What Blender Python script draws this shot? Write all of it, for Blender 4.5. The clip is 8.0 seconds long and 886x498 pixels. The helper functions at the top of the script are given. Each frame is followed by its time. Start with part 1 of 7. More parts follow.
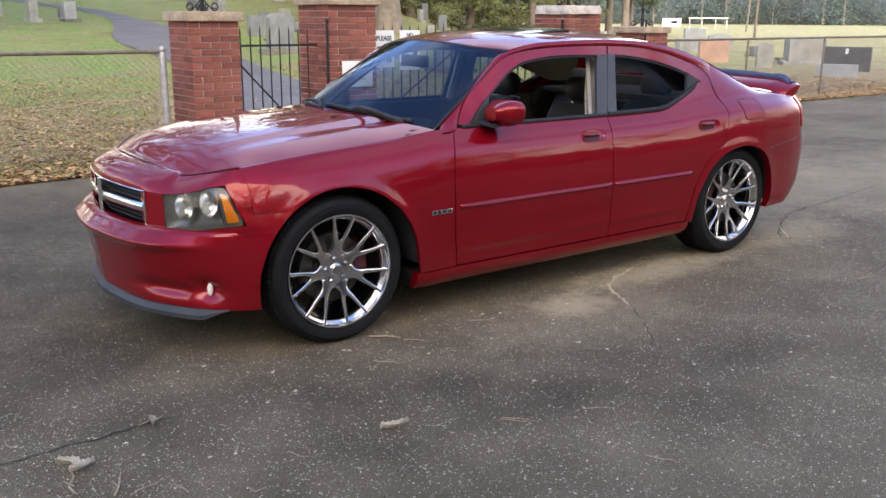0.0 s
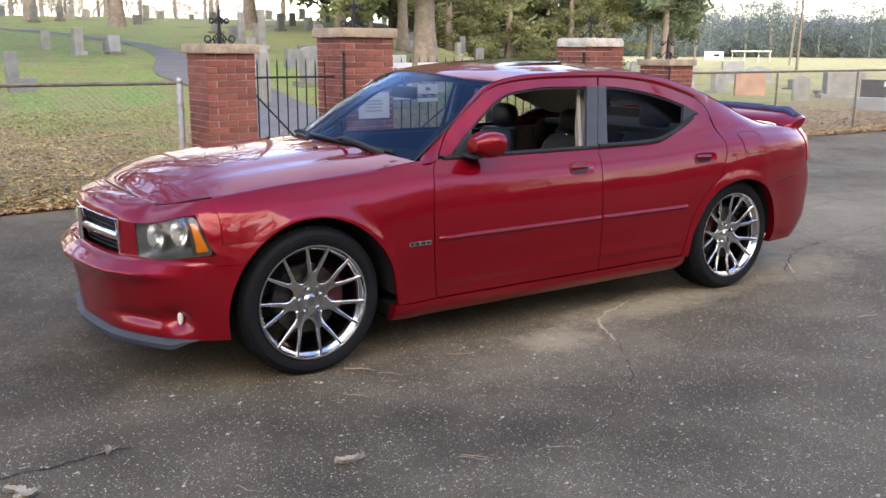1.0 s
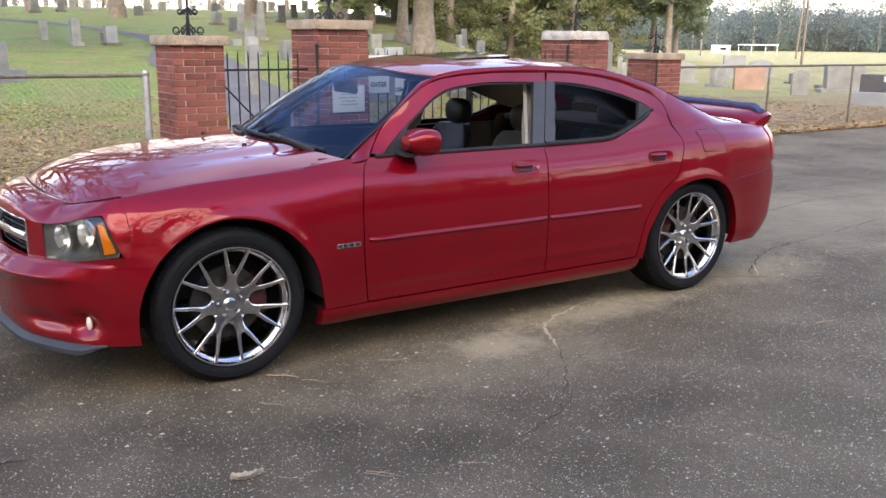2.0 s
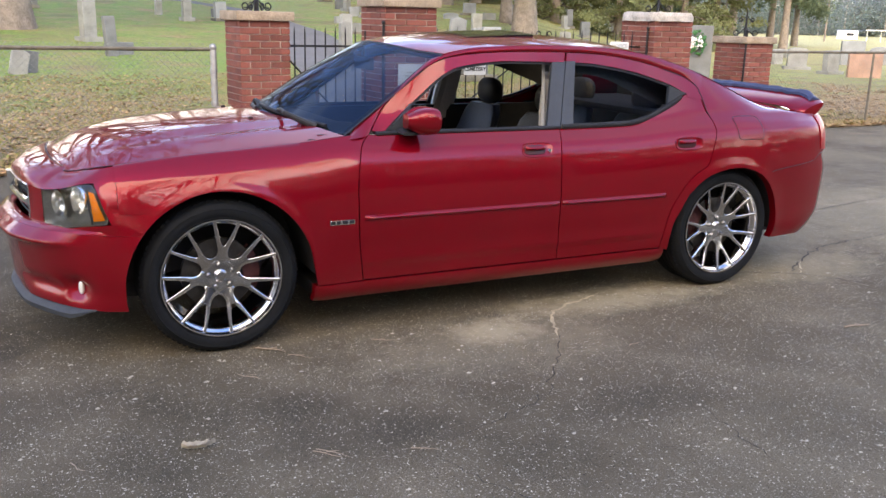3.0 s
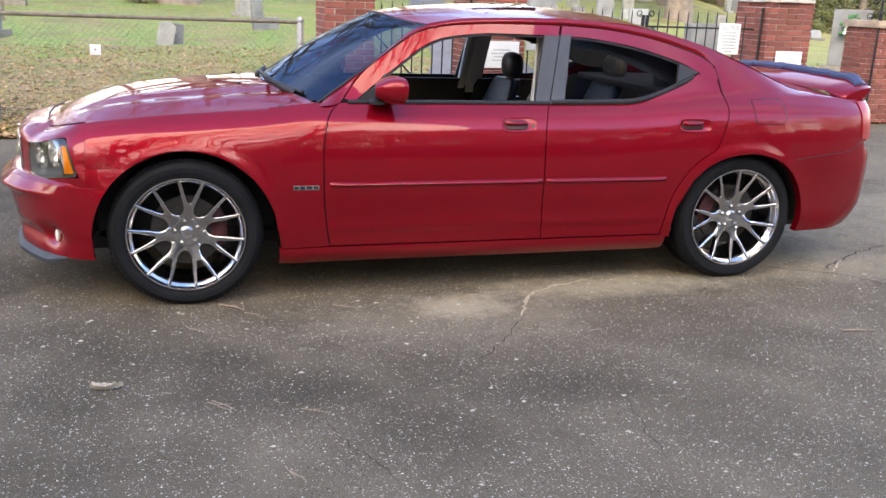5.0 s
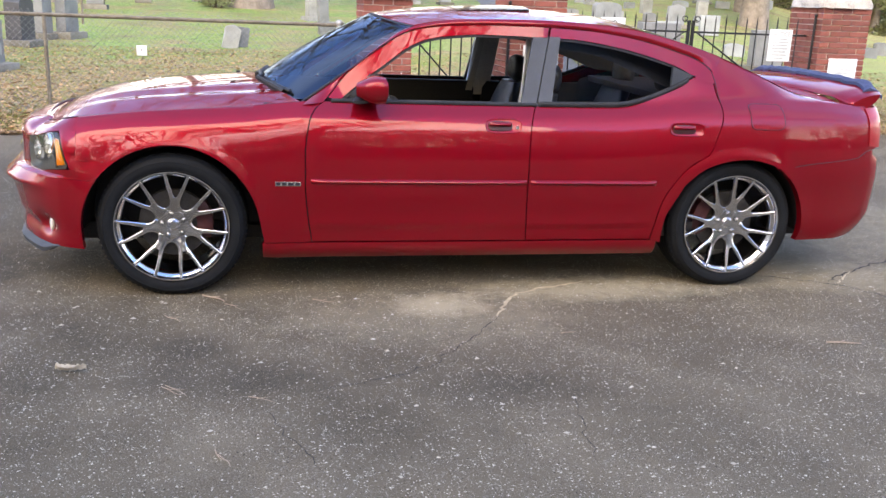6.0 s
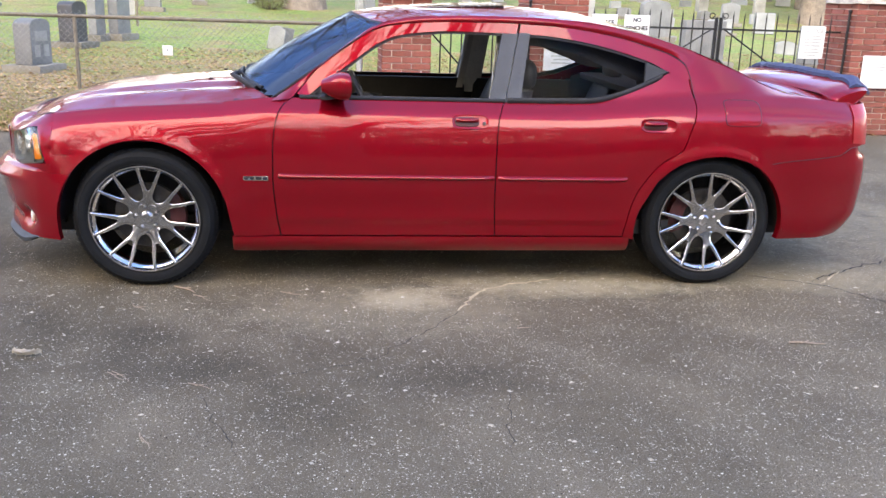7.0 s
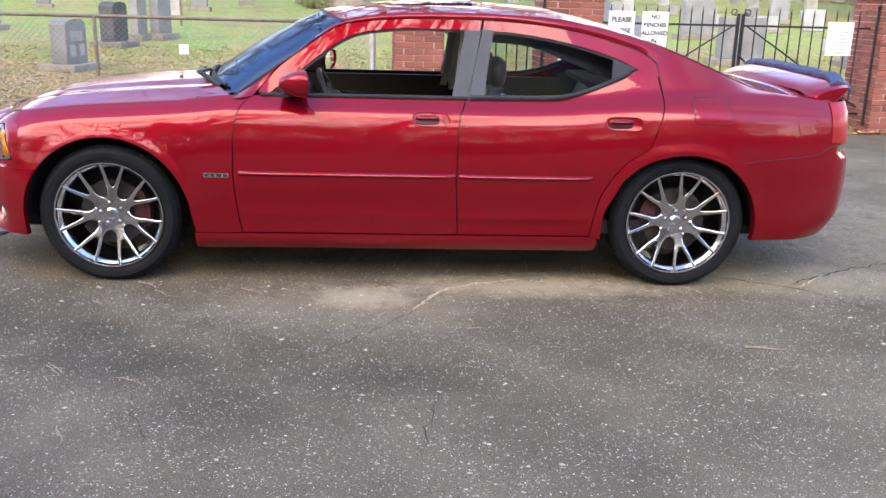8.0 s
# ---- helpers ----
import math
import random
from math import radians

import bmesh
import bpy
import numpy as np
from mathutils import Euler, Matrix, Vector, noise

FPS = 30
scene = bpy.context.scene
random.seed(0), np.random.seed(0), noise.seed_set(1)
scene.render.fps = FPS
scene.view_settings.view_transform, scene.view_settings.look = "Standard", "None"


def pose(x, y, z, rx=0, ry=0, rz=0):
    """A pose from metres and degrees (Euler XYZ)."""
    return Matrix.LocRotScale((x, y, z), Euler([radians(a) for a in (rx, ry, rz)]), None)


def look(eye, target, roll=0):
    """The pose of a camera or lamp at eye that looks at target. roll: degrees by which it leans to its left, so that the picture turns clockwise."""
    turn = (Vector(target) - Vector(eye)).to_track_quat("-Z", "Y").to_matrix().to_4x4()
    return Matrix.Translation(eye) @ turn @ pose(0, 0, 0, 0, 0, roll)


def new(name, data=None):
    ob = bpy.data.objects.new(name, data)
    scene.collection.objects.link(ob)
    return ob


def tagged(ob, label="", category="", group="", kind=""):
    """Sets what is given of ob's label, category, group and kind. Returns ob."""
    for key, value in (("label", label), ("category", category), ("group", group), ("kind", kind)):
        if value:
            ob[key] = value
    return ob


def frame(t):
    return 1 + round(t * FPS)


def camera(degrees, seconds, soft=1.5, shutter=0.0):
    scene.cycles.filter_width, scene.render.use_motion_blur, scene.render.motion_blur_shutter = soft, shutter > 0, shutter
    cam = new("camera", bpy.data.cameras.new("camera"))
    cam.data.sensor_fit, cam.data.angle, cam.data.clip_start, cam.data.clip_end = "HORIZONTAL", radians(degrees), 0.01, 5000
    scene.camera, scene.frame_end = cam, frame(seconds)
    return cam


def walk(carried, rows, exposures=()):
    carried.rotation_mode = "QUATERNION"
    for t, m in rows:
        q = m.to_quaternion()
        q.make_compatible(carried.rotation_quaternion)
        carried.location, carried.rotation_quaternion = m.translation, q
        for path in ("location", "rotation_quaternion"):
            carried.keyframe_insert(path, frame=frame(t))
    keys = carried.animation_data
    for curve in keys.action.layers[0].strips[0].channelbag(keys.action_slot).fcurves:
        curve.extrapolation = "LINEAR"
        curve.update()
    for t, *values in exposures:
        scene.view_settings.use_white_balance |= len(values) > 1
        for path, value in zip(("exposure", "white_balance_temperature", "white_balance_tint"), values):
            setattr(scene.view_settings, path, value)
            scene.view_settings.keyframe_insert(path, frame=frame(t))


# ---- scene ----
cam = camera(53.0, 8.0)
PATH = [
    (0, (-2.05, -4.524, 1.565), (-0.909, -2.961, 1.06), 0.3),
    (0.5, (-1.938, -4.655, 1.565), (-0.864, -3.031, 1.106), 0.1),
    (1, (-1.758, -4.664, 1.558), (-0.683, -3.035, 1.121), 0.3),
    (1.5, (-1.567, -4.654, 1.566), (-0.468, -3.044, 1.12), 0.2),
    (3, (-0.834, -4.907, 1.558), (0.019, -3.168, 1.06), 1.4),
    (3.5, (-0.601, -4.957, 1.545), (0.142, -3.175, 1.02), 1.3),
    (4, (-0.344, -5.072, 1.542), (0.297, -3.256, 1.003), 2.0),
    (4.5, (-0.131, -5.119, 1.526), (0.46, -3.289, 0.978), 1.9),
    (5.8, (0.447, -5.404, 1.539), (0.829, -3.517, 1.0), 2.6),
    (6, (0.546, -5.389, 1.525), (0.902, -3.497, 0.985), 2.4),
    (6.5, (0.762, -5.394, 1.529), (1.057, -3.49, 0.993), 2.1),
    (7, (1.035, -5.504, 1.525), (1.255, -3.592, 0.981), 1.9),
    (7.5, (1.275, -5.524, 1.508), (1.434, -3.611, 0.947), 1.6),
    (8, (1.532, -5.508, 1.529), (1.631, -3.588, 0.979), 1.5),
]
EXPOSURES = [(0, 3.13, 9800, 8), (1.5, 3.25, 9600, 8), (3, 3.32, 9900, 8), (4, 3.55, 9900, 8), (4.5, 3.55, 9800, 8), (6, 3.68, 9500, 8), (8, 3.78, 9300, 8)]
walk(cam, [(t, look(eye, target, roll)) for t, eye, target, roll in PATH], EXPOSURES)

# ---- light ----
world = bpy.data.worlds.new("sky")
world.use_nodes = True
scene.world = world
wn = world.node_tree
sky = wn.nodes.new("ShaderNodeTexSky")
sky.sky_type, sky.sun_disc = "NISHITA", False
SUN_ELEV, SUN_AZ = 26.0, 206.0          # azimuth clockwise from +y
sky.sun_elevation, sky.sun_rotation = radians(SUN_ELEV), radians(SUN_AZ)
sky.air_density, sky.dust_density, sky.ozone_density, sky.altitude = 1.0, 0.08, 6.0, 2000


def sky_node(kind, **props):
    n = wn.nodes.new("ShaderNode" + kind)
    for k, v in props.items():
        if k == "operation":
            n.operation = v
    return n


sky_co, sky_sep = sky_node("TexCoord"), sky_node("SeparateXYZ")
wn.links.new(sky_co.outputs["Generated"], sky_sep.inputs[0])
# white haze over the horizon
haze = sky_node("MapRange")
haze.interpolation_type = "SMOOTHSTEP"
for k, v in (("From Min", 0.06), ("From Max", 0.39), ("To Min", 1.0), ("To Max", 0.0)):
    haze.inputs[k].default_value = v
wn.links.new(sky_sep.outputs["Z"], haze.inputs["Value"])
# thin cloud on a flat layer overhead
lift_z = sky_node("Math", operation="MAXIMUM")
lift_z.inputs[1].default_value = 0.0
low_z = sky_node("Math", operation="ADD")
low_z.inputs[1].default_value = 0.16
layer = sky_node("VectorMath", operation="DIVIDE")
wn.links.new(sky_sep.outputs["Z"], lift_z.inputs[0])
wn.links.new(lift_z.outputs[0], low_z.inputs[0])
wn.links.new(sky_co.outputs["Generated"], layer.inputs[0])
wn.links.new(low_z.outputs[0], layer.inputs[1])
stretch = sky_node("Mapping")
stretch.inputs["Scale"].default_value, stretch.inputs["Rotation"].default_value = (0.55, 1.5, 1.0), (0, 0, 0.5)
wn.links.new(layer.outputs["Vector"], stretch.inputs["Vector"])
cloud_noise = sky_node("TexNoise")
cloud_noise.inputs["Scale"].default_value, cloud_noise.inputs["Detail"].default_value = 1.3, 7
wn.links.new(stretch.outputs["Vector"], cloud_noise.inputs["Vector"])
cloud_ramp = sky_node("ValToRGB")
cloud_ramp.color_ramp.elements[0].position, cloud_ramp.color_ramp.elements[1].position = 0.50, 0.78
cloud_ramp.color_ramp.elements[1].color = (0.30, 0.30, 0.30, 1)
wn.links.new(cloud_noise.outputs["Fac"], cloud_ramp.inputs["Fac"])
white = sky_node("Math", operation="MAXIMUM")
wn.links.new(haze.outputs["Result"], white.inputs[0])
wn.links.new(cloud_ramp.outputs["Color"], white.inputs[1])
cloud_mix = sky_node("Mix")
cloud_mix.data_type = "RGBA"
cloud_mix.inputs[7].default_value = (3.5, 3.78, 4.3, 1)
wn.links.new(white.outputs[0], cloud_mix.inputs[0])
deep = sky_node("Mix")
deep.data_type, deep.blend_type = "RGBA", "MULTIPLY"
deep.inputs[0].default_value, deep.inputs[7].default_value = 1.0, (0.52, 0.57, 0.70, 1)
wn.links.new(sky.outputs["Color"], deep.inputs[6])
wn.links.new(deep.outputs[2], cloud_mix.inputs[6])
wn.links.new(cloud_mix.outputs[2], wn.nodes["Background"].inputs["Color"])
wn.nodes["Background"].inputs["Strength"].default_value = 0.175
sun = new("sun", bpy.data.lights.new("sun", "SUN"))
sun.data.energy, sun.data.angle, sun.data.color = 0.9, radians(80), (1.0, 0.88, 0.70)
sa, se = radians(SUN_AZ), radians(SUN_ELEV)
sun.matrix_world = look((0, 0, 30), (-math.sin(sa) * math.cos(se), -math.cos(sa) * math.cos(se), 30 - math.sin(se)))


# ---- materials ----
def material(name, base, rough=0.6, metal=0.0, vary=0.25, scale=6.0, fine=60.0, bump=0.0, bump_scale=80.0, random_tint=0.0, coat=0.0, second=None, spec=0.5):
    """A surface with broad and fine variation of colour and gloss, and a fine relief."""
    m = bpy.data.materials.new(name)
    m.use_nodes = True
    nt = m.node_tree
    b = nt.nodes["Principled BSDF"]
    b.inputs["Roughness"].default_value, b.inputs["Metallic"].default_value = rough, metal
    b.inputs["Coat Weight"].default_value = coat
    b.inputs["Specular IOR Level"].default_value = spec
    b.inputs["Coat Roughness"].default_value, b.inputs["Coat IOR"].default_value = 0.02, 1.45
    co = nt.nodes.new("ShaderNodeTexCoord")
    n1, n2 = nt.nodes.new("ShaderNodeTexNoise"), nt.nodes.new("ShaderNodeTexNoise")
    n1.inputs["Scale"].default_value, n1.inputs["Detail"].default_value = scale, 5
    n2.inputs["Scale"].default_value, n2.inputs["Detail"].default_value = fine, 3
    add = nt.nodes.new("ShaderNodeMath")
    add.operation = "MULTIPLY_ADD"
    add.inputs[1].default_value = 0.5
    nt.links.new(co.outputs["Object"], n1.inputs["Vector"])
    nt.links.new(co.outputs["Object"], n2.inputs["Vector"])
    nt.links.new(n2.outputs["Fac"], add.inputs[0])
    half = nt.nodes.new("ShaderNodeMath")
    half.operation = "MULTIPLY"
    half.inputs[1].default_value = 0.5
    nt.links.new(n1.outputs["Fac"], half.inputs[0])
    nt.links.new(half.outputs[0], add.inputs[2])
    ramp = nt.nodes.new("ShaderNodeValToRGB")
    dark = second or tuple(c * (1 - vary) for c in base)
    lite = tuple(min(1, c * (1 + vary)) for c in base)
    ramp.color_ramp.elements[0].position, ramp.color_ramp.elements[1].position = 0.34, 0.66
    ramp.color_ramp.elements[0].color, ramp.color_ramp.elements[1].color = (*dark, 1), (*lite, 1)
    nt.links.new(add.outputs[0], ramp.inputs["Fac"])
    out = ramp.outputs["Color"]
    if random_tint:
        info = nt.nodes.new("ShaderNodeObjectInfo")
        hsv = nt.nodes.new("ShaderNodeHueSaturation")
        mr = nt.nodes.new("ShaderNodeMapRange")
        mr.inputs["To Min"].default_value, mr.inputs["To Max"].default_value = 1 - random_tint, 1 + random_tint
        nt.links.new(info.outputs["Random"], mr.inputs["Value"])
        nt.links.new(mr.outputs["Result"], hsv.inputs["Value"])
        nt.links.new(out, hsv.inputs["Color"])
        out = hsv.outputs["Color"]
    nt.links.new(out, b.inputs["Base Color"])
    if bump:
        n3 = nt.nodes.new("ShaderNodeTexNoise")
        n3.inputs["Scale"].default_value, n3.inputs["Detail"].default_value = bump_scale, 4
        nt.links.new(co.outputs["Object"], n3.inputs["Vector"])
        bp = nt.nodes.new("ShaderNodeBump")
        bp.inputs["Strength"].default_value, bp.inputs["Distance"].default_value = bump, 0.01
        nt.links.new(n3.outputs["Fac"], bp.inputs["Height"])
        nt.links.new(bp.outputs["Normal"], b.inputs["Normal"])
    return m


def foliage(name, base, vary):
    """Leaves that let part of the light through, in tones that drift from clump to clump."""
    m = bpy.data.materials.new(name)
    m.use_nodes = True
    nt = m.node_tree
    nt.nodes.remove(nt.nodes["Principled BSDF"])
    co, n1, ramp, di, tr, mix = (nt.nodes.new("ShaderNode" + n) for n in ("TexCoord", "TexNoise", "ValToRGB", "BsdfDiffuse", "BsdfTranslucent", "MixShader"))
    n1.inputs["Scale"].default_value, n1.inputs["Detail"].default_value = 0.6, 8
    ramp.color_ramp.elements[0].position, ramp.color_ramp.elements[1].position = 0.36, 0.64
    ramp.color_ramp.elements[0].color = (*[c * (1 - vary) for c in base], 1)
    ramp.color_ramp.elements[1].color = (*[c * (1 + vary) for c in base], 1)
    mix.inputs[0].default_value = 0.45
    nt.links.new(co.outputs["Object"], n1.inputs["Vector"])
    nt.links.new(n1.outputs["Fac"], ramp.inputs["Fac"])
    nt.links.new(ramp.outputs["Color"], di.inputs["Color"])
    nt.links.new(ramp.outputs["Color"], tr.inputs["Color"])
    nt.links.new(di.outputs[0], mix.inputs[1])
    nt.links.new(tr.outputs[0], mix.inputs[2])
    nt.links.new(mix.outputs[0], nt.nodes["Material Output"].inputs[0])
    return m


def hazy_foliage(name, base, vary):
    """Far leaves and twigs that pass as much light as they throw back, for the softness of haze."""
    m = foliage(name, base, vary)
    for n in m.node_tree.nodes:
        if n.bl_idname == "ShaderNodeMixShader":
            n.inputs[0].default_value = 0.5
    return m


def glass(name, tint, gloss_rough=0.0, ior=1.5, film=(1, 1, 1)):
    m = bpy.data.materials.new(name)
    m.use_nodes = True
    nt = m.node_tree
    nt.nodes.remove(nt.nodes["Principled BSDF"])
    tr, gl, mix, fr = (nt.nodes.new("ShaderNode" + n) for n in ("BsdfTransparent", "BsdfGlossy", "MixShader", "Fresnel"))
    tr.inputs["Color"].default_value = (*tint, 1)
    gl.inputs["Roughness"].default_value = gloss_rough
    gl.inputs["Color"].default_value = (*film, 1)
    fr.inputs["IOR"].default_value = ior
    nt.links.new(fr.outputs[0], mix.inputs[0])
    nt.links.new(tr.outputs[0], mix.inputs[1])
    nt.links.new(gl.outputs[0], mix.inputs[2])
    nt.links.new(mix.outputs[0], nt.nodes["Material Output"].inputs[0])
    return m


PAINT = material("red_paint", (0.235, 0.0034, 0.011), 0.42, 0.45, 0.05, 3, 900, coat=1.0, spec=0.0)
# darkened body red: shade of handle bowls and panel gaps put into colour
SHADED_RED = material("shaded_red", (0.05, 0.004, 0.006), 0.5)
SUNROOF = material("sunroof_glass", (0.012, 0.013, 0.016), 0.06, 0, 0.1, spec=0.5)
BLACK = material("black_plastic", (0.024, 0.025, 0.028), 0.5, 0, 0.25, 8, 120, 0.05, 300, spec=0.2)
CHIN = material("dark_grey_plastic", (0.042, 0.048, 0.056), 0.55, 0, 0.25, 8, 150, 0.08, 200, spec=0.3)
GREY_PLASTIC = material("grey_plastic", (0.046, 0.054, 0.066), 0.5, 0, 0.2, 8, 150, 0.05, 300)
CHROME = material("chrome", (0.82, 0.82, 0.83), 0.05, 1.0, 0.05, 10, 90)
WHEEL_CHROME = material("dark_chrome", (0.62, 0.62, 0.63), 0.10, 1.0, 0.06, 10, 90)
RUBBER = material("tyre_rubber", (0.009, 0.0105, 0.0125), 0.7, 0, 0.35, 9, 140, 0.08, 200, spec=0.16)
DISC = material("brake_iron", (0.055, 0.054, 0.053), 0.5, 0.8, 0.25, 20, 120)
CALIPER = material("caliper_red", (0.045, 0.002, 0.004), 0.55, 0, 0.15, 20, 90)
AMBER = material("amber_lens", (0.95, 0.30, 0.01), 0.25, 0, 0.1, 20, 200, coat=1.0)
TAIL_RED = material("red_lens", (0.33, 0.008, 0.014), 0.4, 0, 0.2, 20, 200, coat=0.3, spec=0.2)
HEADLINING = material("grey_headlining", (0.24, 0.24, 0.24), 0.8, 0, 0.15, 6, 80, 0.1, 200)
REFLECTOR = material("lamp_reflector", (0.93, 0.93, 0.91), 0.22, 1.0, 0.05, 10, 90)
LAMP_BODY = material("lamp_bowl", (0.22, 0.23, 0.22), 0.32, 0.3, 0.2, 20, 90)
FOG_WHITE = material("fog_lens", (0.7, 0.7, 0.66), 0.15, 0, 0.1, 20, 90, coat=1.0)
DOOR_TRIM = material("dark_door_trim", (0.015, 0.016, 0.019), 0.6, 0, 0.25, 6, 80, 0.1, 160, spec=0.25)
LEATHER = material("black_leather", (0.034, 0.036, 0.041), 0.45, 0, 0.3, 6, 80, 0.2, 160)
TRIM = material("grey_trim", (0.58, 0.57, 0.53), 0.6, 0, 0.15, 6, 80, 0.1, 200)
BELT = material("pale_trim", (0.45, 0.43, 0.39), 0.7, 0, 0.15, 6, 200, 0.1, 300)
CLOTH = material("navy_cloth", (0.026, 0.036, 0.085), 0.7, 0, 0.35, 10, 90, 0.5, 40)
SIDE_GLASS = glass("side_glass", (0.72, 0.74, 0.75), 0.0, 1.09)
REAR_GLASS = glass("rear_glass", (0.42, 0.46, 0.48))
SCREEN_GLASS = glass("windscreen_glass", (0.27, 0.32, 0.36), 0.0, 1.85, (0.38, 0.47, 0.59))
LENS_GLASS = glass("lens_glass", (0.9, 0.92, 0.93))
MIRROR = material("mirror", (0.9, 0.9, 0.9), 0.01, 1.0, 0.01)

BRICK = material("brick", (0.22, 0.066, 0.048), 0.85, 0, 0.3, 9, 70, 0.5, 120, random_tint=0.28)
MORTAR = material("mortar", (0.54, 0.45, 0.38), 0.95, 0, 0.25, 9, 90, 0.6, 150)
CAPSTONE = material("cap_concrete", (0.37, 0.285, 0.205), 0.9, 0, 0.4, 7, 60, 0.6, 60)
PALE_CAP = material("pale_cap_concrete", (0.46, 0.42, 0.37), 0.9, 0, 0.45, 7, 60, 0.6, 60)
IRON = material("black_iron", (0.018, 0.018, 0.02), 0.5, 0.4, 0.35, 15, 90, 0.15, 120)
GALV = material("galvanised_steel", (0.36, 0.36, 0.35), 0.5, 0.6, 0.25, 14, 120)
RUST = material("rusty_pipe", (0.18, 0.155, 0.12), 0.7, 0.4, 0.4, 12, 90)
WIRE = material("fence_wire", (0.22, 0.215, 0.20), 0.5, 0.3, 0.2, 10, 90)
SIGN = material("white_sign", (0.68, 0.70, 0.69), 0.5, 0, 0.07, 6, 60)
FADED_INK = material("faded_ink", (0.40, 0.43, 0.41), 0.7, 0, 0.2)
PALE_GRANITE = material("pale_grey_granite", (0.27, 0.285, 0.285), 0.7, 0, 0.25, 3, 220, 0.2, 120)
INK = material("black_ink", (0.03, 0.03, 0.032), 0.6, 0, 0.1)
GRANITE = material("grey_granite", (0.165, 0.17, 0.165), 0.6, 0, 0.35, 3, 220, 0.2, 120, random_tint=0.2)
PLINTH = material("weathered_plinth", (0.17, 0.155, 0.125), 0.85, 0, 0.4, 4, 90, 0.4, 90, random_tint=0.2)
DARK_GRANITE = material("black_granite", (0.045, 0.046, 0.05), 0.55, 0, 0.3, 3, 220, 0.05, 120)
PINK_GRANITE = material("pink_granite", (0.42, 0.25, 0.18), 0.6, 0, 0.3, 3, 220, 0.2, 120)
MARBLE = material("pale_marble", (0.27, 0.27, 0.245), 0.7, 0, 0.35, 3, 60, 0.2, 60, random_tint=0.15)
ASPHALT_FAR = material("lane_asphalt", (0.125, 0.122, 0.12), 0.9, 0, 0.25, 0.8, 8, 0.3, 60)
BARK = material("bark", (0.225, 0.185, 0.15), 0.95, 0, 0.45, 4, 30, 0.9, 25)
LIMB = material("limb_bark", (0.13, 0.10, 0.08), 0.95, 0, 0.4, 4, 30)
PINE = foliage("pine_needles", (0.17, 0.21, 0.14), 0.35)
CEDAR = foliage("cedar_foliage", (0.225, 0.245, 0.125), 0.45)
# paled and greyed: the air's haze is put into these far colours
FAR_WOOD = hazy_foliage("haze_toned_foliage", (0.19, 0.24, 0.225), 0.2)
FAR_TWIG = hazy_foliage("haze_toned_twigs", (0.38, 0.395, 0.39), 0.08)
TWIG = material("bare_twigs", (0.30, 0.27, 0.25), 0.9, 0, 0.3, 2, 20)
GRASS = material("grass", (0.26, 0.27, 0.07), 0.8, 0, 0.7, 0.8, 12)
LEAF = material("dead_leaf", (0.38, 0.235, 0.115), 0.85, 0, 0.5, 9, 40)
# each leaf its own tone, from dark and damp to pale and dry
leaf_nodes = LEAF.node_tree
leaf_tone, leaf_range, leaf_geo = (leaf_nodes.nodes.new("ShaderNode" + n) for n in ("HueSaturation", "MapRange", "NewGeometry"))
leaf_range.inputs["To Min"].default_value, leaf_range.inputs["To Max"].default_value = 0.35, 1.6
leaf_base = leaf_nodes.nodes["Principled BSDF"].inputs["Base Color"]
leaf_nodes.links.new(leaf_geo.outputs["Random Per Island"], leaf_range.inputs["Value"])
leaf_nodes.links.new(leaf_range.outputs["Result"], leaf_tone.inputs["Value"])
leaf_nodes.links.new(leaf_base.links[0].from_socket, leaf_tone.inputs["Color"])
leaf_nodes.links.new(leaf_tone.outputs["Color"], leaf_base)
PALE_LEAF = material("pale_leaf", (0.40, 0.36, 0.29), 0.85, 0, 0.3, 10, 60, 0.3, 60)
STICK = material("dry_stick", (0.33, 0.25, 0.18), 0.85, 0, 0.35, 10, 90)
CRACK = material("open_crack", (0.022, 0.020, 0.018), 0.95, 0, 0.3)
PALE_CRACK = material("worn_crack", (0.44, 0.36, 0.24), 0.95, 0, 0.35, 9, 40)
WHITE_PAINT = material("white_paint", (0.82, 0.82, 0.80), 0.7, 0, 0.1, 3, 30)
FLOWER = material("white_flowers", (0.75, 0.72, 0.70), 0.8, 0, 0.2, 20, 60)
STEM = material("flower_leaves", (0.03, 0.14, 0.04), 0.7, 0, 0.3, 20, 60)
POLE = material("pole_wood", (0.20, 0.16, 0.13), 0.9, 0, 0.3, 4, 30)


# ---- mesh helpers ----
def spl(pts):
    """A smooth curve through a few control points that does not overshoot."""
    X, Y = np.array([p[0] for p in pts], float), np.array([p[1] for p in pts], float)
    h, d = np.diff(X), np.diff(Y) / np.diff(X)
    m = np.empty_like(X)
    m[0], m[-1] = d[0], d[-1]
    for i in range(1, len(X) - 1):
        m[i] = 0 if d[i - 1] * d[i] <= 0 else 3 * (h[i - 1] + h[i]) / ((2 * h[i] + h[i - 1]) / d[i - 1] + (h[i] + 2 * h[i - 1]) / d[i])

    def f(x):
        x = min(max(x, X[0]), X[-1])
        i = min(int(np.searchsorted(X, x, "right")) - 1, len(X) - 2)
        t = (x - X[i]) / h[i]
        return float((1 + 2 * t) * (1 - t) ** 2 * Y[i] + t * (1 - t) ** 2 * h[i] * m[i] + t * t * (3 - 2 * t) * Y[i + 1] + t * t * (t - 1) * h[i] * m[i + 1])
    return f


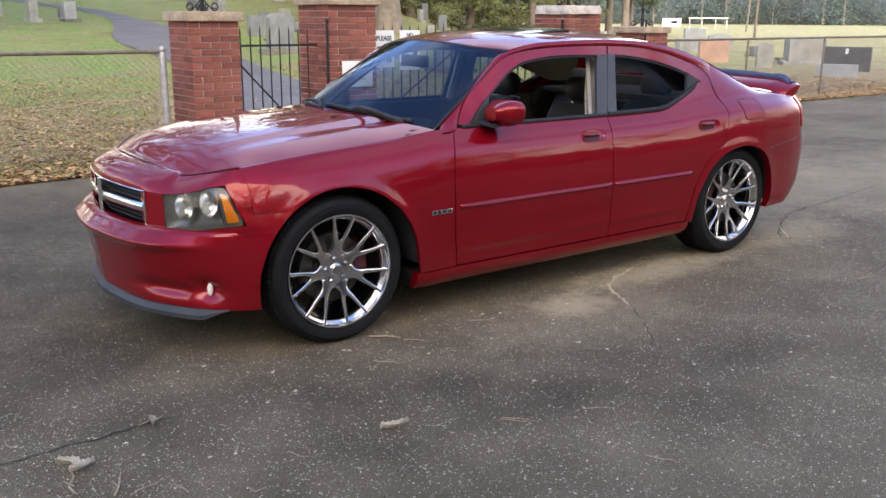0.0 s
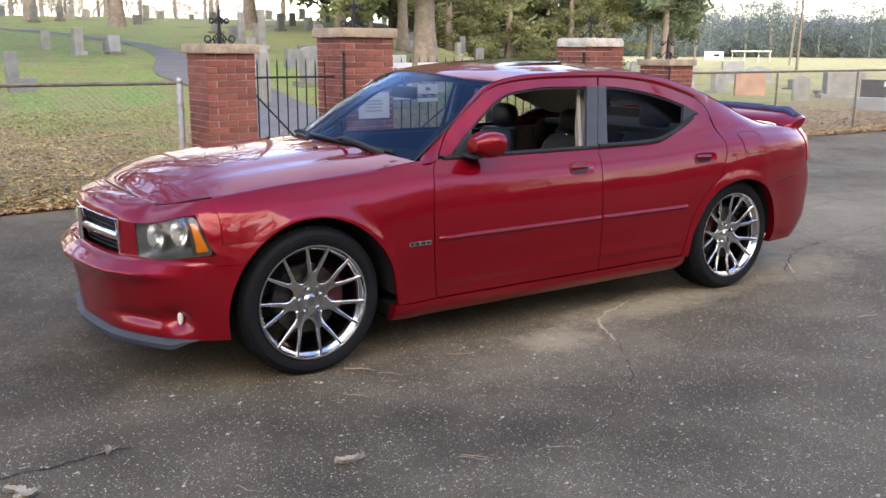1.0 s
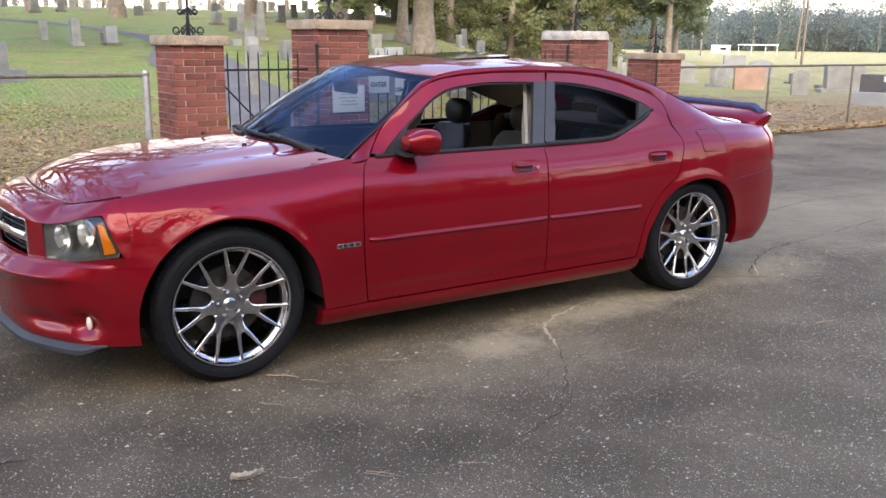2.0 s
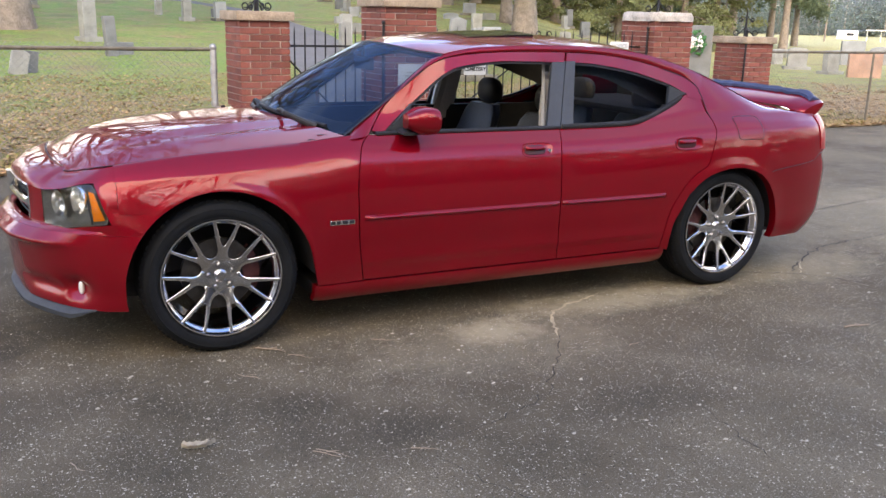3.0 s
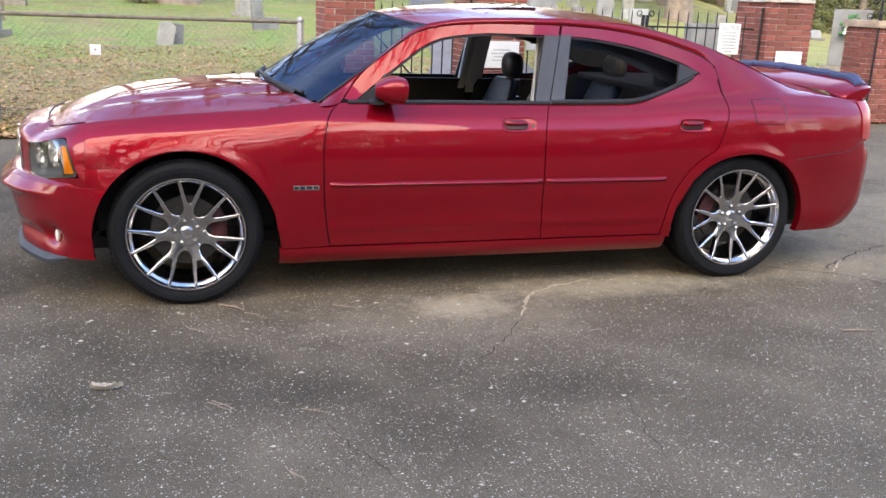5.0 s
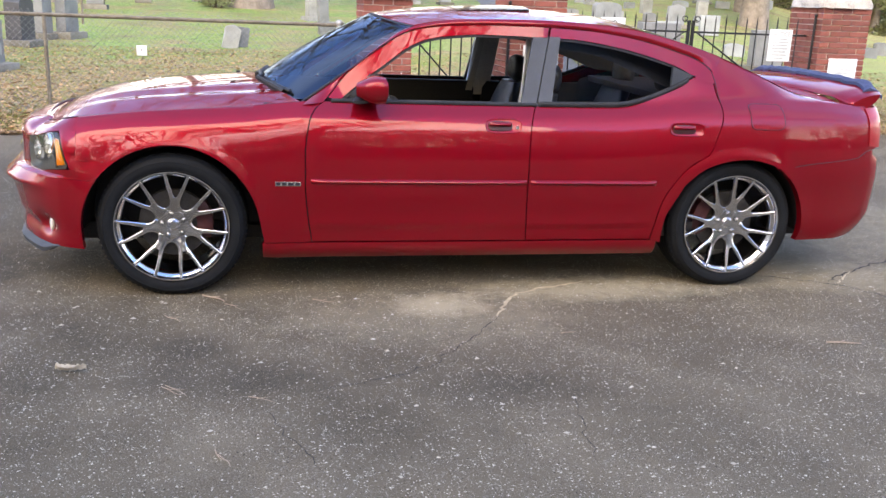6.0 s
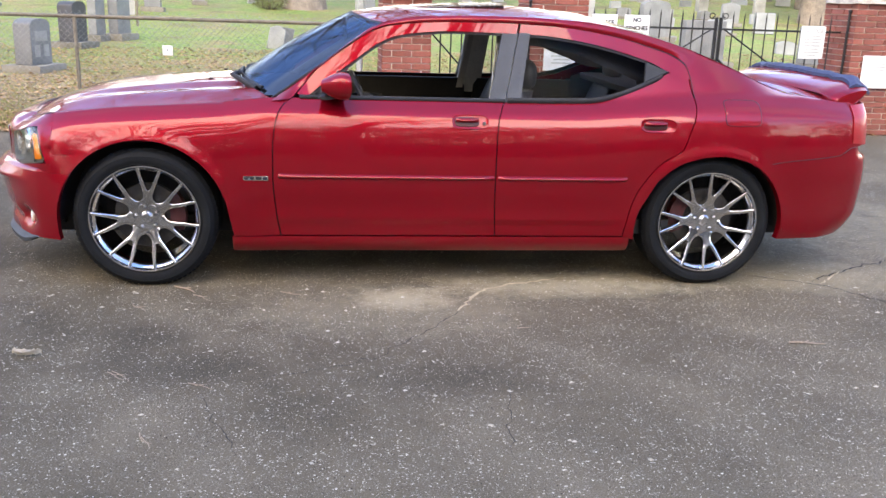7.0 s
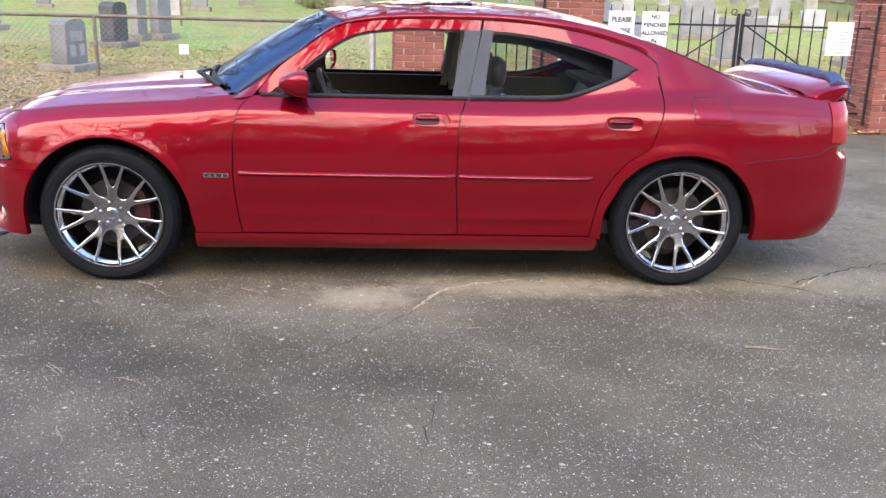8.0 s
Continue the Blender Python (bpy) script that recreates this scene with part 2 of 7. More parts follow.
def path2(pts):
    """A smooth plane curve through control points, run through by 0..1."""
    a = [i / (len(pts) - 1) for i in range(len(pts))]
    fx, fy = spl([(t, p[0]) for t, p in zip(a, pts)]), spl([(t, p[1]) for t, p in zip(a, pts)])
    return lambda t: (fx(t), fy(t))


def lerp(a, b, t):
    return a + (b - a) * t


def ss(a, b, t):
    t = min(1, max(0, (t - a) / (b - a)))
    return t * t * (3 - 2 * t)


def part(name, bm, mat, parent=None, label="", smooth=True, loc=None):
    me = bpy.data.meshes.new(name)
    bmesh.ops.recalc_face_normals(bm, faces=bm.faces)
    bm.to_mesh(me)
    bm.free()
    me.materials.append(mat)
    if smooth:
        me.shade_smooth()
        me.set_sharp_from_angle(angle=radians(38))
    ob = new(name, me)
    if parent is not None:
        ob.parent = parent
    if loc is not None:
        ob.location = loc
    return tagged(ob, label)


def thing(name, label, category, loc=(0, 0, 0), rz=0, group="", kind=""):
    ob = new(name)
    ob.empty_display_size = 0.1
    ob.matrix_basis = pose(*loc, 0, 0, rz)
    return tagged(ob, label, category, group, kind)


def box(bm, x0, x1, y0, y1, z0, z1, bevel=0.0):
    v = [bm.verts.new((x, y, z)) for x in (x0, x1) for y in (y0, y1) for z in (z0, z1)]
    fs = [bm.faces.new([v[i] for i in q]) for q in ((0, 1, 3, 2), (4, 6, 7, 5), (0, 4, 5, 1), (2, 3, 7, 6), (0, 2, 6, 4), (1, 5, 7, 3))]
    if bevel:
        bmesh.ops.bevel(bm, geom=list({e for f in fs for e in f.edges}), offset=bevel, segments=2, affect="EDGES", profile=0.6)
    return bm


def grid(bm, fn, us, vs, loop_u=False):
    """A sheet of quads through fn(u, v)."""
    rows = [[bm.verts.new(fn(u, v)) for u in us] for v in vs]
    n = len(us)
    for a, b in zip(rows, rows[1:]):
        for i in range(n if loop_u else n - 1):
            bm.faces.new((a[i], a[(i + 1) % n], b[(i + 1) % n], b[i]))
    return rows


def rim(bm, rows, shift):
    """Turns the border of a sheet inwards, as folded sheet metal."""
    ring = rows[0][:] + [r[-1] for r in rows[1:]] + rows[-1][-2::-1] + [r[0] for r in rows[-2:0:-1]]
    low = [bm.verts.new(v.co + Vector(shift(v.co))) for v in ring]
    n = len(ring)
    for i in range(n):
        bm.faces.new((ring[i], ring[(i + 1) % n], low[(i + 1) % n], low[i]))


def tube(bm, pts, radii, n=8, cap=True):
    """A round bar along points; radii: one number or one for each point."""
    if not isinstance(radii, (list, tuple)):
        radii = [radii] * len(pts)
    pts = [Vector(p) for p in pts]
    last = None
    ref = Vector((0.31, 0.17, 0.93))
    first = None
    for i, p in enumerate(pts):
        d = (pts[min(i + 1, len(pts) - 1)] - pts[max(i - 1, 0)]).normalized()
        a = d.cross(ref).normalized()
        b = d.cross(a)
        ring = [bm.verts.new(p + radii[i] * (math.cos(2 * math.pi * k / n) * a + math.sin(2 * math.pi * k / n) * b)) for k in range(n)]
        if last:
            for k in range(n):
                bm.faces.new((last[k], last[(k + 1) % n], ring[(k + 1) % n], ring[k]))
        else:
            first = ring
        last = ring
    if cap:
        bm.faces.new(first[::-1])
        bm.faces.new(last)


def lathe(bm, prof, n=48, axis="y"):
    """Turns a profile of (radius, along) round the y or z axis."""
    rows = []
    for r, a in prof:
        row = []
        for k in range(n):
            c, s = math.cos(2 * math.pi * k / n), math.sin(2 * math.pi * k / n)
            row.append(bm.verts.new((r * c, a, r * s) if axis == "y" else (r * c, r * s, a)))
        rows.append(row)
    for a, b in zip(rows, rows[1:]):
        for k in range(n):
            bm.faces.new((a[k], a[(k + 1) % n], b[(k + 1) % n], b[k]))
    return rows


def steps(a, b, n):
    return [a + (b - a) * i / (n - 1) for i in range(n)]

# ---- ground ----
lot_edge = spl([(-60, 4.2), (-2.5, 4.47), (0, 4.70), (2, 4.78), (7.5, 5.28), (9, 5.52), (17, 5.65), (70, 6.5)])
_hd, _hr = (0, 13, 20, 30, 45, 65, 80, 140), (0, 0, .15, .55, 1.5, 3.3, 4.0, 4.0)


def terrain(x, y):
    """Height of the ground: a low bank at the fence, then a rise to the hill behind the graves."""
    e = lot_edge(x)
    if y < e:
        return -.05
    d, a = math.hypot(x + 1, y + 4.6), math.degrees(math.atan2(x + 1, y + 4.6))
    hill = (1 - ss(27, 41, a)) * float(np.interp(d, _hd, _hr))
    return -.03 + .12 * ss(0, .55, y - e) + hill + .015 * noise.noise((x * .6, y * .6, 0))


def spread(a, b, n, power):
    return [a + (b - a) * (i / n) ** power for i in range(n + 1)]


def ground_material():
    m = bpy.data.materials.new("grass_and_litter")
    m.use_nodes = True
    nt = m.node_tree
    b = nt.nodes["Principled BSDF"]
    b.inputs["Roughness"].default_value = 0.9
    co = nt.nodes.new("ShaderNodeTexCoord")

    def tex(scale, detail=6):
        n = nt.nodes.new("ShaderNodeTexNoise")
        n.inputs["Scale"].default_value, n.inputs["Detail"].default_value = scale, detail
        nt.links.new(co.outputs["Object"], n.inputs["Vector"])
        return n.outputs["Fac"]

    def ramp(src, lo, hi, c0, c1):
        r = nt.nodes.new("ShaderNodeValToRGB")
        r.color_ramp.elements[0].position, r.color_ramp.elements[1].position = lo, hi
        r.color_ramp.elements[0].color, r.color_ramp.elements[1].color = c0, c1
        nt.links.new(src, r.inputs["Fac"])
        return r.outputs["Color"]

    def mix(f, a, c):
        n = nt.nodes.new("ShaderNodeMix")
        n.data_type = "RGBA"
        nt.links.new(f, n.inputs[0]), nt.links.new(a, n.inputs[6]), nt.links.new(c, n.inputs[7])
        return n.outputs[2]
    green = ramp(tex(16, 10), .40, .60, (.050, .105, .014, 1), (.27, .39, .085, 1))
    green = mix(ramp(tex(.9), .38, .58, (0, 0, 0, 1), (.48, .48, .48, 1)), green, ramp(tex(24, 10), .40, .60, (.12, .10, .03, 1), (.42, .36, .15, 1)))
    tan = ramp(tex(34, 10), .41, .59, (.055, .036, .017, 1), (.52, .37, .19, 1))
    # litter lies thick along the fence and thins out up the slope
    sep = nt.nodes.new("ShaderNodeSeparateXYZ")
    nt.links.new(co.outputs["Object"], sep.inputs[0])
    mr = nt.nodes.new("ShaderNodeMapRange")
    mr.inputs["From Min"].default_value, mr.inputs["From Max"].default_value = 5.0, 15.0
    mr.inputs["To Min"].default_value, mr.inputs["To Max"].default_value = .36, -.06
    nt.links.new(sep.outputs["Y"], mr.inputs["Value"])
    add = nt.nodes.new("ShaderNodeMath")
    nt.links.new(mr.outputs["Result"], add.inputs[0]), nt.links.new(tex(.8), add.inputs[1])
    # the field beyond the graves is drier
    dry = nt.nodes.new("ShaderNodeMapRange")
    dry.inputs["From Min"].default_value, dry.inputs["From Max"].default_value = 10.0, 40.0
    dry.inputs["To Min"].default_value, dry.inputs["To Max"].default_value = 0.0, .85
    nt.links.new(sep.outputs["X"], dry.inputs["Value"])
    straw = ramp(tex(3, 10), .36, .64, (.34, .30, .12, 1), (.56, .50, .24, 1))
    green = mix(dry.outputs["Result"], green, straw)
    green = mix(ramp(tex(.45, 8), .56, .68, (0, 0, 0, 1), (.6, .6, .6, 1)), green, ramp(tex(18, 8), .4, .6, (.06, .045, .02, 1), (.22, .17, .09, 1)))
    f = ramp(add.outputs[0], .45, .68, (0, 0, 0, 1), (1, 1, 1, 1))
    nt.links.new(mix(f, green, tan), b.inputs["Base Color"])
    bp = nt.nodes.new("ShaderNodeBump")
    bp.inputs["Strength"].default_value, bp.inputs["Distance"].default_value = .8, .05
    nt.links.new(tex(45, 4), bp.inputs["Height"])
    nt.links.new(bp.outputs["Normal"], b.inputs["Normal"])
    return m


def asphalt_material():
    m = bpy.data.materials.new("worn_asphalt")
    m.use_nodes = True
    nt = m.node_tree
    b = nt.nodes["Principled BSDF"]
    co = nt.nodes.new("ShaderNodeTexCoord")

    def tex(scale, detail=6, rough=.55):
        n = nt.nodes.new("ShaderNodeTexNoise")
        n.inputs["Scale"].default_value, n.inputs["Detail"].default_value, n.inputs["Roughness"].default_value = scale, detail, rough
        nt.links.new(co.outputs["Object"], n.inputs["Vector"])
        return n.outputs["Fac"]

    def ramp(src, lo, hi, c0, c1):
        r = nt.nodes.new("ShaderNodeValToRGB")
        r.color_ramp.elements[0].position, r.color_ramp.elements[1].position = lo, hi
        r.color_ramp.elements[0].color, r.color_ramp.elements[1].color = c0, c1
        nt.links.new(src, r.inputs["Fac"])
        return r.outputs["Color"]

    def mix(f, a, c):
        n = nt.nodes.new("ShaderNodeMix")
        n.data_type = "RGBA"
        nt.links.new(f, n.inputs[0]), nt.links.new(a, n.inputs[6]), nt.links.new(c, n.inputs[7])
        return n.outputs[2]

    def math2(op, a, c):
        n = nt.nodes.new("ShaderNodeMath")
        n.operation = op
        for i, s in enumerate((a, c)):
            if isinstance(s, (int, float)):
                n.inputs[i].default_value = s
            else:
                nt.links.new(s, n.inputs[i])
        return n.outputs[0]
    b.inputs["Specular IOR Level"].default_value = .10
    base = ramp(tex(.8, 7, .62), .36, .64, (.086, .071, .0475, 1), (.200, .164, .112, 1))
    base = mix(ramp(tex(190, 3, .7), .42, .58, (0, 0, 0, 1), (.80, .80, .80, 1)), base, ramp(tex(3), .3, .7, (.025, .0215, .0150, 1), (.119, .098, .067, 1)))

    # coordinates bent a little, so that no stone is round
    warp = nt.nodes.new("ShaderNodeTexNoise")
    warp.inputs["Scale"].default_value, warp.inputs["Detail"].default_value = 140, 2
    nt.links.new(co.outputs["Object"], warp.inputs["Vector"])
    bent = nt.nodes.new("ShaderNodeVectorMath")
    bent.operation = "MULTIPLY_ADD"
    bent.inputs[1].default_value = (.016, .016, .016)
    nt.links.new(warp.outputs["Color"], bent.inputs[0])
    nt.links.new(co.outputs["Object"], bent.inputs[2])

    # exposed aggregate: pale stones of two sizes, laid densely in places
    def stones(scale, lo, hi, keep):
        v = nt.nodes.new("ShaderNodeTexVoronoi")
        v.inputs["Scale"].default_value = scale
        v.inputs["Randomness"].default_value = 1.0
        nt.links.new(bent.outputs["Vector"], v.inputs["Vector"])
        pick = nt.nodes.new("ShaderNodeSeparateColor")
        nt.links.new(v.outputs["Color"], pick.inputs[0])
        near = ramp(v.outputs["Distance"], lo, hi, (1, 1, 1, 1), (0, 0, 0, 1))
        some = ramp(pick.outputs[0], keep, keep + .02, (0, 0, 0, 1), (1, 1, 1, 1))
        return math2("MULTIPLY", near, some), pick.outputs[1]
    s1, c1 = stones(112, .24, .34, .75)
    s2, c2 = stones(56, .15, .24, .86)
    s3, c3 = stones(170, .26, .40, .50)
    # the wearing course has come off in patches, so the stones stand thick in some and sparse in others
    worn = ramp(tex(1.9, 5, .65), .36, .66, (.35, .35, .35, 1), (1, 1, 1, 1))
    s1, s3 = math2("MULTIPLY", s1, worn), math2("MULTIPLY", s3, worn)
    tone = lambda c: ramp(c, 0, 1, (.19, .15, .11, 1), (.80, .73, .60, 1))
    base = mix(math2("MULTIPLY", s3, .85), base, ramp(c3, 0, 1, (.10, .075, .055, 1), (.46, .42, .35, 1)))
    base = mix(math2("MULTIPLY", s1, .95), base, tone(c1))
    base = mix(math2("MULTIPLY", s2, .95), base, tone(c2))
    # small pits where stones have come out
    pits, _ = stones(88, .20, .30, .80)
    pit = nt.nodes.new("ShaderNodeRGB")
    pit.outputs[0].default_value = (.012, .011, .010, 1)
    base = mix(math2("MULTIPLY", pits, .9), base, pit.outputs[0])
    # dusty stains with soft outlines beside the car, further paler patches and darker patches
    sep = nt.nodes.new("ShaderNodeSeparateXYZ")
    nt.links.new(co.outputs["Object"], sep.inputs[0])

    def blot(x, y, rx, ry):
        dx = math2("DIVIDE", math2("SUBTRACT", sep.outputs["X"], x), rx)
        dy = math2("DIVIDE", math2("SUBTRACT", sep.outputs["Y"], y), ry)
        d = math2("ADD", math2("MULTIPLY", dx, dx), math2("MULTIPLY", dy, dy))
        d = math2("ADD", d, math2("MULTIPLY", math2("SUBTRACT", tex(7.0, 10, .75), .5), 2.6))
        return ramp(d, -0.1, 1.3, (1, 1, 1, 1), (0, 0, 0, 1))
    pale_tone = nt.nodes.new("ShaderNodeRGB")
    pale_tone.outputs[0].default_value = (.43, .37, .25, 1)
    dark_tone = nt.nodes.new("ShaderNodeRGB")
    dark_tone.outputs[0].default_value = (.034, .031, .025, 1)
    # the widest paler patch lies off to the right, past x = 4
    for x, y, rx, ry, k in ((1.35, -1.10, .34, .22, .62), (1.2, -1.25, .9, .45, .22), (2.3, -.88, .85, .26, .6), (3.9, -.75, .8, .35, .3), (6.5, .2, 2.6, 1.3, .25), (5.2, -1.6, 1.2, .5, .2)):
        base = mix(math2("MULTIPLY", blot(x, y, rx, ry), k), base, pale_tone.outputs[0])
    # darker patches, the three largest before and beside the nose
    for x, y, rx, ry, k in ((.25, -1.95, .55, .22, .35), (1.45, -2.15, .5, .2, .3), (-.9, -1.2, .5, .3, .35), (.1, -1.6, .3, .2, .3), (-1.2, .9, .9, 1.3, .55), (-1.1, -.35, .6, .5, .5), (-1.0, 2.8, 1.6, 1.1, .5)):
        base = mix(math2("MULTIPLY", blot(x, y, rx, ry), k), base, dark_tone.outputs[0])
    base = mix(math2("MULTIPLY", s1, .8), base, tone(c1))
    base = mix(math2("MULTIPLY", s2, .8), base, tone(c2))
    nt.links.new(base, b.inputs["Base Color"])
    nt.links.new(ramp(tex(6), .3, .7, (.70, .70, .70, 1), (.92, .92, .92, 1)), b.inputs["Roughness"])
    bp = nt.nodes.new("ShaderNodeBump")
    bp.inputs["Strength"].default_value, bp.inputs["Distance"].default_value = .75, .006
    h = math2("SUBTRACT", math2("ADD", tex(130, 3), math2("MULTIPLY", s1, .6)), math2("MULTIPLY", pits, .5))
    nt.links.new(h, bp.inputs["Height"])
    nt.links.new(bp.outputs["Normal"], b.inputs["Normal"])
    return m


bm = bmesh.new()
gx = [-x for x in spread(0, 900, 34, 3.0)][::-1] + [x for x in spread(0, 900, 60, 2.4)[1:]]
gy = [-x for x in spread(0, 900, 14, 3.0)][::-1] + [3.5, 4.0, 4.2] + steps(4.3, 6.4, 22) + [6.4 + y for y in spread(0, 900, 60, 2.6)[1:]]
grid(bm, lambda u, v: (u, v, terrain(u, v)), gx, gy)
ground = part("ground", bm, ground_material(), None, "patchy grass strewn with dead leaves, rising to a hill")
tagged(ground, category="ground", kind="structure")
bm = bmesh.new()
ax = [-70, -40, -20, -10] + steps(-6, 20, 60) + [25, 35, 50, 70]
grid(bm, lambda u, v: (u, lerp(-60, lot_edge(u) + .05 * noise.noise((u * 2.3, 0, 3)), v), 0.0), ax, (0, .3, .6, .8, .9, .96, 1))
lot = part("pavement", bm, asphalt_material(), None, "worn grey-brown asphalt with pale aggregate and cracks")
tagged(lot, category="asphalt", kind="structure")


# lane inside the grounds
lane_mid = path2([(4.2, 7.5), (5.3, 11), (6.9, 18), (8.2, 25), (9.6, 32), (10.4, 39), (8.6, 46), (4.2, 52), (-6, 57), (-30, 62)])
bm = bmesh.new()


def lane(u, v):
    p, q = Vector(lane_mid(max(0, v - .01))), Vector(lane_mid(min(1, v + .01)))
    d = (q - p).normalized()
    w = lerp(1.15, .42, min(1, v * 1.6)) + .75 * math.exp(-((v - .36) / .09) ** 2)
    c = Vector(lane_mid(v)) + Vector((d.y, -d.x)) * u * w
    return c.x, c.y, terrain(c.x, c.y) + .035


grid(bm, lane, steps(-1, 1, 7), steps(0, 1, 70))
tagged(part("lane", bm, ASPHALT_FAR, None, "narrow dark asphalt lane winding up the hill"), category="lane", kind="structure")


# cracks in the asphalt
def crack(pts, width, mat, label, seed):
    rnd = random.Random(seed)
    bm = bmesh.new()
    line = []
    for a, b in zip(pts, pts[1:]):
        a, b = Vector(a), Vector(b)
        n = max(2, int((b - a).length / .035))
        for k in range(n):
            line.append(a.lerp(b, k / n) + Vector((rnd.gauss(0, .009), rnd.gauss(0, .009))))
    line.append(Vector(pts[-1]))
    last = None
    for i, p in enumerate(line):
        d = (line[min(i + 1, len(line) - 1)] - line[max(i - 1, 0)]).normalized()
        w = width * rnd.uniform(.35, 1.2) * min(1, i / 4 + .15, (len(line) - 1 - i) / 4 + .15)
        nrm = Vector((-d.y, d.x))
        pair = [bm.verts.new((*(p + nrm * w), .004)), bm.verts.new((*(p - nrm * w), .004))]
        if last:
            bm.faces.new((last[0], last[1], pair[1], pair[0]))
        last = pair
    tagged(part("crack", bm, mat, None, label, smooth=False), category="crack", kind="structure")


crack([(2.24, -.76), (2.08, -.82), (1.94, -.88), (1.80, -.95), (1.70, -1.10), (1.66, -1.17), (1.60, -1.30)], .011, PALE_CRACK, "pale worn crack in the asphalt", 1)
crack([(1.62, -1.28), (1.50, -1.47), (1.36, -1.67), (1.16, -1.90), (.98, -2.00), (.79, -2.06), (.60, -2.12)], .0026, CRACK, "thin jagged crack in the asphalt", 2)
crack([(3.75, -.89), (3.86, -.80), (4.02, -.63)], .006, PALE_CRACK, "pale worn crack in the asphalt", 12)
crack([(-2.2, -1.33), (-1.63, -1.27), (-1.37, -1.24), (-1.11, -1.22), (-.95, -1.23)], .005, CRACK, "thin jagged crack in the asphalt", 3)
crack([(-.60, -1.19), (-.49, -1.17), (-.29, -1.11)], .003, CRACK, "thin jagged crack in the asphalt", 4)
crack([(3.34, -.67), (3.60, -.82), (3.75, -.89), (3.87, -1.05), (4.03, -1.27), (4.3, -1.5)], .005, CRACK, "thin jagged crack in the asphalt", 5)
crack([(3.73, -.84), (4.11, -.58), (4.47, -.40), (5.2, -.3), (6.5, -.1)], .006, CRACK, "thin jagged crack in the asphalt", 6)
crack([(.49, -2.2), (.47, -2.25), (.60, -2.55), (.68, -2.75)], .002, CRACK, "thin jagged crack in the asphalt", 7)
crack([(1.70, -2.2), (1.68, -2.37), (1.64, -2.6), (1.62, -2.8)], .002, CRACK, "thin jagged crack in the asphalt", 8)
crack([(4.2, 1.2), (5.5, .6), (7.0, .9), (9.0, .4)], .006, CRACK, "thin jagged crack in the asphalt", 9)


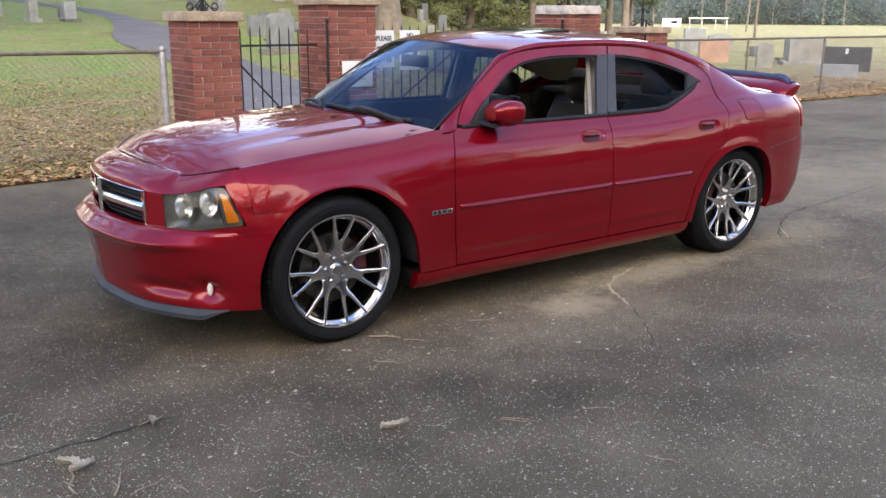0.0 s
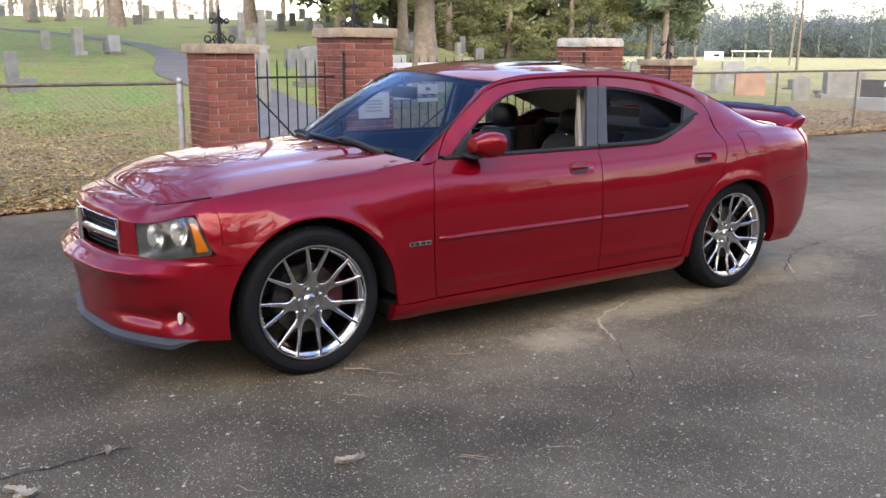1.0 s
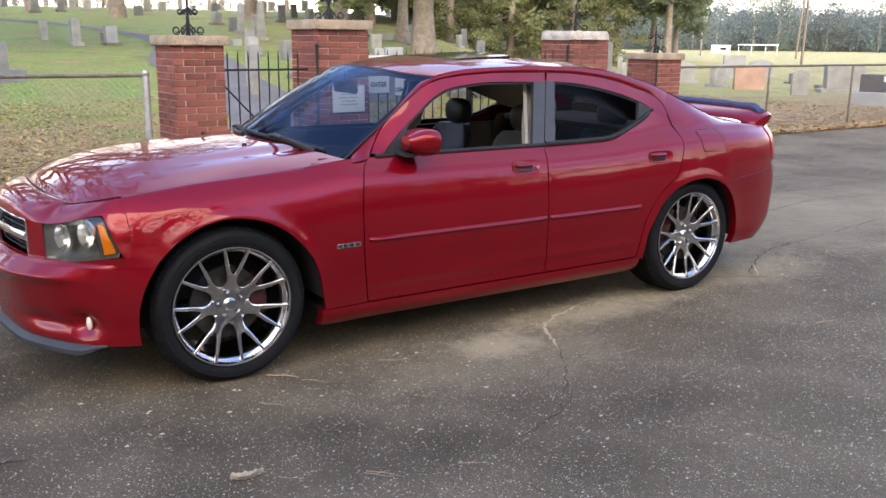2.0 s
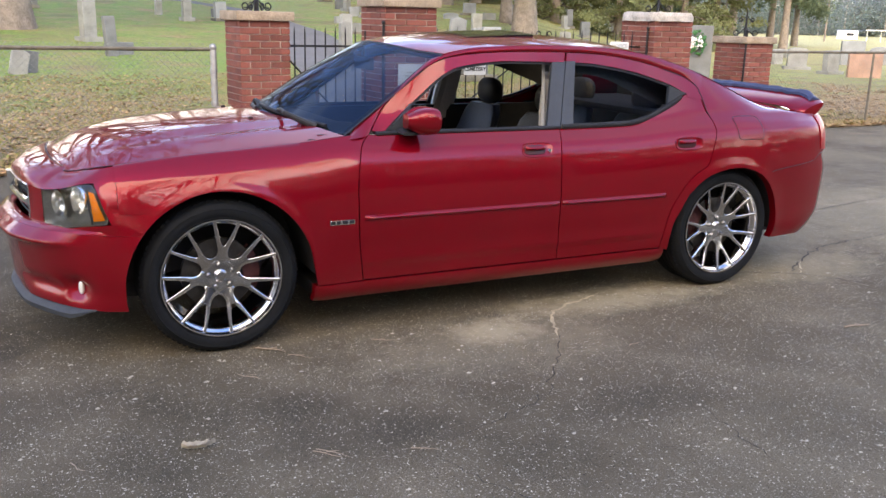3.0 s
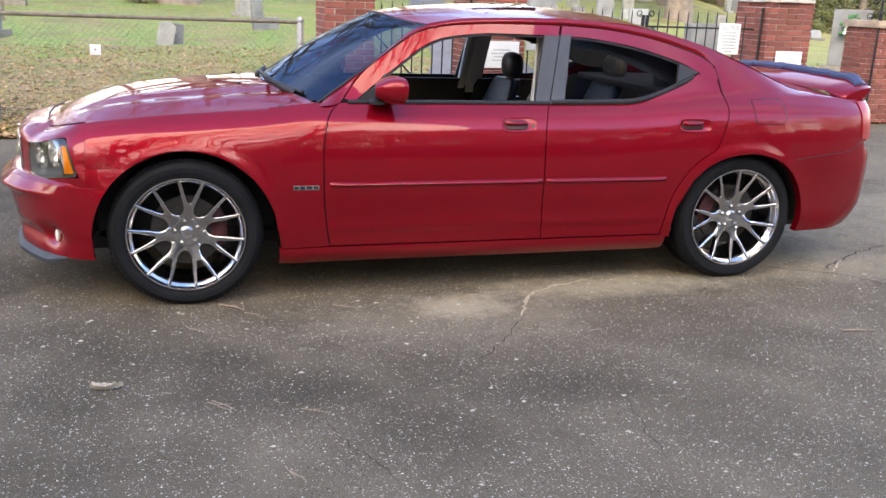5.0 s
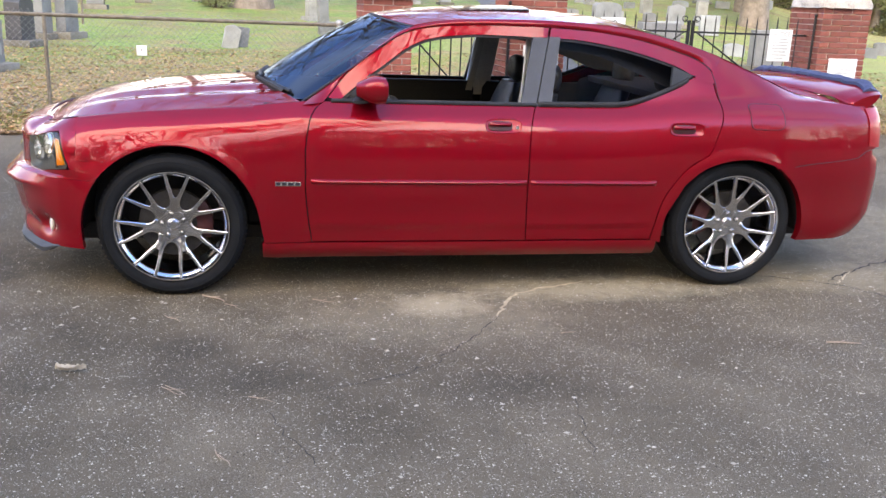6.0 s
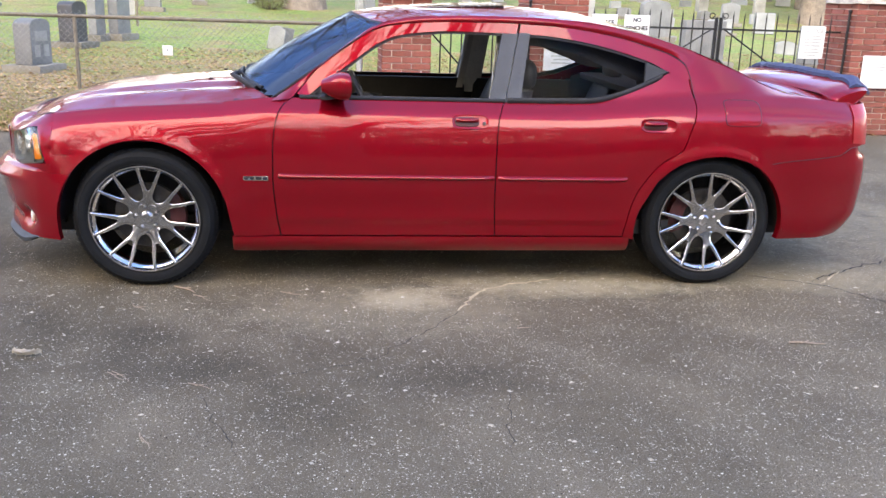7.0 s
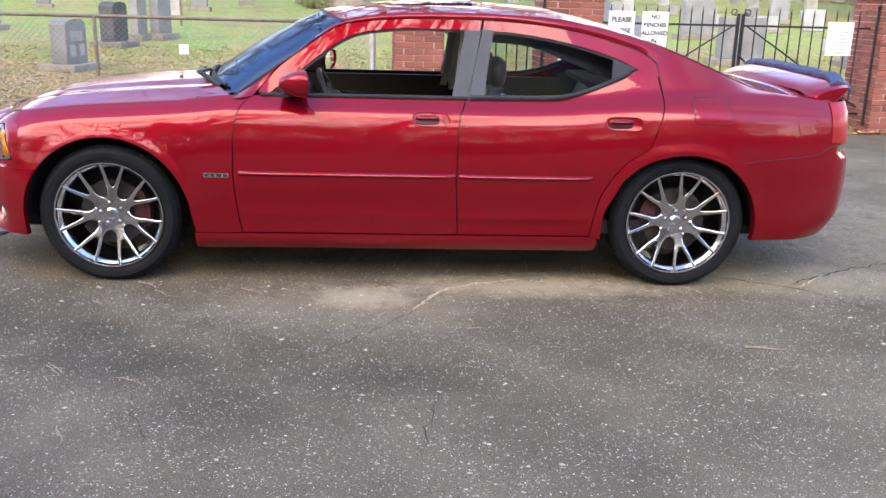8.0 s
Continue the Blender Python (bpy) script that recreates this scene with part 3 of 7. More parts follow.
# ---- gate pillars ----
def pillar(x, y, size, height, cap_h, cap_mat, label, rough_cap, courses):
    p = thing("brick_pillar", label, "gate pillar", (x, y, 0), 3.4, "gate pillars")
    h = size / 2
    bm = bmesh.new()
    box(bm, -h + .012, h - .012, -h + .012, h - .012, -.1, height)
    core = part("mortar_core", bm, MORTAR, p, "mortar between the bricks")
    bm = bmesh.new()
    o = .042
    rnd = random.Random(int(x * 100))
    if rough_cap:
        rows = grid(bm, lambda u, v: (lambda a, r: ((h + o) * r * math.copysign(min(1, abs(math.cos(a)) ** .35), math.cos(a)), (h + o) * r * math.copysign(min(1, abs(math.sin(a)) ** .35), math.sin(a)), height + cap_h * (v if v < 1 else 1) + .02 * noise.noise((math.cos(a) * 3 + x, math.sin(a) * 3, v * 2))))(2 * math.pi * u, 1 - .16 * max(0, v - .5) ** 1.5 + .035 * noise.noise((math.cos(2 * math.pi * u) * 4 + x, math.sin(2 * math.pi * u) * 4, v * 3))), steps(0, 1, 41)[:-1], (0, .3, .6, .85, 1), loop_u=True)
        bm.faces.new(rows[-1])
        bm.faces.new(rows[0])
    else:
        box(bm, -h - o, h + o, -h - o, h + o, height, height + cap_h, .012)
    part("cap", bm, cap_mat, p, "weathered concrete cap")
    # iron finial
    fin_ = part("finial", (lambda b: (tube(b, [(0, 0, height + cap_h), (0, 0, height + cap_h + .22), (0, 0, height + cap_h + .36), (0, 0, height + cap_h + .42)], [.030, .016, .012, .003], 8), b)[1])(bmesh.new()), IRON, p, "black wrought-iron scroll finial")
    z0 = height + cap_h
    for k in range(4):
        a = radians(45 + 90 * k)
        for s0, r0, zc in ((1, .045, .055), (.62, .032, .25)):
            bm = bmesh.new()
            pts = []
            for i in range(19):
                t = i / 18
                th = radians(-110 + 420 * t)
                rr = r0 * (1 - .55 * t)
                d = .135 * s0 + rr * math.cos(th)
                pts.append((d * math.cos(a), d * math.sin(a), z0 + zc + rr * math.sin(th)))
            pts = [(.015 * math.cos(a), .015 * math.sin(a), z0 + zc + .07 * s0)] + pts
            tube(bm, pts, .008, 6)
            part("scroll", bm, IRON, fin_)
    # bricks: two and a half to a face, every course turned by half a brick
    bw, bh, gap = size / 2.5, height / courses, .011
    cache = {}

    def brick(cx, cy, cz, lx, ly):
        key = (round(lx, 3), round(ly, 3))
        if key not in cache:
            b = bmesh.new()
            box(b, -lx / 2, lx / 2, -ly / 2, ly / 2, -(bh - gap) / 2, (bh - gap) / 2, .004)
            me = bpy.data.meshes.new("brick")
            bmesh.ops.recalc_face_normals(b, faces=b.faces)
            b.to_mesh(me)
            b.free()
            me.materials.append(BRICK)
            cache[key] = me
        ob = new("brick", cache[key])
        ob.parent = p
        ob.location = (cx + rnd.uniform(-.0015, .0015), cy + rnd.uniform(-.0015, .0015), cz)
    th = bw / 2 - gap
    for c in range(courses):
        z = bh * (c + .5)
        for side in range(4):
            # each face carries one full run; the courses alternate the end that the header fills
            lens = [1, 1, .5] if (c + side) % 2 else [.5, 1, 1]
            pos = -h
            for k, l in enumerate(lens):
                L = l * bw
                mid = pos + L / 2
                pos += L
                corner = (k == 2) if lens[2] == .5 else (k == 0)
                if corner:
                    continue
                lx = L - gap
                if side == 0:
                    brick(mid, -h + th / 2, z, lx, th)
                elif side == 1:
                    brick(h - th / 2, mid, z, th, lx)
                elif side == 2:
                    brick(-mid, h - th / 2, z, lx, th)
                else:
                    brick(-h + th / 2, -mid, z, th, lx)
        # corner headers
        for sx, sy, par in ((-1, -1, 0), (1, -1, 1), (1, 1, 0), (-1, 1, 1)):
            e = bw / 2 - gap
            brick(sx * (h - e / 2 - .001), sy * (h - e / 2 - .001), z, e, e)
    return p


P1, P2, P3, P4 = (1.715, 5.085, .56), (3.50, 5.30, .68), (7.62, 5.56, .70), (9.50, 5.76, .60)
pillar(*P1, 1.51, .10, CAPSTONE, "red brick gate pillar with a concrete cap and iron finial", False, 21)
pillar(*P2, 1.70, .11, CAPSTONE, "taller red brick gate pillar with concrete cap beside the wide gate", False, 24)
pillar(*P3, 1.62, .12, PALE_CAP, "red brick gate pillar with a crumbling pale cap", True, 23)
pillar(*P4, 1.33, .10, CAPSTONE, "low red brick pillar with a concrete cap", False, 19)


# ---- iron gates ----
def gate_leaf(x0, y0, x1, y1, bars, top, brace, label, name="iron_gate"):
    """Upright bars on two rails with a slanting brace."""
    a = math.atan2(y1 - y0, x1 - x0)
    L = math.hypot(x1 - x0, y1 - y0)
    g = thing(name, label, "gate", (x0, y0, 0), math.degrees(a), "iron gates")
    for z in (.22, top - .20):
        bm = bmesh.new()
        box(bm, 0, L, -.012, .012, z - .012, z + .012)
        part("rail", bm, IRON, g, smooth=False)
    bm = bmesh.new()
    tube(bm, [(0, 0, .16), (0, 0, top - .04)], .009, 6)
    tube(bm, [(0, 0, top - .045), (0, 0, top + .02)], [.009, .001], 6)
    me = part("bar", bm, IRON, g)
    for k in range(1, bars):
        o = new("bar", me.data)
        o.parent = g
        o.location = (L * k / bars, 0, 0)
    bm = bmesh.new()
    tube(bm, [(L * brace[0], -.012, brace[1]), (L * brace[2], -.012, brace[3])], .010, 6)
    part("brace", bm, IRON, g)
    return g


gate_leaf(2.02, 5.10, 3.14, 5.17, 9, 1.44, (.0, 1.14, .72, .30), "black iron walk-through gate with upright bars")
gate_leaf(3.86, 5.24, 5.55, 5.35, 12, 1.46, (.12, .32, .98, 1.26), "black iron gate leaf hung with white signs")
gate_leaf(5.65, 5.36, 7.26, 5.46, 11, 1.46, (.02, 1.26, .98, .30), "black iron gate leaf with a notice")
post = thing("gate_post", "black iron post with scrolls where the gates meet", "gate post", (5.60, 5.35, 0))
bm = bmesh.new()
box(bm, -.045, -.012, -.02, .02, .05, 1.40, .003)
box(bm, .012, .045, -.02, .02, .05, 1.40, .003)
part("stile", bm, IRON, post, smooth=False)
for s in (-1, 1):
    bm = bmesh.new()
    tube(bm, [(s * (.05 + .045 * (1 - .5 * t) * math.cos(radians(-120 + 400 * t)) + .03), 0, 1.42 + .04 * (1 - .5 * t) * math.sin(radians(-120 + 400 * t))) for t in steps(0, 1, 16)], .007, 6)
    part("scroll", bm, IRON, post)
bm = bmesh.new()
tube(bm, [(0, -.03, .92), (.10, -.03, .84)], .012, 6)
part("latch", bm, IRON, post)
for px, py, rz in ((3.155, 4.93, 0), (7.26, 5.30, 0), (9.21, 5.42, 0)):
    h = thing("gate_hinge_post", "black iron hinge bar fixed to the brick pillar", "hinge post", (px, py, 0))
    bm = bmesh.new()
    tube(bm, [(0, 0, .1), (0, 0, 1.50)], .016, 8)
    bmesh.ops.create_uvsphere(bm, u_segments=10, v_segments=6, radius=.024, matrix=Matrix.Translation((0, 0, 1.52)))
    part("bar", bm, IRON, h)


# ---- signs ----
def sign(x, y, z0, z1, w, lines, size, label, rz=3.4, bars=(), ink=INK):
    s = thing("sign", label, "sign", (x, y, 0), rz)
    bm = bmesh.new()
    box(bm, -w / 2, w / 2, -.003, .003, z0, z1, .001)
    part("plate", bm, SIGN, s)
    for z, text in lines:
        f = bpy.data.curves.new("lettering", "FONT")
        f.body, f.size, f.extrude, f.offset = text, size, .0005, .0028
        f.align_x, f.align_y = "CENTER", "CENTER"
        f.materials.append(ink)
        o = new("lettering", f)
        o.parent = s
        o.matrix_basis = pose(0, -.0045, z, 90, 0, 0)
    for z, ww in bars:
        bm = bmesh.new()
        box(bm, -ww / 2, ww / 2, -.005, -.0035, z - .008, z + .008)
        part("printed_line", bm, FADED_INK, s, smooth=False)
    return s


sign(4.13, 5.235, .94, 1.40, .32, ((1.30, "PLEASE"), (1.17, "CLOSE"), (1.04, "GATES")), .078, "white sign asking to close the gates")
sign(4.54, 5.258, .90, 1.40, .32, ((1.34, "NO"), (1.245, "BENCHES"), (1.15, "ALLOWED"), (1.06, "IN"), (.97, "CEMETERY")), .066, "white sign forbidding benches")
sign(6.88, 5.415, .93, 1.33, .33, ((1.27, "NOTICE"),), .075, "white rounded notice on the gate bars", 3.4, ((1.21, .20), (1.17, .24), (1.13, .22), (1.09, .24), (1.05, .18), (1.01, .22), (.97, .12)), FADED_INK)
sign(3.56, 4.935, .74, 1.05, .44, (), .05, "white paper sign fixed to the brick pillar", 3.4, ((.95, .22), (.91, .26), (.87, .2), (.83, .24)))
sign(7.66, 5.185, .60, 1.00, .42, (), .05, "white paper sign fixed to the brick pillar", 3.4, ((.90, .24), (.86, .28), (.82, .2)))


# ---- chain link fences ----
def chain_fence(pts, height, label, post_xs, first_post=False):
    f = thing("chain_link_fence", label, "fence")
    bm = bmesh.new()
    P = [Vector((x, y, terrain(x, y))) for x, y in pts]
    tube(bm, [p + Vector((0, 0, height - p.z + .03)) for p in P], .021, 8)
    part("top_rail", bm, RUST, f, "weathered steel top rail")
    for (x, y, r) in post_xs:
        bm = bmesh.new()
        z = terrain(x, y)
        tube(bm, [(x, y, z - .1), (x, y, height + .02), (x, y, height + .05)], [r, r, r * .7], 12)
        o = part("post", bm, GALV if r > .03 else RUST, f)
        if r > .03:
            for zz in (.25, .62, .98):
                bm = bmesh.new()
                tube(bm, [(x, y, zz - .015), (x, y, zz + .015)], r + .007, 12)
                part("band", bm, GALV, o)
            bm = bmesh.new()
            bmesh.ops.create_uvsphere(bm, u_segments=12, v_segments=6, radius=r + .006, matrix=Matrix.Translation((x, y, height + .05)))
            part("post_cap", bm, GALV, o)
    # diamond mesh: thin crossing wires between ground and rail
    verts, faces = [], []
    step, r = .068, .0022
    for a, b in zip(P, P[1:]):
        d = b - a
        L = math.hypot(d.x, d.y)
        ux, uy = d.x / L, d.y / L
        H = height - .06
        n = int((L + H) / step)
        for k in range(n):
            for s in (1, -1):
                t0 = k * step - H if s > 0 else k * step
                t1 = t0 + H if s > 0 else t0 - H
                z0, z1 = .0, H
                if t0 < 0:
                    z0, t0 = (0 - t0) * 1.0, 0
                if s < 0 and t1 < 0:
                    z1, t1 = t0, 0
                if s > 0 and t1 > L:
                    z1, t1 = z0 + (L - t0), L
                if s < 0 and t0 > L:
                    z0, t0 = t0 - L, L
                if abs(z1 - z0) < .02:
                    continue
                g0 = a.z + .06
                A = Vector((a.x + ux * t0, a.y + uy * t0, g0 + z0))
                B = Vector((a.x + ux * t1, a.y + uy * t1, g0 + z1))
                i = len(verts)
                for q in (A, B):
                    verts += [(q.x, q.y - r, q.z), (q.x + r * .9, q.y + r * .5, q.z), (q.x - r * .9, q.y + r * .5, q.z)]
                faces += [(i, i + 1, i + 4, i + 3), (i + 1, i + 2, i + 5, i + 4), (i + 2, i, i + 3, i + 5)]
    me = bpy.data.meshes.new("wire_mesh")
    me.from_pydata(verts, [], faces)
    me.materials.append(WIRE)
    o = new("wire_mesh", me)
    o.parent = f
    tagged(o, kind="stuff")
    return f


chain_fence([(-14, 5.35), (-4.95, 5.12), (-1.95, 5.05), (1.20, 4.97)], 1.17, "chain-link fence with a weathered top rail on the grass", ((1.20, 4.97, .036), (-1.95, 5.05, .022), (-4.95, 5.12, .022), (-8, 5.2, .022)))
chain_fence([(9.85, 5.80), (12.6, 5.90), (15.3, 6.0), (18.2, 6.1), (24, 6.3), (45, 7)], 1.17, "chain-link fence running beside the asphalt", ((12.6, 5.90, .020), (15.3, 6.0, .020), (18.2, 6.1, .020), (21, 6.2, .020), (24, 6.3, .020)))
plate = thing("fence_plate", "small white square plate wired to the fence", "plate", (-.95, 5.0, 0))
bm = bmesh.new()
box(bm, -.055, .055, -.004, .004, .80, .91, .002)
part("plate", bm, SIGN, plate)
bm = bmesh.new()
bmesh.ops.create_uvsphere(bm, u_segments=8, v_segments=6, radius=.008, matrix=Matrix.Translation((0, -.006, .86)))
part("rivet", bm, IRON, plate)


# ---- graves ----
def headstone(x, y, w, h, d, mat, label, style="arch", base=True, rz=0, lean=0, panel=False):
    g = thing("headstone", label, "headstone", (x, y, terrain(x, y) - .02), rz, "graves")
    z0 = 0
    if base:
        bm = bmesh.new()
        z0 = .12 * min(1, h) + .05
        box(bm, -w * .68, w * .68, -d * 1.1, d * 1.1, 0, z0, .012)
        part("plinth", bm, PLINTH if mat is not MARBLE else MARBLE, g)
    bm = bmesh.new()
    n = 15
    pts = [(-w / 2, z0), (w / 2, z0)]
    if style == "arch":
        pts += [(w / 2 * math.cos(a), z0 + h - .14 * w * 1.2 + .14 * w * 1.2 * math.sin(a)) for a in steps(0, math.pi, n)]
    elif style == "point":
        pts += [(w / 2, z0 + h * .86), (0, z0 + h), (-w / 2, z0 + h * .86)]
    elif style == "obelisk":
        pts = [(-w / 2, z0), (w / 2, z0), (w * .30, z0 + h * .92), (0, z0 + h), (-w * .30, z0 + h * .92)]
    else:
        pts += [(w / 2, z0 + h), (-w / 2, z0 + h)]
    k = d * (.55 if style == "obelisk" else 1) / 2 * (2 if style == "obelisk" else 1)
    A = [bm.verts.new((px, -k, pz)) for px, pz in pts]
    B = [bm.verts.new((px, k, pz)) for px, pz in pts]
    bm.faces.new(A)
    bm.faces.new(B[::-1])
    for i in range(len(pts)):
        bm.faces.new((A[i], A[(i + 1) % len(pts)], B[(i + 1) % len(pts)], B[i]))
    bmesh.ops.bevel(bm, geom=[e for e in bm.edges], offset=min(.012, w * .04), segments=1, affect="EDGES")
    bm.transform(Matrix.Rotation(radians(lean), 4, "Y"))
    part("stone", bm, mat, g)
    if panel:
        for cx, cz, ww, hh in ((0, .62, .6, .22), (-.22, .30, .26, .26), (.22, .30, .26, .26)):
            bm = bmesh.new()
            box(bm, (cx - ww / 2) * w, (cx + ww / 2) * w, -k - .006, -k + .004, z0 + (cz - hh / 2) * h, z0 + (cz + hh / 2) * h, .002)
            part("carved_panel", bm, MARBLE, g)
    return g


headstone(-4.10, 10.2, .62, .74, .30, GRANITE, "grey granite headstone with carved panels on a wide plinth", "arch", True, 78, 0, True)
headstone(-4.78, 14.9, .60, .84, .34, DARK_GRANITE, "polished black granite headstone on a pale plinth", "arch", True, 78)
headstone(-4.72, 16.6, .38, .85, .22, GRANITE, "narrow grey granite headstone", "arch", True, 72)
headstone(-4.30, 17.0, .55, 1.0, .25, GRANITE, "tall grey granite headstone with arched top", "arch", True, 72)
headstone(-8.75, 17.8, .6, .95, .25, GRANITE, "squared grey granite headstone on a plinth", "flat", True, 72)
headstone(-.60, 15.9, .36, .56, .10, MARBLE, "broken pale headstone leaning over", "point", False, 15, 12)
headstone(-.36, 16.2, .30, .48, .10, GRANITE, "dark weathered headstone behind a broken one", "flat", False, 20, 8)
headstone(1.62, 25.6, .42, 1.25, .35, MARBLE, "pale square grave monument on stepped base", "flat", True, 20)
headstone(1.75, 20.4, .30, 1.05, .16, GRANITE, "weathered leaning grave post", "flat", False, 20, -3)
headstone(2.1, 20.9, .50, .35, .2, GRANITE, "low grey grave marker", "flat", False, 20)
headstone(5.7, 38.4, .30, .85, .2, MARBLE, "pale weathered grave post", "flat", False, 10)
headstone(6.34, 35.0, .36, .95, .3, MARBLE, "pale weathered grave post", "flat", True, 10)
headstone(-5.5, 26.9, .55, 1.1, .2, GRANITE, "grey headstone under trees", "arch", True, 0)
headstone(9.74, 19.7, .85, 1.0, .25, GRANITE, "broad grey headstone behind the gate", "arch", True, 10)
headstone(8.66, 13.4, .95, .85, .28, GRANITE, "broad grey headstone close behind the gate", "flat", True, 8)
headstone(11.6, 14.0, .8, .8, .28, GRANITE, "grey headstone close behind the gate", "flat", True, 8)
headstone(7.2, 17.5, .30, 1.3, .2, MARBLE, "slim white grave marker", "arch", False, 8)
headstone(6.5, 15.6, .26, 1.2, .16, MARBLE, "slim white grave marker", "arch", False, 8)
headstone(15.5, 13.7, .85, 1.35, .2, GRANITE, "tall grey-green slab hung with a wreath", "flat", True, -38)
headstone(24.1, 15.45, 1.0, .78, .3, PINK_GRANITE, "pink granite headstone on a base", "flat", False, -40)
headstone(32.25, 22.8, .95, 1.05, .3, PALE_GRANITE, "tall squared grey granite headstone", "flat", False, -40)
headstone(34.8, 23.3, 1.1, .8, .3, PALE_GRANITE, "broad arched grey granite headstone", "arch", False, -40)
headstone(22.9, 12.6, .50, .8, .15, MARBLE, "weathered pale stone cross slab", "point", False, -40)
headstone(25.5, 12.8, 1.2, .7, .3, MARBLE, "low pale squared headstone on a plinth", "flat", True, -40)
headstone(28, 14.5, 1.3, .7, .3, PALE_GRANITE, "low grey squared headstone on a plinth", "flat", True, -40)
headstone(20.33, 8.62, 1.02, .35, .2, PALE_GRANITE, "low pale weathered headstone before a black one", "flat", False, -68)
black_stone = headstone(23.15, 10.0, 1.3, .72, .26, DARK_GRANITE, "wide black granite headstone with a small white tag", "flat", False, -66)
bm = bmesh.new()
box(bm, -.04, .04, -.145, -.128, .52, .67, .004)
part("tag", bm, SIGN, black_stone, "small white tag")
headstone(26, 20, .7, .7, .3, MARBLE, "low pale arched headstone on a plinth", "arch", True, -40)
pole_ = thing("thin_grave_post", "thin rusty iron post among graves", "post", (-4.78, 21.1, terrain(-4.78, 21.1)))
bm = bmesh.new()
tube(bm, [(0, 0, -.1), (0, 0, 1.05)], .035, 8)
part("bar", bm, RUST, pole_)
rnd = random.Random(11)
spots = []
for k in range(130):
    x, y = rnd.uniform(-28, 42), rnd.uniform(24, 72)
    az = math.degrees(math.atan2(x + 1, y + 4.6))
    if any(math.hypot(x - lane_mid(t / 40)[0], y - lane_mid(t / 40)[1]) < 2.4 for t in range(41)) or any(math.hypot(x - a, y - b) < 1.8 for a, b in spots):
        continue
    if az < 20 and x > 1 and y < 40:
        continue
    spots.append((x, y))
    headstone(x, y, rnd.uniform(.35, .65), rnd.uniform(.45, .95), rnd.uniform(.12, .25), rnd.choice([GRANITE, GRANITE, MARBLE, MARBLE]), "weathered headstone on the hillside", rnd.choice(["arch", "flat", "flat", "point"]), rnd.random() < .6, rnd.uniform(-5, 30), rnd.uniform(-3, 3))
rnd = random.Random(29)
for k in range(90):
    x, y = rnd.uniform(7, 30), rnd.uniform(17, 40)
    if any(math.hypot(x - lane_mid(t / 40)[0], y - lane_mid(t / 40)[1]) < 2.2 for t in range(41)) or any(math.hypot(x - a, y - b) < 1.7 for a, b in spots):
        continue
    spots.append((x, y))
    low = rnd.random() < .45
    headstone(x, y, rnd.uniform(.42, .75), rnd.uniform(.28, .42) if low else rnd.uniform(.5, .8), rnd.uniform(.18, .3), rnd.choice([GRANITE, PALE_GRANITE, MARBLE, GRANITE]), "low grey headstone on the lawn" if low else "grey headstone on the lawn", rnd.choice(["flat", "flat", "arch"]), rnd.random() < .5, rnd.uniform(-20, 15), rnd.uniform(-2, 2))
for x, y, s in ((15.2, 37, 1.7), (15.7, 41, 1.4)):
    headstone(x, y, .30, s, .30, MARBLE, "pale stone obelisk on a plinth", "obelisk", True, 15)
wreath = thing("wreath", "white and green flower wreath on a slab", "wreath", (15.36, 13.53, terrain(15.4, 13.5) + 1.05), -38)
for nm, mat, n_, r in (("flowers", FLOWER, 40, .16), ("foliage", STEM, 50, .26)):
    bm = bmesh.new()
    for k in range(n_):
        a, q = rnd.uniform(0, 6.28), r * math.sqrt(rnd.random())
        bmesh.ops.create_icosphere(bm, subdivisions=1, radius=rnd.uniform(.03, .055), matrix=Matrix.Translation((q * math.cos(a), rnd.uniform(-.08, .02), q * math.sin(a) * 1.3)))
    part(nm, bm, mat, wreath)


# ---- trees ----
def branch(verts, faces, a, b, r0, r1, n=5):
    d = (b - a).normalized()
    u = d.cross(Vector((.3, .2, .93))).normalized()
    w = d.cross(u)
    i = len(verts)
    for p, r in ((a, r0), (b, r1)):
        for k in range(n):
            c, s = math.cos(2 * math.pi * k / n), math.sin(2 * math.pi * k / n)
            q = p + (u * c + w * s) * r
            verts.append((q.x, q.y, q.z))
    for k in range(n):
        faces.append((i + k, i + (k + 1) % n, i + n + (k + 1) % n, i + n + k))


def from_lists(name, verts, faces, mat, parent, label="", smooth=True):
    me = bpy.data.meshes.new(name)
    me.from_pydata(verts, [], faces)
    me.materials.append(mat)
    if smooth:
        me.shade_smooth()
    o = new(name, me)
    o.parent = parent
    return tagged(o, label)


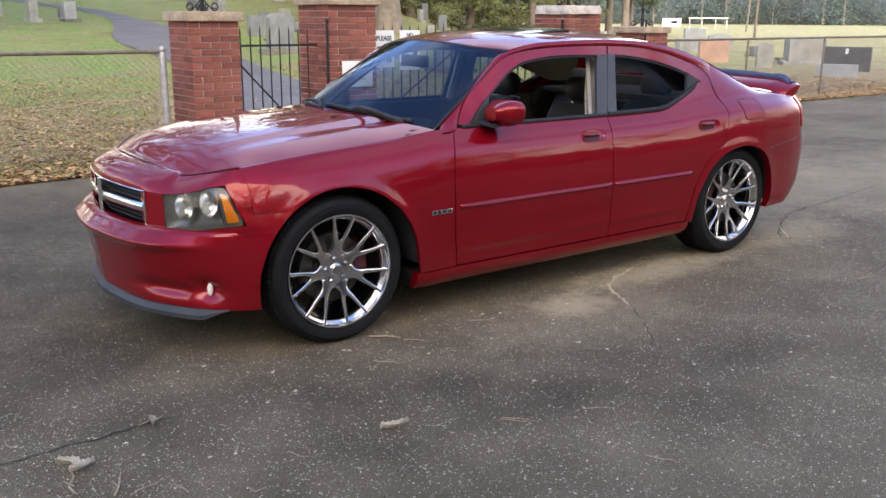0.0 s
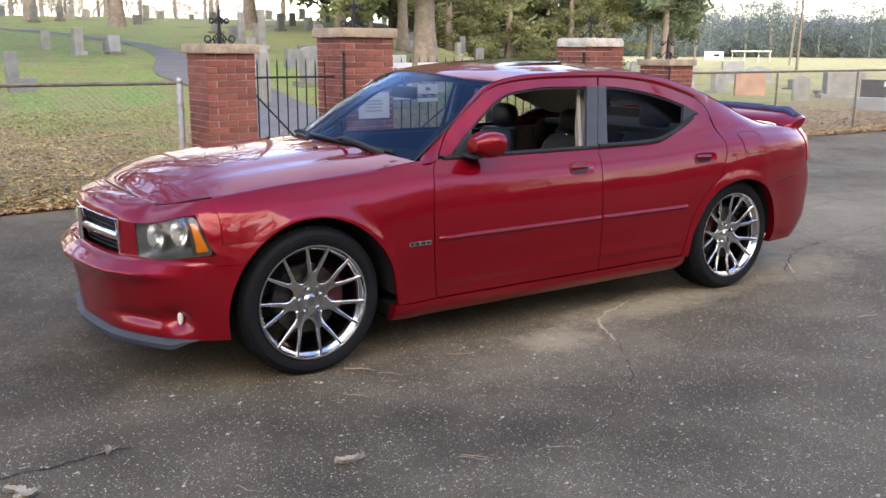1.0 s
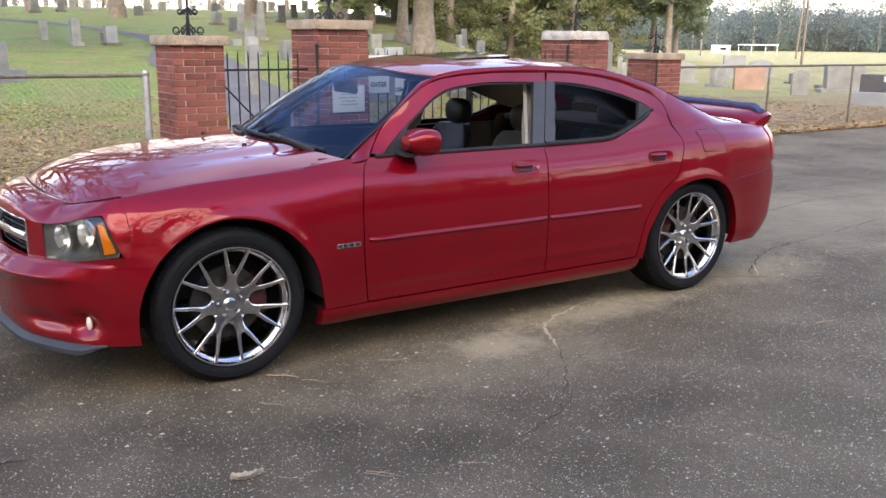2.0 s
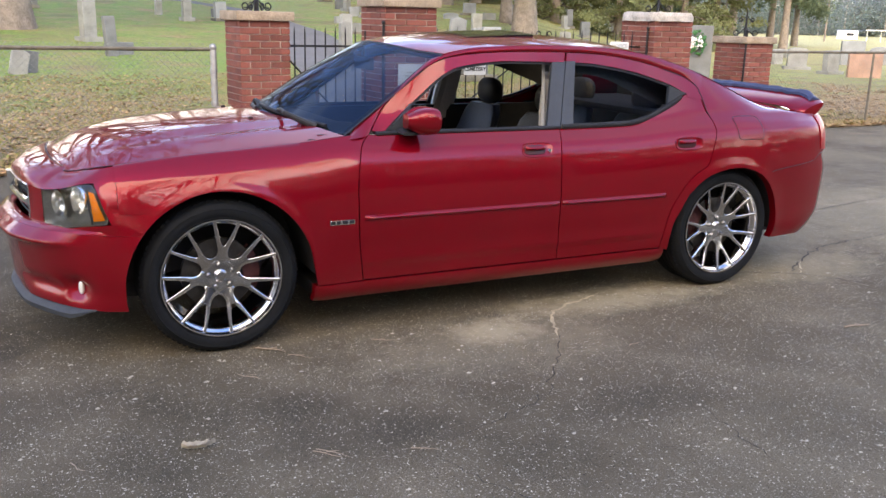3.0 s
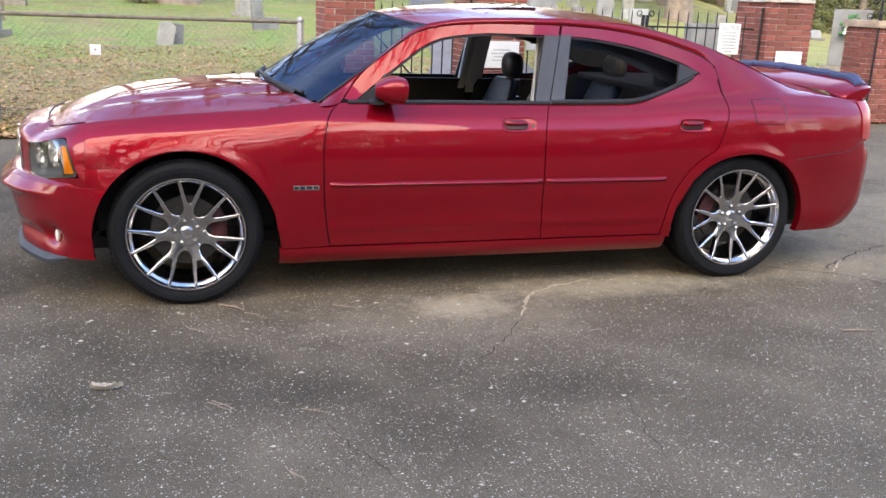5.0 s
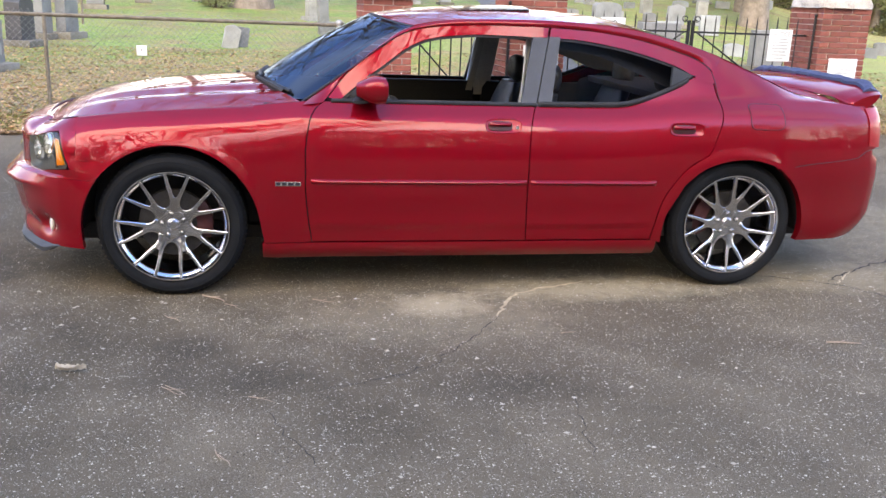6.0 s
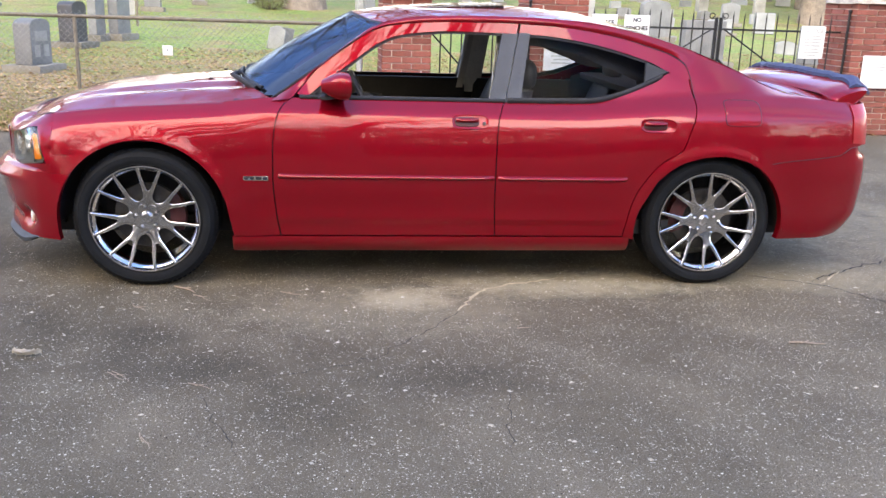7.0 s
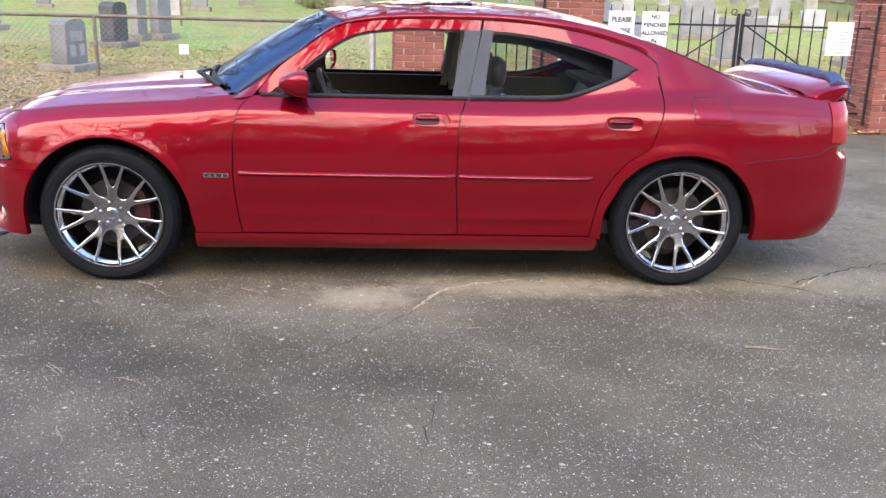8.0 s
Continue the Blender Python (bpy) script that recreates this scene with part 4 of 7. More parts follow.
def bare_tree(x, y, height, r, seed, label, levels=5, lean=.0, first=.32, stout=1.0, limbs=2, rise=.3):
    rnd = random.Random(seed)
    t = thing("bare_tree", label, "tree", (x, y, terrain(x, y) - .1), rnd.uniform(0, 360), "bare trees")
    verts, faces, tv, tf = [], [], [], []
    p, d = Vector((0, 0, 0)), Vector((lean, 0, 1)).normalized()
    n = 9
    trunk = [(p.copy(), r * 1.55)]
    for k in range(n):
        p = p + d * height * .72 / n
        d = (d + Vector((rnd.gauss(0, .05), rnd.gauss(0, .05), .05))).normalized()
        trunk.append((p.copy(), r * (1.05 - .8 * (k + 1) / n)))
    for (a, ra), (b, rb) in zip(trunk, trunk[1:]):
        branch(tv, tf, a, b, ra, rb, 10)

    def grow(p, d, length, r, level):
        if level == 0:
            return
        segs = 3
        q = p
        for s in range(segs):
            d = (d + Vector((rnd.gauss(0, .16), rnd.gauss(0, .16), rnd.gauss(.06, .10)))).normalized()
            e = q + d * length / segs
            branch(verts, faces, q, e, r * (1 - .25 * s), r * (1 - .25 * (s + 1)), 4 if level > 2 else 3)
            q = e
            if s > 0 or level < 4:
                dd = (d + Vector((rnd.gauss(0, .7), rnd.gauss(0, .7), rnd.gauss(.1, .45)))).normalized()
                grow(q, dd, length * rnd.uniform(.55, .8), r * .5, level - 1)
        grow(q, d, length * .7, r * .42, level - 1)
    for k in range(2, n + 1):
        a, ra = trunk[k]
        if k / n < first:
            continue
        for _ in range(limbs):
            ang = rnd.uniform(0, 6.28)
            grow(a, Vector((math.cos(ang), math.sin(ang), rnd.uniform(rise, rise + .6))).normalized(), height * rnd.uniform(.2, .32) * (1.15 - .5 * k / n), ra * .55 * stout, levels - 1)
    from_lists("trunk", tv, tf, BARK, t)
    # past y = 60 all branchwork takes the paler twig colour
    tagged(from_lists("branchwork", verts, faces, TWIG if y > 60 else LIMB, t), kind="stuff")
    return t


def evergreen(x, y, height, r, seed, mat, label, low=.15, spread_=.24, clumps=620, droop=-.2):
    rnd = random.Random(seed)
    t = thing("evergreen_tree", label, "tree", (x, y, terrain(x, y) - .1), 0, "evergreen trees")
    tv, tf, lv, lf, fv, ff = [], [], [], [], [], []
    pts = [(Vector((rnd.gauss(0, .12) * k / 8, rnd.gauss(0, .12) * k / 8, height * k / 8)), r * (1.25 if k == 0 else 1 - .9 * k / 8)) for k in range(9)]
    for (a, ra), (b, rb) in zip(pts, pts[1:]):
        branch(tv, tf, a, b, ra, rb, 9)
    per = 9
    for k in range(clumps // per):
        h = height * lerp(low, 1.0, rnd.random() ** 1.5)
        ang = rnd.uniform(0, 6.28)
        f = (h / height - low) / (1 - low)
        L = height * spread_ * (1.05 - .75 * f) * rnd.uniform(.5, 1.1)
        a = Vector((0, 0, h))
        d = Vector((math.cos(ang), math.sin(ang), droop + .35 * f + rnd.gauss(0, .12))).normalized()
        branch(lv, lf, a, a + d * L, r * .18, r * .03, 4)
        for j in range(per):
            c = a + d * L * rnd.uniform(.35, 1.05) + Vector((rnd.gauss(0, .18), rnd.gauss(0, .18), rnd.gauss(0, .16))) * L * .35
            for _ in range(19):
                q = c + Vector((rnd.gauss(0, 1), rnd.gauss(0, 1), rnd.gauss(0, .6))) * height * .020
                e = Vector((rnd.gauss(0, 1), rnd.gauss(0, 1), rnd.gauss(-.2, .7))).normalized() * height * rnd.uniform(.010, .022)
                s = e.cross(Vector((rnd.gauss(0, 1), rnd.gauss(0, 1), rnd.gauss(0, 1)))).normalized() * height * .0048
                i = len(fv)
                fv += [tuple(q - s), tuple(q + s), tuple(q + e + s * .4), tuple(q + e - s * .4)]
                ff.append((i, i + 1, i + 2, i + 3))
    from_lists("trunk", tv, tf, BARK, t)
    tagged(from_lists("branchwork", lv, lf, BARK, t), kind="stuff")
    from_lists("crown", fv, ff, mat, t, smooth=False)
    return t


bare_tree(-.55, 30.4, 24, .60, 3, "broad old leafless tree among the graves", 6, .03, .20, 1.8, 5, .05)
bare_tree(12.4, 53, 24, .36, 5, "tall pale-barked leafless tree on the hill", 5, 0, .40, 1.5)
bare_tree(19.7, 50, 22, .36, 6, "leafless tree on the hill", 5, .04, .4, 1.5)
bare_tree(-14.5, 31, 19, .62, 8, "leafless tree among the graves", 5, 0, .22)
bare_tree(-22, 28, 18, .5, 9, "leafless tree among the graves", 5, 0, .22)
bare_tree(8.5, 59, 22, .32, 17, "leafless tree on the hill", 5, 0, .36, 1.5)
bare_tree(-5.5, 49, 22, .36, 18, "leafless tree on the hill", 5, 0, .36, 1.5)
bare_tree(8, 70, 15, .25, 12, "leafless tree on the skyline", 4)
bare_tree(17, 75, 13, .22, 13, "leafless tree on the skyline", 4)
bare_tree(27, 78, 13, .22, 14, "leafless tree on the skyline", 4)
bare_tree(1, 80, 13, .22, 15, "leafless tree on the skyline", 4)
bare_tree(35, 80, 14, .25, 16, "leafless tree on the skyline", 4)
bare_tree(-9, -13, 17, .45, 21, "leafless tree across the asphalt", 5, 0, .22, 1.4)
bare_tree(-4.4, -14.5, 20, .5, 24, "tall leafless tree across the asphalt", 5, 0, .24, 1.5, 3)
bare_tree(1, -19, 18, .45, 22, "leafless tree across the asphalt", 5, 0, .22, 1.5)
bare_tree(19, -27, 15, .35, 23, "leafless tree across the asphalt", 5, 0, .22, 1.5)
for x, y, h, r, sd, lo, sp, mt in ((19.2, 28.6, 15, .50, 31, .27, .30, CEDAR), (26.5, 47, 21, .32, 32, .30, .22, CEDAR), (30, 43, 11, .3, 33, .05, .34, CEDAR), (34, 42, 10, .26, 34, .05, .36, CEDAR), (37.5, 40, 10, .26, 44, .06, .34, CEDAR), (41, 41, 11, .26, 45, .10, .30, CEDAR),
                                  (42, 47, 25, .3, 35, .14, .18, PINE), (49, 48, 26, .3, 36, .20, .16, PINE), (55, 50, 24, .28, 37, .22, .16, PINE), (44, 38, 17, .26, 38, .25, .17, PINE), (62, 54, 19, .28, 39, .2, .17, PINE), (38, 60, 18, .3, 40, .1, .22, CEDAR),
                                  (33, 55, 25, .3, 41, .1, .22, CEDAR), (22.5, 36, 13, .3, 42, .30, .24, CEDAR), (23.5, 45, 25, .34, 46, .12, .22, CEDAR), (28.5, 52, 28, .34, 47, .10, .22, PINE), (35.5, 49, 26, .3, 48, .10, .22, CEDAR), (46, 56, 19, .3, 49, .08, .22, PINE), (52, 60, 18, .3, 50, .06, .22, CEDAR)):
    evergreen(x, y, h, r, sd, mt, "tall evergreen tree behind the graves" if mt is CEDAR else "tall thin pine with a high crown", lo, sp, 620)


def shrub(x, y, w, h, seed, mat, label):
    """A low mound of many small leaves on short stems."""
    rnd = random.Random(seed)
    t = thing("shrub", label, "shrub", (x, y, terrain(x, y) - .05))
    lv, lf, fv, ff = [], [], [], []
    for k in range(26):
        a, q = rnd.uniform(0, 6.28), w * .5 * rnd.random() ** .6
        tip = Vector((q * math.cos(a), q * math.sin(a), h * rnd.uniform(.45, 1.0) * (1 - .5 * (q / (w * .5)) ** 2)))
        branch(lv, lf, Vector((tip.x * .2, tip.y * .2, 0)), tip, .018, .006, 4)
        for _ in range(70):
            c = tip * rnd.uniform(.5, 1.05) + Vector((rnd.gauss(0, .10), rnd.gauss(0, .10), rnd.gauss(0, .08)))
            e = Vector((rnd.gauss(0, 1), rnd.gauss(0, 1), rnd.gauss(.2, .8))).normalized() * .07
            n_ = e.cross(Vector((rnd.gauss(0, 1), rnd.gauss(0, 1), rnd.gauss(0, 1)))).normalized() * .025
            i = len(fv)
            fv += [tuple(c), tuple(c + e * .5 + n_), tuple(c + e), tuple(c + e * .5 - n_)]
            ff.append((i, i + 1, i + 2, i + 3))
    tagged(from_lists("stems", lv, lf, LIMB, t), kind="stuff")
    tagged(from_lists("leaves", fv, ff, mat, t, smooth=False), kind="stuff")


shrub(-1.75, 29.6, 1.6, .9, 61, CEDAR, "dark green shrub at the foot of an old tree")


def far_wood(name, spots, seed, label, mat, clumps=75, size=1.0, bare=False):
    """A distant belt of trees, its crowns made of many small clumps."""
    rnd = random.Random(seed)
    fv, ff, tv, tf = [], [], [], []
    for x, y, h in spots:
        z0 = terrain(x, y)
        branch(tv, tf, Vector((x, y, z0 - 1)), Vector((x + rnd.gauss(0, .3), y, z0 + h * .8)), h * .018, h * .006, 4)
        for k in range(clumps):
            f = rnd.random() ** 1.1
            w = h * .5 * math.sin(math.pi * min(1, .12 + f * .85)) ** .6
            c = Vector((x + rnd.gauss(0, .5) * w, y + rnd.gauss(0, .5) * w, z0 + h * (.04 + .96 * f)))
            for _ in range(7):
                q = c + Vector((rnd.gauss(0, 1), rnd.gauss(0, 1), rnd.gauss(0, .8))) * h * .045
                e = Vector((rnd.gauss(0, 1), rnd.gauss(0, 1), rnd.gauss(1.5 if bare else 0, 1))).normalized() * h * (.12 if bare else .045 * size)
                s = e.cross(Vector((rnd.gauss(0, 1), rnd.gauss(0, 1), rnd.gauss(0, 1)))).normalized() * h * (.0022 if bare else .026 * size)
                i = len(fv)
                fv += [tuple(q - s), tuple(q + s), tuple(q + e)]
                ff.append((i, i + 1, i + 2))
    t = thing(name, label, "woods", kind="stuff")
    from_lists("trunks", tv, tf, TWIG, t)
    from_lists("crowns", fv, ff, mat, t, smooth=False)


rnd = random.Random(5)
belt = lambda r, a0, a1, n, dr, h0, h1: [((r + rnd.uniform(-dr, dr)) * math.sin(radians(a)), (r + rnd.uniform(-dr, dr)) * math.cos(radians(a)), rnd.uniform(h0, h1)) for a in steps(a0, a1, n)]
# the haze over these two belts is in their twig and leaf colours
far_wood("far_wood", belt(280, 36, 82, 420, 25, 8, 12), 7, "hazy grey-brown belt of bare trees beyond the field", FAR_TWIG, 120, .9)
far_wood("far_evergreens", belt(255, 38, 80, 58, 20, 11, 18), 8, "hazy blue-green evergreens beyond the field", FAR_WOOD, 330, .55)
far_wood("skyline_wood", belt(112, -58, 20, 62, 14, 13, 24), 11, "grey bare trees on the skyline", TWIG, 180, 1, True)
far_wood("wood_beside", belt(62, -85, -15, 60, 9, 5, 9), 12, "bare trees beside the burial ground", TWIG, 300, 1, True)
far_wood("wood_behind", belt(80, 88, 260, 140, 8, 5, 9), 9, "belt of trees across the road", PINE, 150, 1.7)
far_wood("bare_wood_behind", belt(54, 92, 150, 24, 8, 10, 18), 10, "thin belt of bare trees across the road", TWIG, 220, 1, True)
far_wood("tall_wood_behind", belt(54, 150, 262, 50, 8, 15, 23), 13, "tall belt of bare trees across the road", TWIG, 340, 1, True)

# field things: hut, goal frame, poles
hut = thing("white_trailer", "small white trailer standing across the field", "trailer", (118, 96, 0), -50)
bm = bmesh.new()
box(bm, -1.5, 1.5, -.9, .9, .2, 1.5, .05)
part("wall", bm, WHITE_PAINT, hut)
bm = bmesh.new()
grid(bm, lambda u, v: (u * 1.55, v * .95, 1.5 + .12 * (1 - abs(v))), (-1, 1), (-1, 0, 1))
part("roof", bm, GALV, hut)
bm = bmesh.new()
box(bm, -.1, .9, -.93, -.88, .75, 1.15)
part("window", bm, BLACK, hut)
goal = thing("shelter_frame", "pale open frame shelter across the field", "shelter", (112, 84, 0), -52)
for px in (-2.7, -.9, 1.1, 2.7):
    bm = bmesh.new()
    tube(bm, [(px, 0, 0), (px, 0, 1.6)], .06, 6)
    part("post", bm, WHITE_PAINT, goal)
bm = bmesh.new()
box(bm, -2.9, 2.9, -.8, .8, 1.55, 1.7)
part("roof", bm, WHITE_PAINT, goal)
house = thing("white_house", "white building beyond the cemetery trees", "house", (39, 58, 1.2), -30)
bm = bmesh.new()
box(bm, -3, 3, -2, 2, 0, 2.3, .05)
part("wall", bm, WHITE_PAINT, house)
bm = bmesh.new()
grid(bm, lambda u, v: (u * 3.2, v * 2.3, 2.3 + .8 * (1 - abs(v))), (-1, 1), (-1, 0, 1))
part("roof", bm, GALV, house)
for x, y, h, r, lean in ((57.4, 37.3, 13, .10, .03), (95, 80, 14, .13, .02), (62, 63, 13, .10, .05), (88, 60, 14, .11, .08)):
    p = thing("utility_pole", "plain wooden utility pole beside the field", "pole", (x, y, 0), 0, "utility poles")
    bm = bmesh.new()
    tube(bm, [(0, 0, -.5), (h * lean, 0, h)], [r, r * .7], 8)
    part("pole", bm, POLE, p)


# ---- grass and litter ----
rnd = random.Random(77)
verts, faces = [], []
for k in range(70000):
    y = 4.6 + 10 * rnd.random() ** 1.9
    x = rnd.uniform(-7, 13)
    if y < lot_edge(x) + .02 or (abs(x - lerp(3.2, 5.5, (y - 7) / 7)) < 1.4 and y > 7):
        continue
    z = terrain(x, y)
    a, h, w = rnd.uniform(0, 6.28), rnd.uniform(.02, .065), rnd.uniform(.003, .006)
    i = len(verts)
    dx, dy = math.cos(a) * w, math.sin(a) * w
    verts += [(x - dx, y - dy, z), (x + dx, y + dy, z), (x + rnd.gauss(0, .02), y + rnd.gauss(0, .02), z + h)]
    faces.append((i, i + 1, i + 2))
t = from_lists("grass_blades", verts, faces, GRASS, None, "short winter grass blades", smooth=False)
tagged(t, category="grass", kind="stuff")
verts, faces = [], []
for k in range(52000):
    x = rnd.uniform(-8, 20)
    y = lot_edge(x) - .10 + 11 * rnd.random() ** 2.2
    if x > 2 and rnd.random() < .45:
        continue
    z = max(terrain(x, y), 0) + rnd.uniform(.004, .03)
    a, s = rnd.uniform(0, 6.28), rnd.uniform(.018, .055)
    i = len(verts)
    c, d = math.cos(a), math.sin(a)
    for u, v, q in ((-1, 0, 0), (0, -.55, .35), (1, 0, .1), (0, .55, .3)):
        verts.append((x + s * (u * c - v * d), y + s * (u * d + v * c), z + s * q * rnd.uniform(.2, 1.4)))
    faces += [(i, i + 1, i + 2), (i, i + 2, i + 3)]
t = from_lists("leaf_litter", verts, faces, LEAF, None, "brown dead leaves strewn along the fence", smooth=False)
tagged(t, category="leaves", kind="stuff")

# debris on the asphalt
def curled_leaf(x, y, L, W, rz, seed):
    q = random.Random(seed)
    t = thing("curled_leaf", "pale curled dead leaf on the asphalt", "leaf", (x, y, .004), rz)
    bm = bmesh.new()
    rows = grid(bm, lambda u, v: (L * u, .3 * L * u * u + W * v * (math.sin(math.pi * lerp(.05, .97, ((u + 1) / 2) ** .7)) ** .8 + .45 * noise.noise((u * 5, v, seed + .5))), .005 + .020 * abs(v) ** 1.5 + .016 * abs(noise.noise((u * 3, v * 2, seed)))), steps(-1, 1, 22), steps(-1, 1, 7))
    part("blade", bm, PALE_LEAF, t)


curled_leaf(-.31, -1.84, .062, .015, -5, 6)
curled_leaf(-1.42, -1.42, .06, .018, 120, 2)
curled_leaf(-1.39, -1.47, .05, .02, 20, 3)
curled_leaf(-1.07, -1.25, .035, .012, 80, 4)
for k, (x, y, L, rz) in enumerate(((.13, -2.06, .14, -50), (.33, -2.6, .10, -70), (.46, -2.17, .12, -35), (-1.39, -1.01, .09, 70), (-1.45, -1.55, .16, 80), (-1.07, -1.22, .12, 15), (-.96, -1.95, .06, -60), (-1.32, -1.65, .16, 60), (-1.57, -1.1, .09, 90), (-1.16, -1.78, .12, 100), (3.21, -1.79, .17, -10), (-.73, -1.81, .09, -70), (.03, -1.23, .13, -45), (.30, -1.08, .12, -45), (.35, -2.63, .10, -60), (.11, -2.06, .12, -48), (-1.25, -1.72, .14, 20), (.2, -.95, .16, -40), (.75, -1.02, .12, -30), (1.9, -1.55, .08, 10))):
    q = random.Random(100 + k)
    t = thing("twig", "thin dry twig lying on the asphalt", "twig", (x, y, .004), rz, "twigs")
    bm = bmesh.new()
    w = .0045 if L > .15 else .0020
    tube(bm, [(-L / 2, 0, w), (-L / 6, q.gauss(0, .008), w * 1.3), (L / 5, q.gauss(0, .008), w * 1.6), (L / 2, q.gauss(0, .012), w)], [w, w * .9, w * .75, w * .4], 5)
    if L > .11:
        tube(bm, [(-L / 6, 0, w), (L / 10, .03, w * 1.6)], [w * .7, w * .3], 5)
    part("stick", bm, STICK, t)
rnd = random.Random(9)
verts, faces = [], []
for k in range(7500):
    x, y = rnd.uniform(-2.5, 6), rnd.uniform(-4.2, -.6)
    s = rnd.uniform(.0016, .0042) * (2.2 if rnd.random() < .04 else 1)
    a = rnd.uniform(0, 6.28)
    i = len(verts)
    for j in range(4):
        th = a + j * 1.57 + rnd.uniform(-.3, .3)
        verts.append((x + s * math.cos(th) * rnd.uniform(.7, 2.2), y + s * math.sin(th), .001))
    verts.append((x, y, .001 + s * .8))
    faces += [(i + j, i + (j + 1) % 4, i + 4) for j in range(4)]
t = from_lists("loose_grit", verts, faces, PALE_LEAF, None, "pale grit and seed husks on the asphalt", smooth=False)
tagged(t, category="grit", kind="stuff")

# ---- the car: nose towards -x, front hub at x = 0, rear hub at x = 3.048 ----
WB, HUB_Z, HUB_Y = 3.048, 0.364, 0.838
ARCH_F, ARCH_R = (0.003, 0.347, 0.436), (3.045, 0.327, 0.426)
lift = spl([(-.62, -.15), (-.45, -.105), (-.29, -.083), (-.15, -.068), (.14, -.048), (.43, -.026), (.7, 0), (1.9, .005), (2.3, .012), (2.6, .032), (2.88, .055), (3.2, .066), (3.5, .060), (3.8, .04), (4.1, .02)])
side_profile = spl([(.12, .80), (.2, .868), (.28, .893), (.45, .908), (.6, .915), (.75, .907), (.85, .893), (.90, .878), (.94, .852), (.97, .818), (1.0, .785)])
wing_profile = spl([(.12, .80), (.2, .868), (.28, .893), (.45, .908), (.6, .914), (.72, .909), (.80, .900), (.86, .886), (.91, .865), (.95, .834), (.98, .802), (1.0, .776)])
nose_plan = spl([(0, -.85), (.14, -.838), (.46, -.79), (.6, -.735), (.78, -.64), (.91, -.54), (.965, -.46), (.99, -.36), (1.0, -.2)])
tail_plan = spl([(0, 4.12), (.35, 4.10), (.65, 4.06), (.83, 3.98), (.915, 3.85), (.965, 3.64), (1.0, 3.3)])
_f = np.linspace(0, 1, 400)
_nx, _tx = np.array([nose_plan(f) for f in _f]), np.array([tail_plan(f) for f in _f])
edge_z = spl([(.66, .99), (.77, 1.06), (.95, 1.2), (1.13, 1.335), (1.25, 1.395), (1.5, 1.43), (1.9, 1.44), (2.3, 1.425), (2.6, 1.38), (2.9, 1.30), (3.2, 1.19), (3.46, 1.085), (3.8, 1.03)])
edge_y = spl([(.66, .735), (1.25, .64), (1.9, .675), (2.3, .67), (2.8, .655), (3.2, .655), (3.46, .69), (3.8, .70)])
crown_z = spl([(1.08, 1.435), (1.25, 1.462), (1.5, 1.487), (1.9, 1.495), (2.3, 1.475), (2.6, 1.42), (2.9, 1.33), (3.2, 1.22), (3.4, 1.13), (3.46, 1.11), (3.85, 1.075)])


def taper(x):
    if x < -.2:
        return float(np.interp(x, _nx, _f))
    if x > 3.3:
        return float(np.interp(x, _tx[::-1], _f[::-1]))
    return 1.0


def wide(x, z):
    """Half width of the body before the corners round in."""
    k = ss(.30, .70, x)
    w = lerp(wing_profile(z - lift(x)), side_profile(z - lift(x)), k)
    for ax, az, ar in (ARCH_F, ARCH_R):
        r = math.hypot(x - ax, z - az)
        w += 0.009 * math.exp(-((r - ar - .006) / .034) ** 2) * ss(.2, .4, z)
    w += 0.024 * math.exp(-((x - 3.15) / .55) ** 2) * ss(.45, .8, z) * (1 - ss(.95, 1.12, z))
    w -= (0.011 * (1 - ss(.352, .372, z)) + .006 * math.exp(-((z - .43) / .07) ** 2)) * ss(.5, .72, x) * (1 - ss(2.45, 2.62, x))
    return w


def side_y(x, z):
    zb = 1.0 + lift(x)
    if z <= zb or x < .62:
        return wide(x, min(z, zb)) * taper(x)
    ye, ze = edge_y(x), max(edge_z(x), zb + .02)
    yb = side_profile(1.0) * taper(x)
    t = (z - zb) / (ze - zb)
    return yb + (ye - yb) * t - .0 * t


front_push = spl([(.2, -.02), (.3, -.032), (.42, -.046), (.52, -.056), (.60, -.040), (.66, 0)])
front_ledge = spl([(.42, 0), (.50, -.010), (.535, -.030), (.550, -.050), (.558, -.050), (.575, -.038), (.62, -.008), (.66, 0)])
rear_push = spl([(.25, -.13), (.33, -.05), (.42, 0), (.6, .01), (.72, 0), (.77, -.06), (.9, -.08), (1.02, -.07)])


def nose(f, z, push=1.0):
    x = nose_plan(f) + (front_push(z) * (1 - f ** 4) + front_ledge(z) * (1 - ss(.62, .93, f))) * push
    y = f * wide(max(x, -.5), z)
    return x, y


def tail(f, z):
    x = tail_plan(f) + rear_push(z) * (1 - .5 * f ** 6)
    return x, f * wide(min(x, 3.8), z)


car = thing("sedan_car", "glossy metallic red four-door sedan with chrome wheels parked on asphalt", "car")


def inward(depth):
    return lambda co: (0, -math.copysign(depth, co.y), 0)


def sheet(name, fn, us, vs, mat, parent, sgn, depth=0.018, label=""):
    """fn(u, v) gives x, y >= 0, z; the sheet is laid on one side of the car."""
    bm = bmesh.new()
    rows = grid(bm, lambda u, v: (lambda p: (p[0], sgn * p[1], p[2]))(fn(u, v)), us, vs)
    if depth:
        rim(bm, rows, inward(depth))
    return part(name, bm, mat, parent, label)


def arch_top(x, arch):
    ax, az, ar = arch
    d = ar * ar - (x - ax) ** 2
    return az + math.sqrt(d) if d > 0 else -9


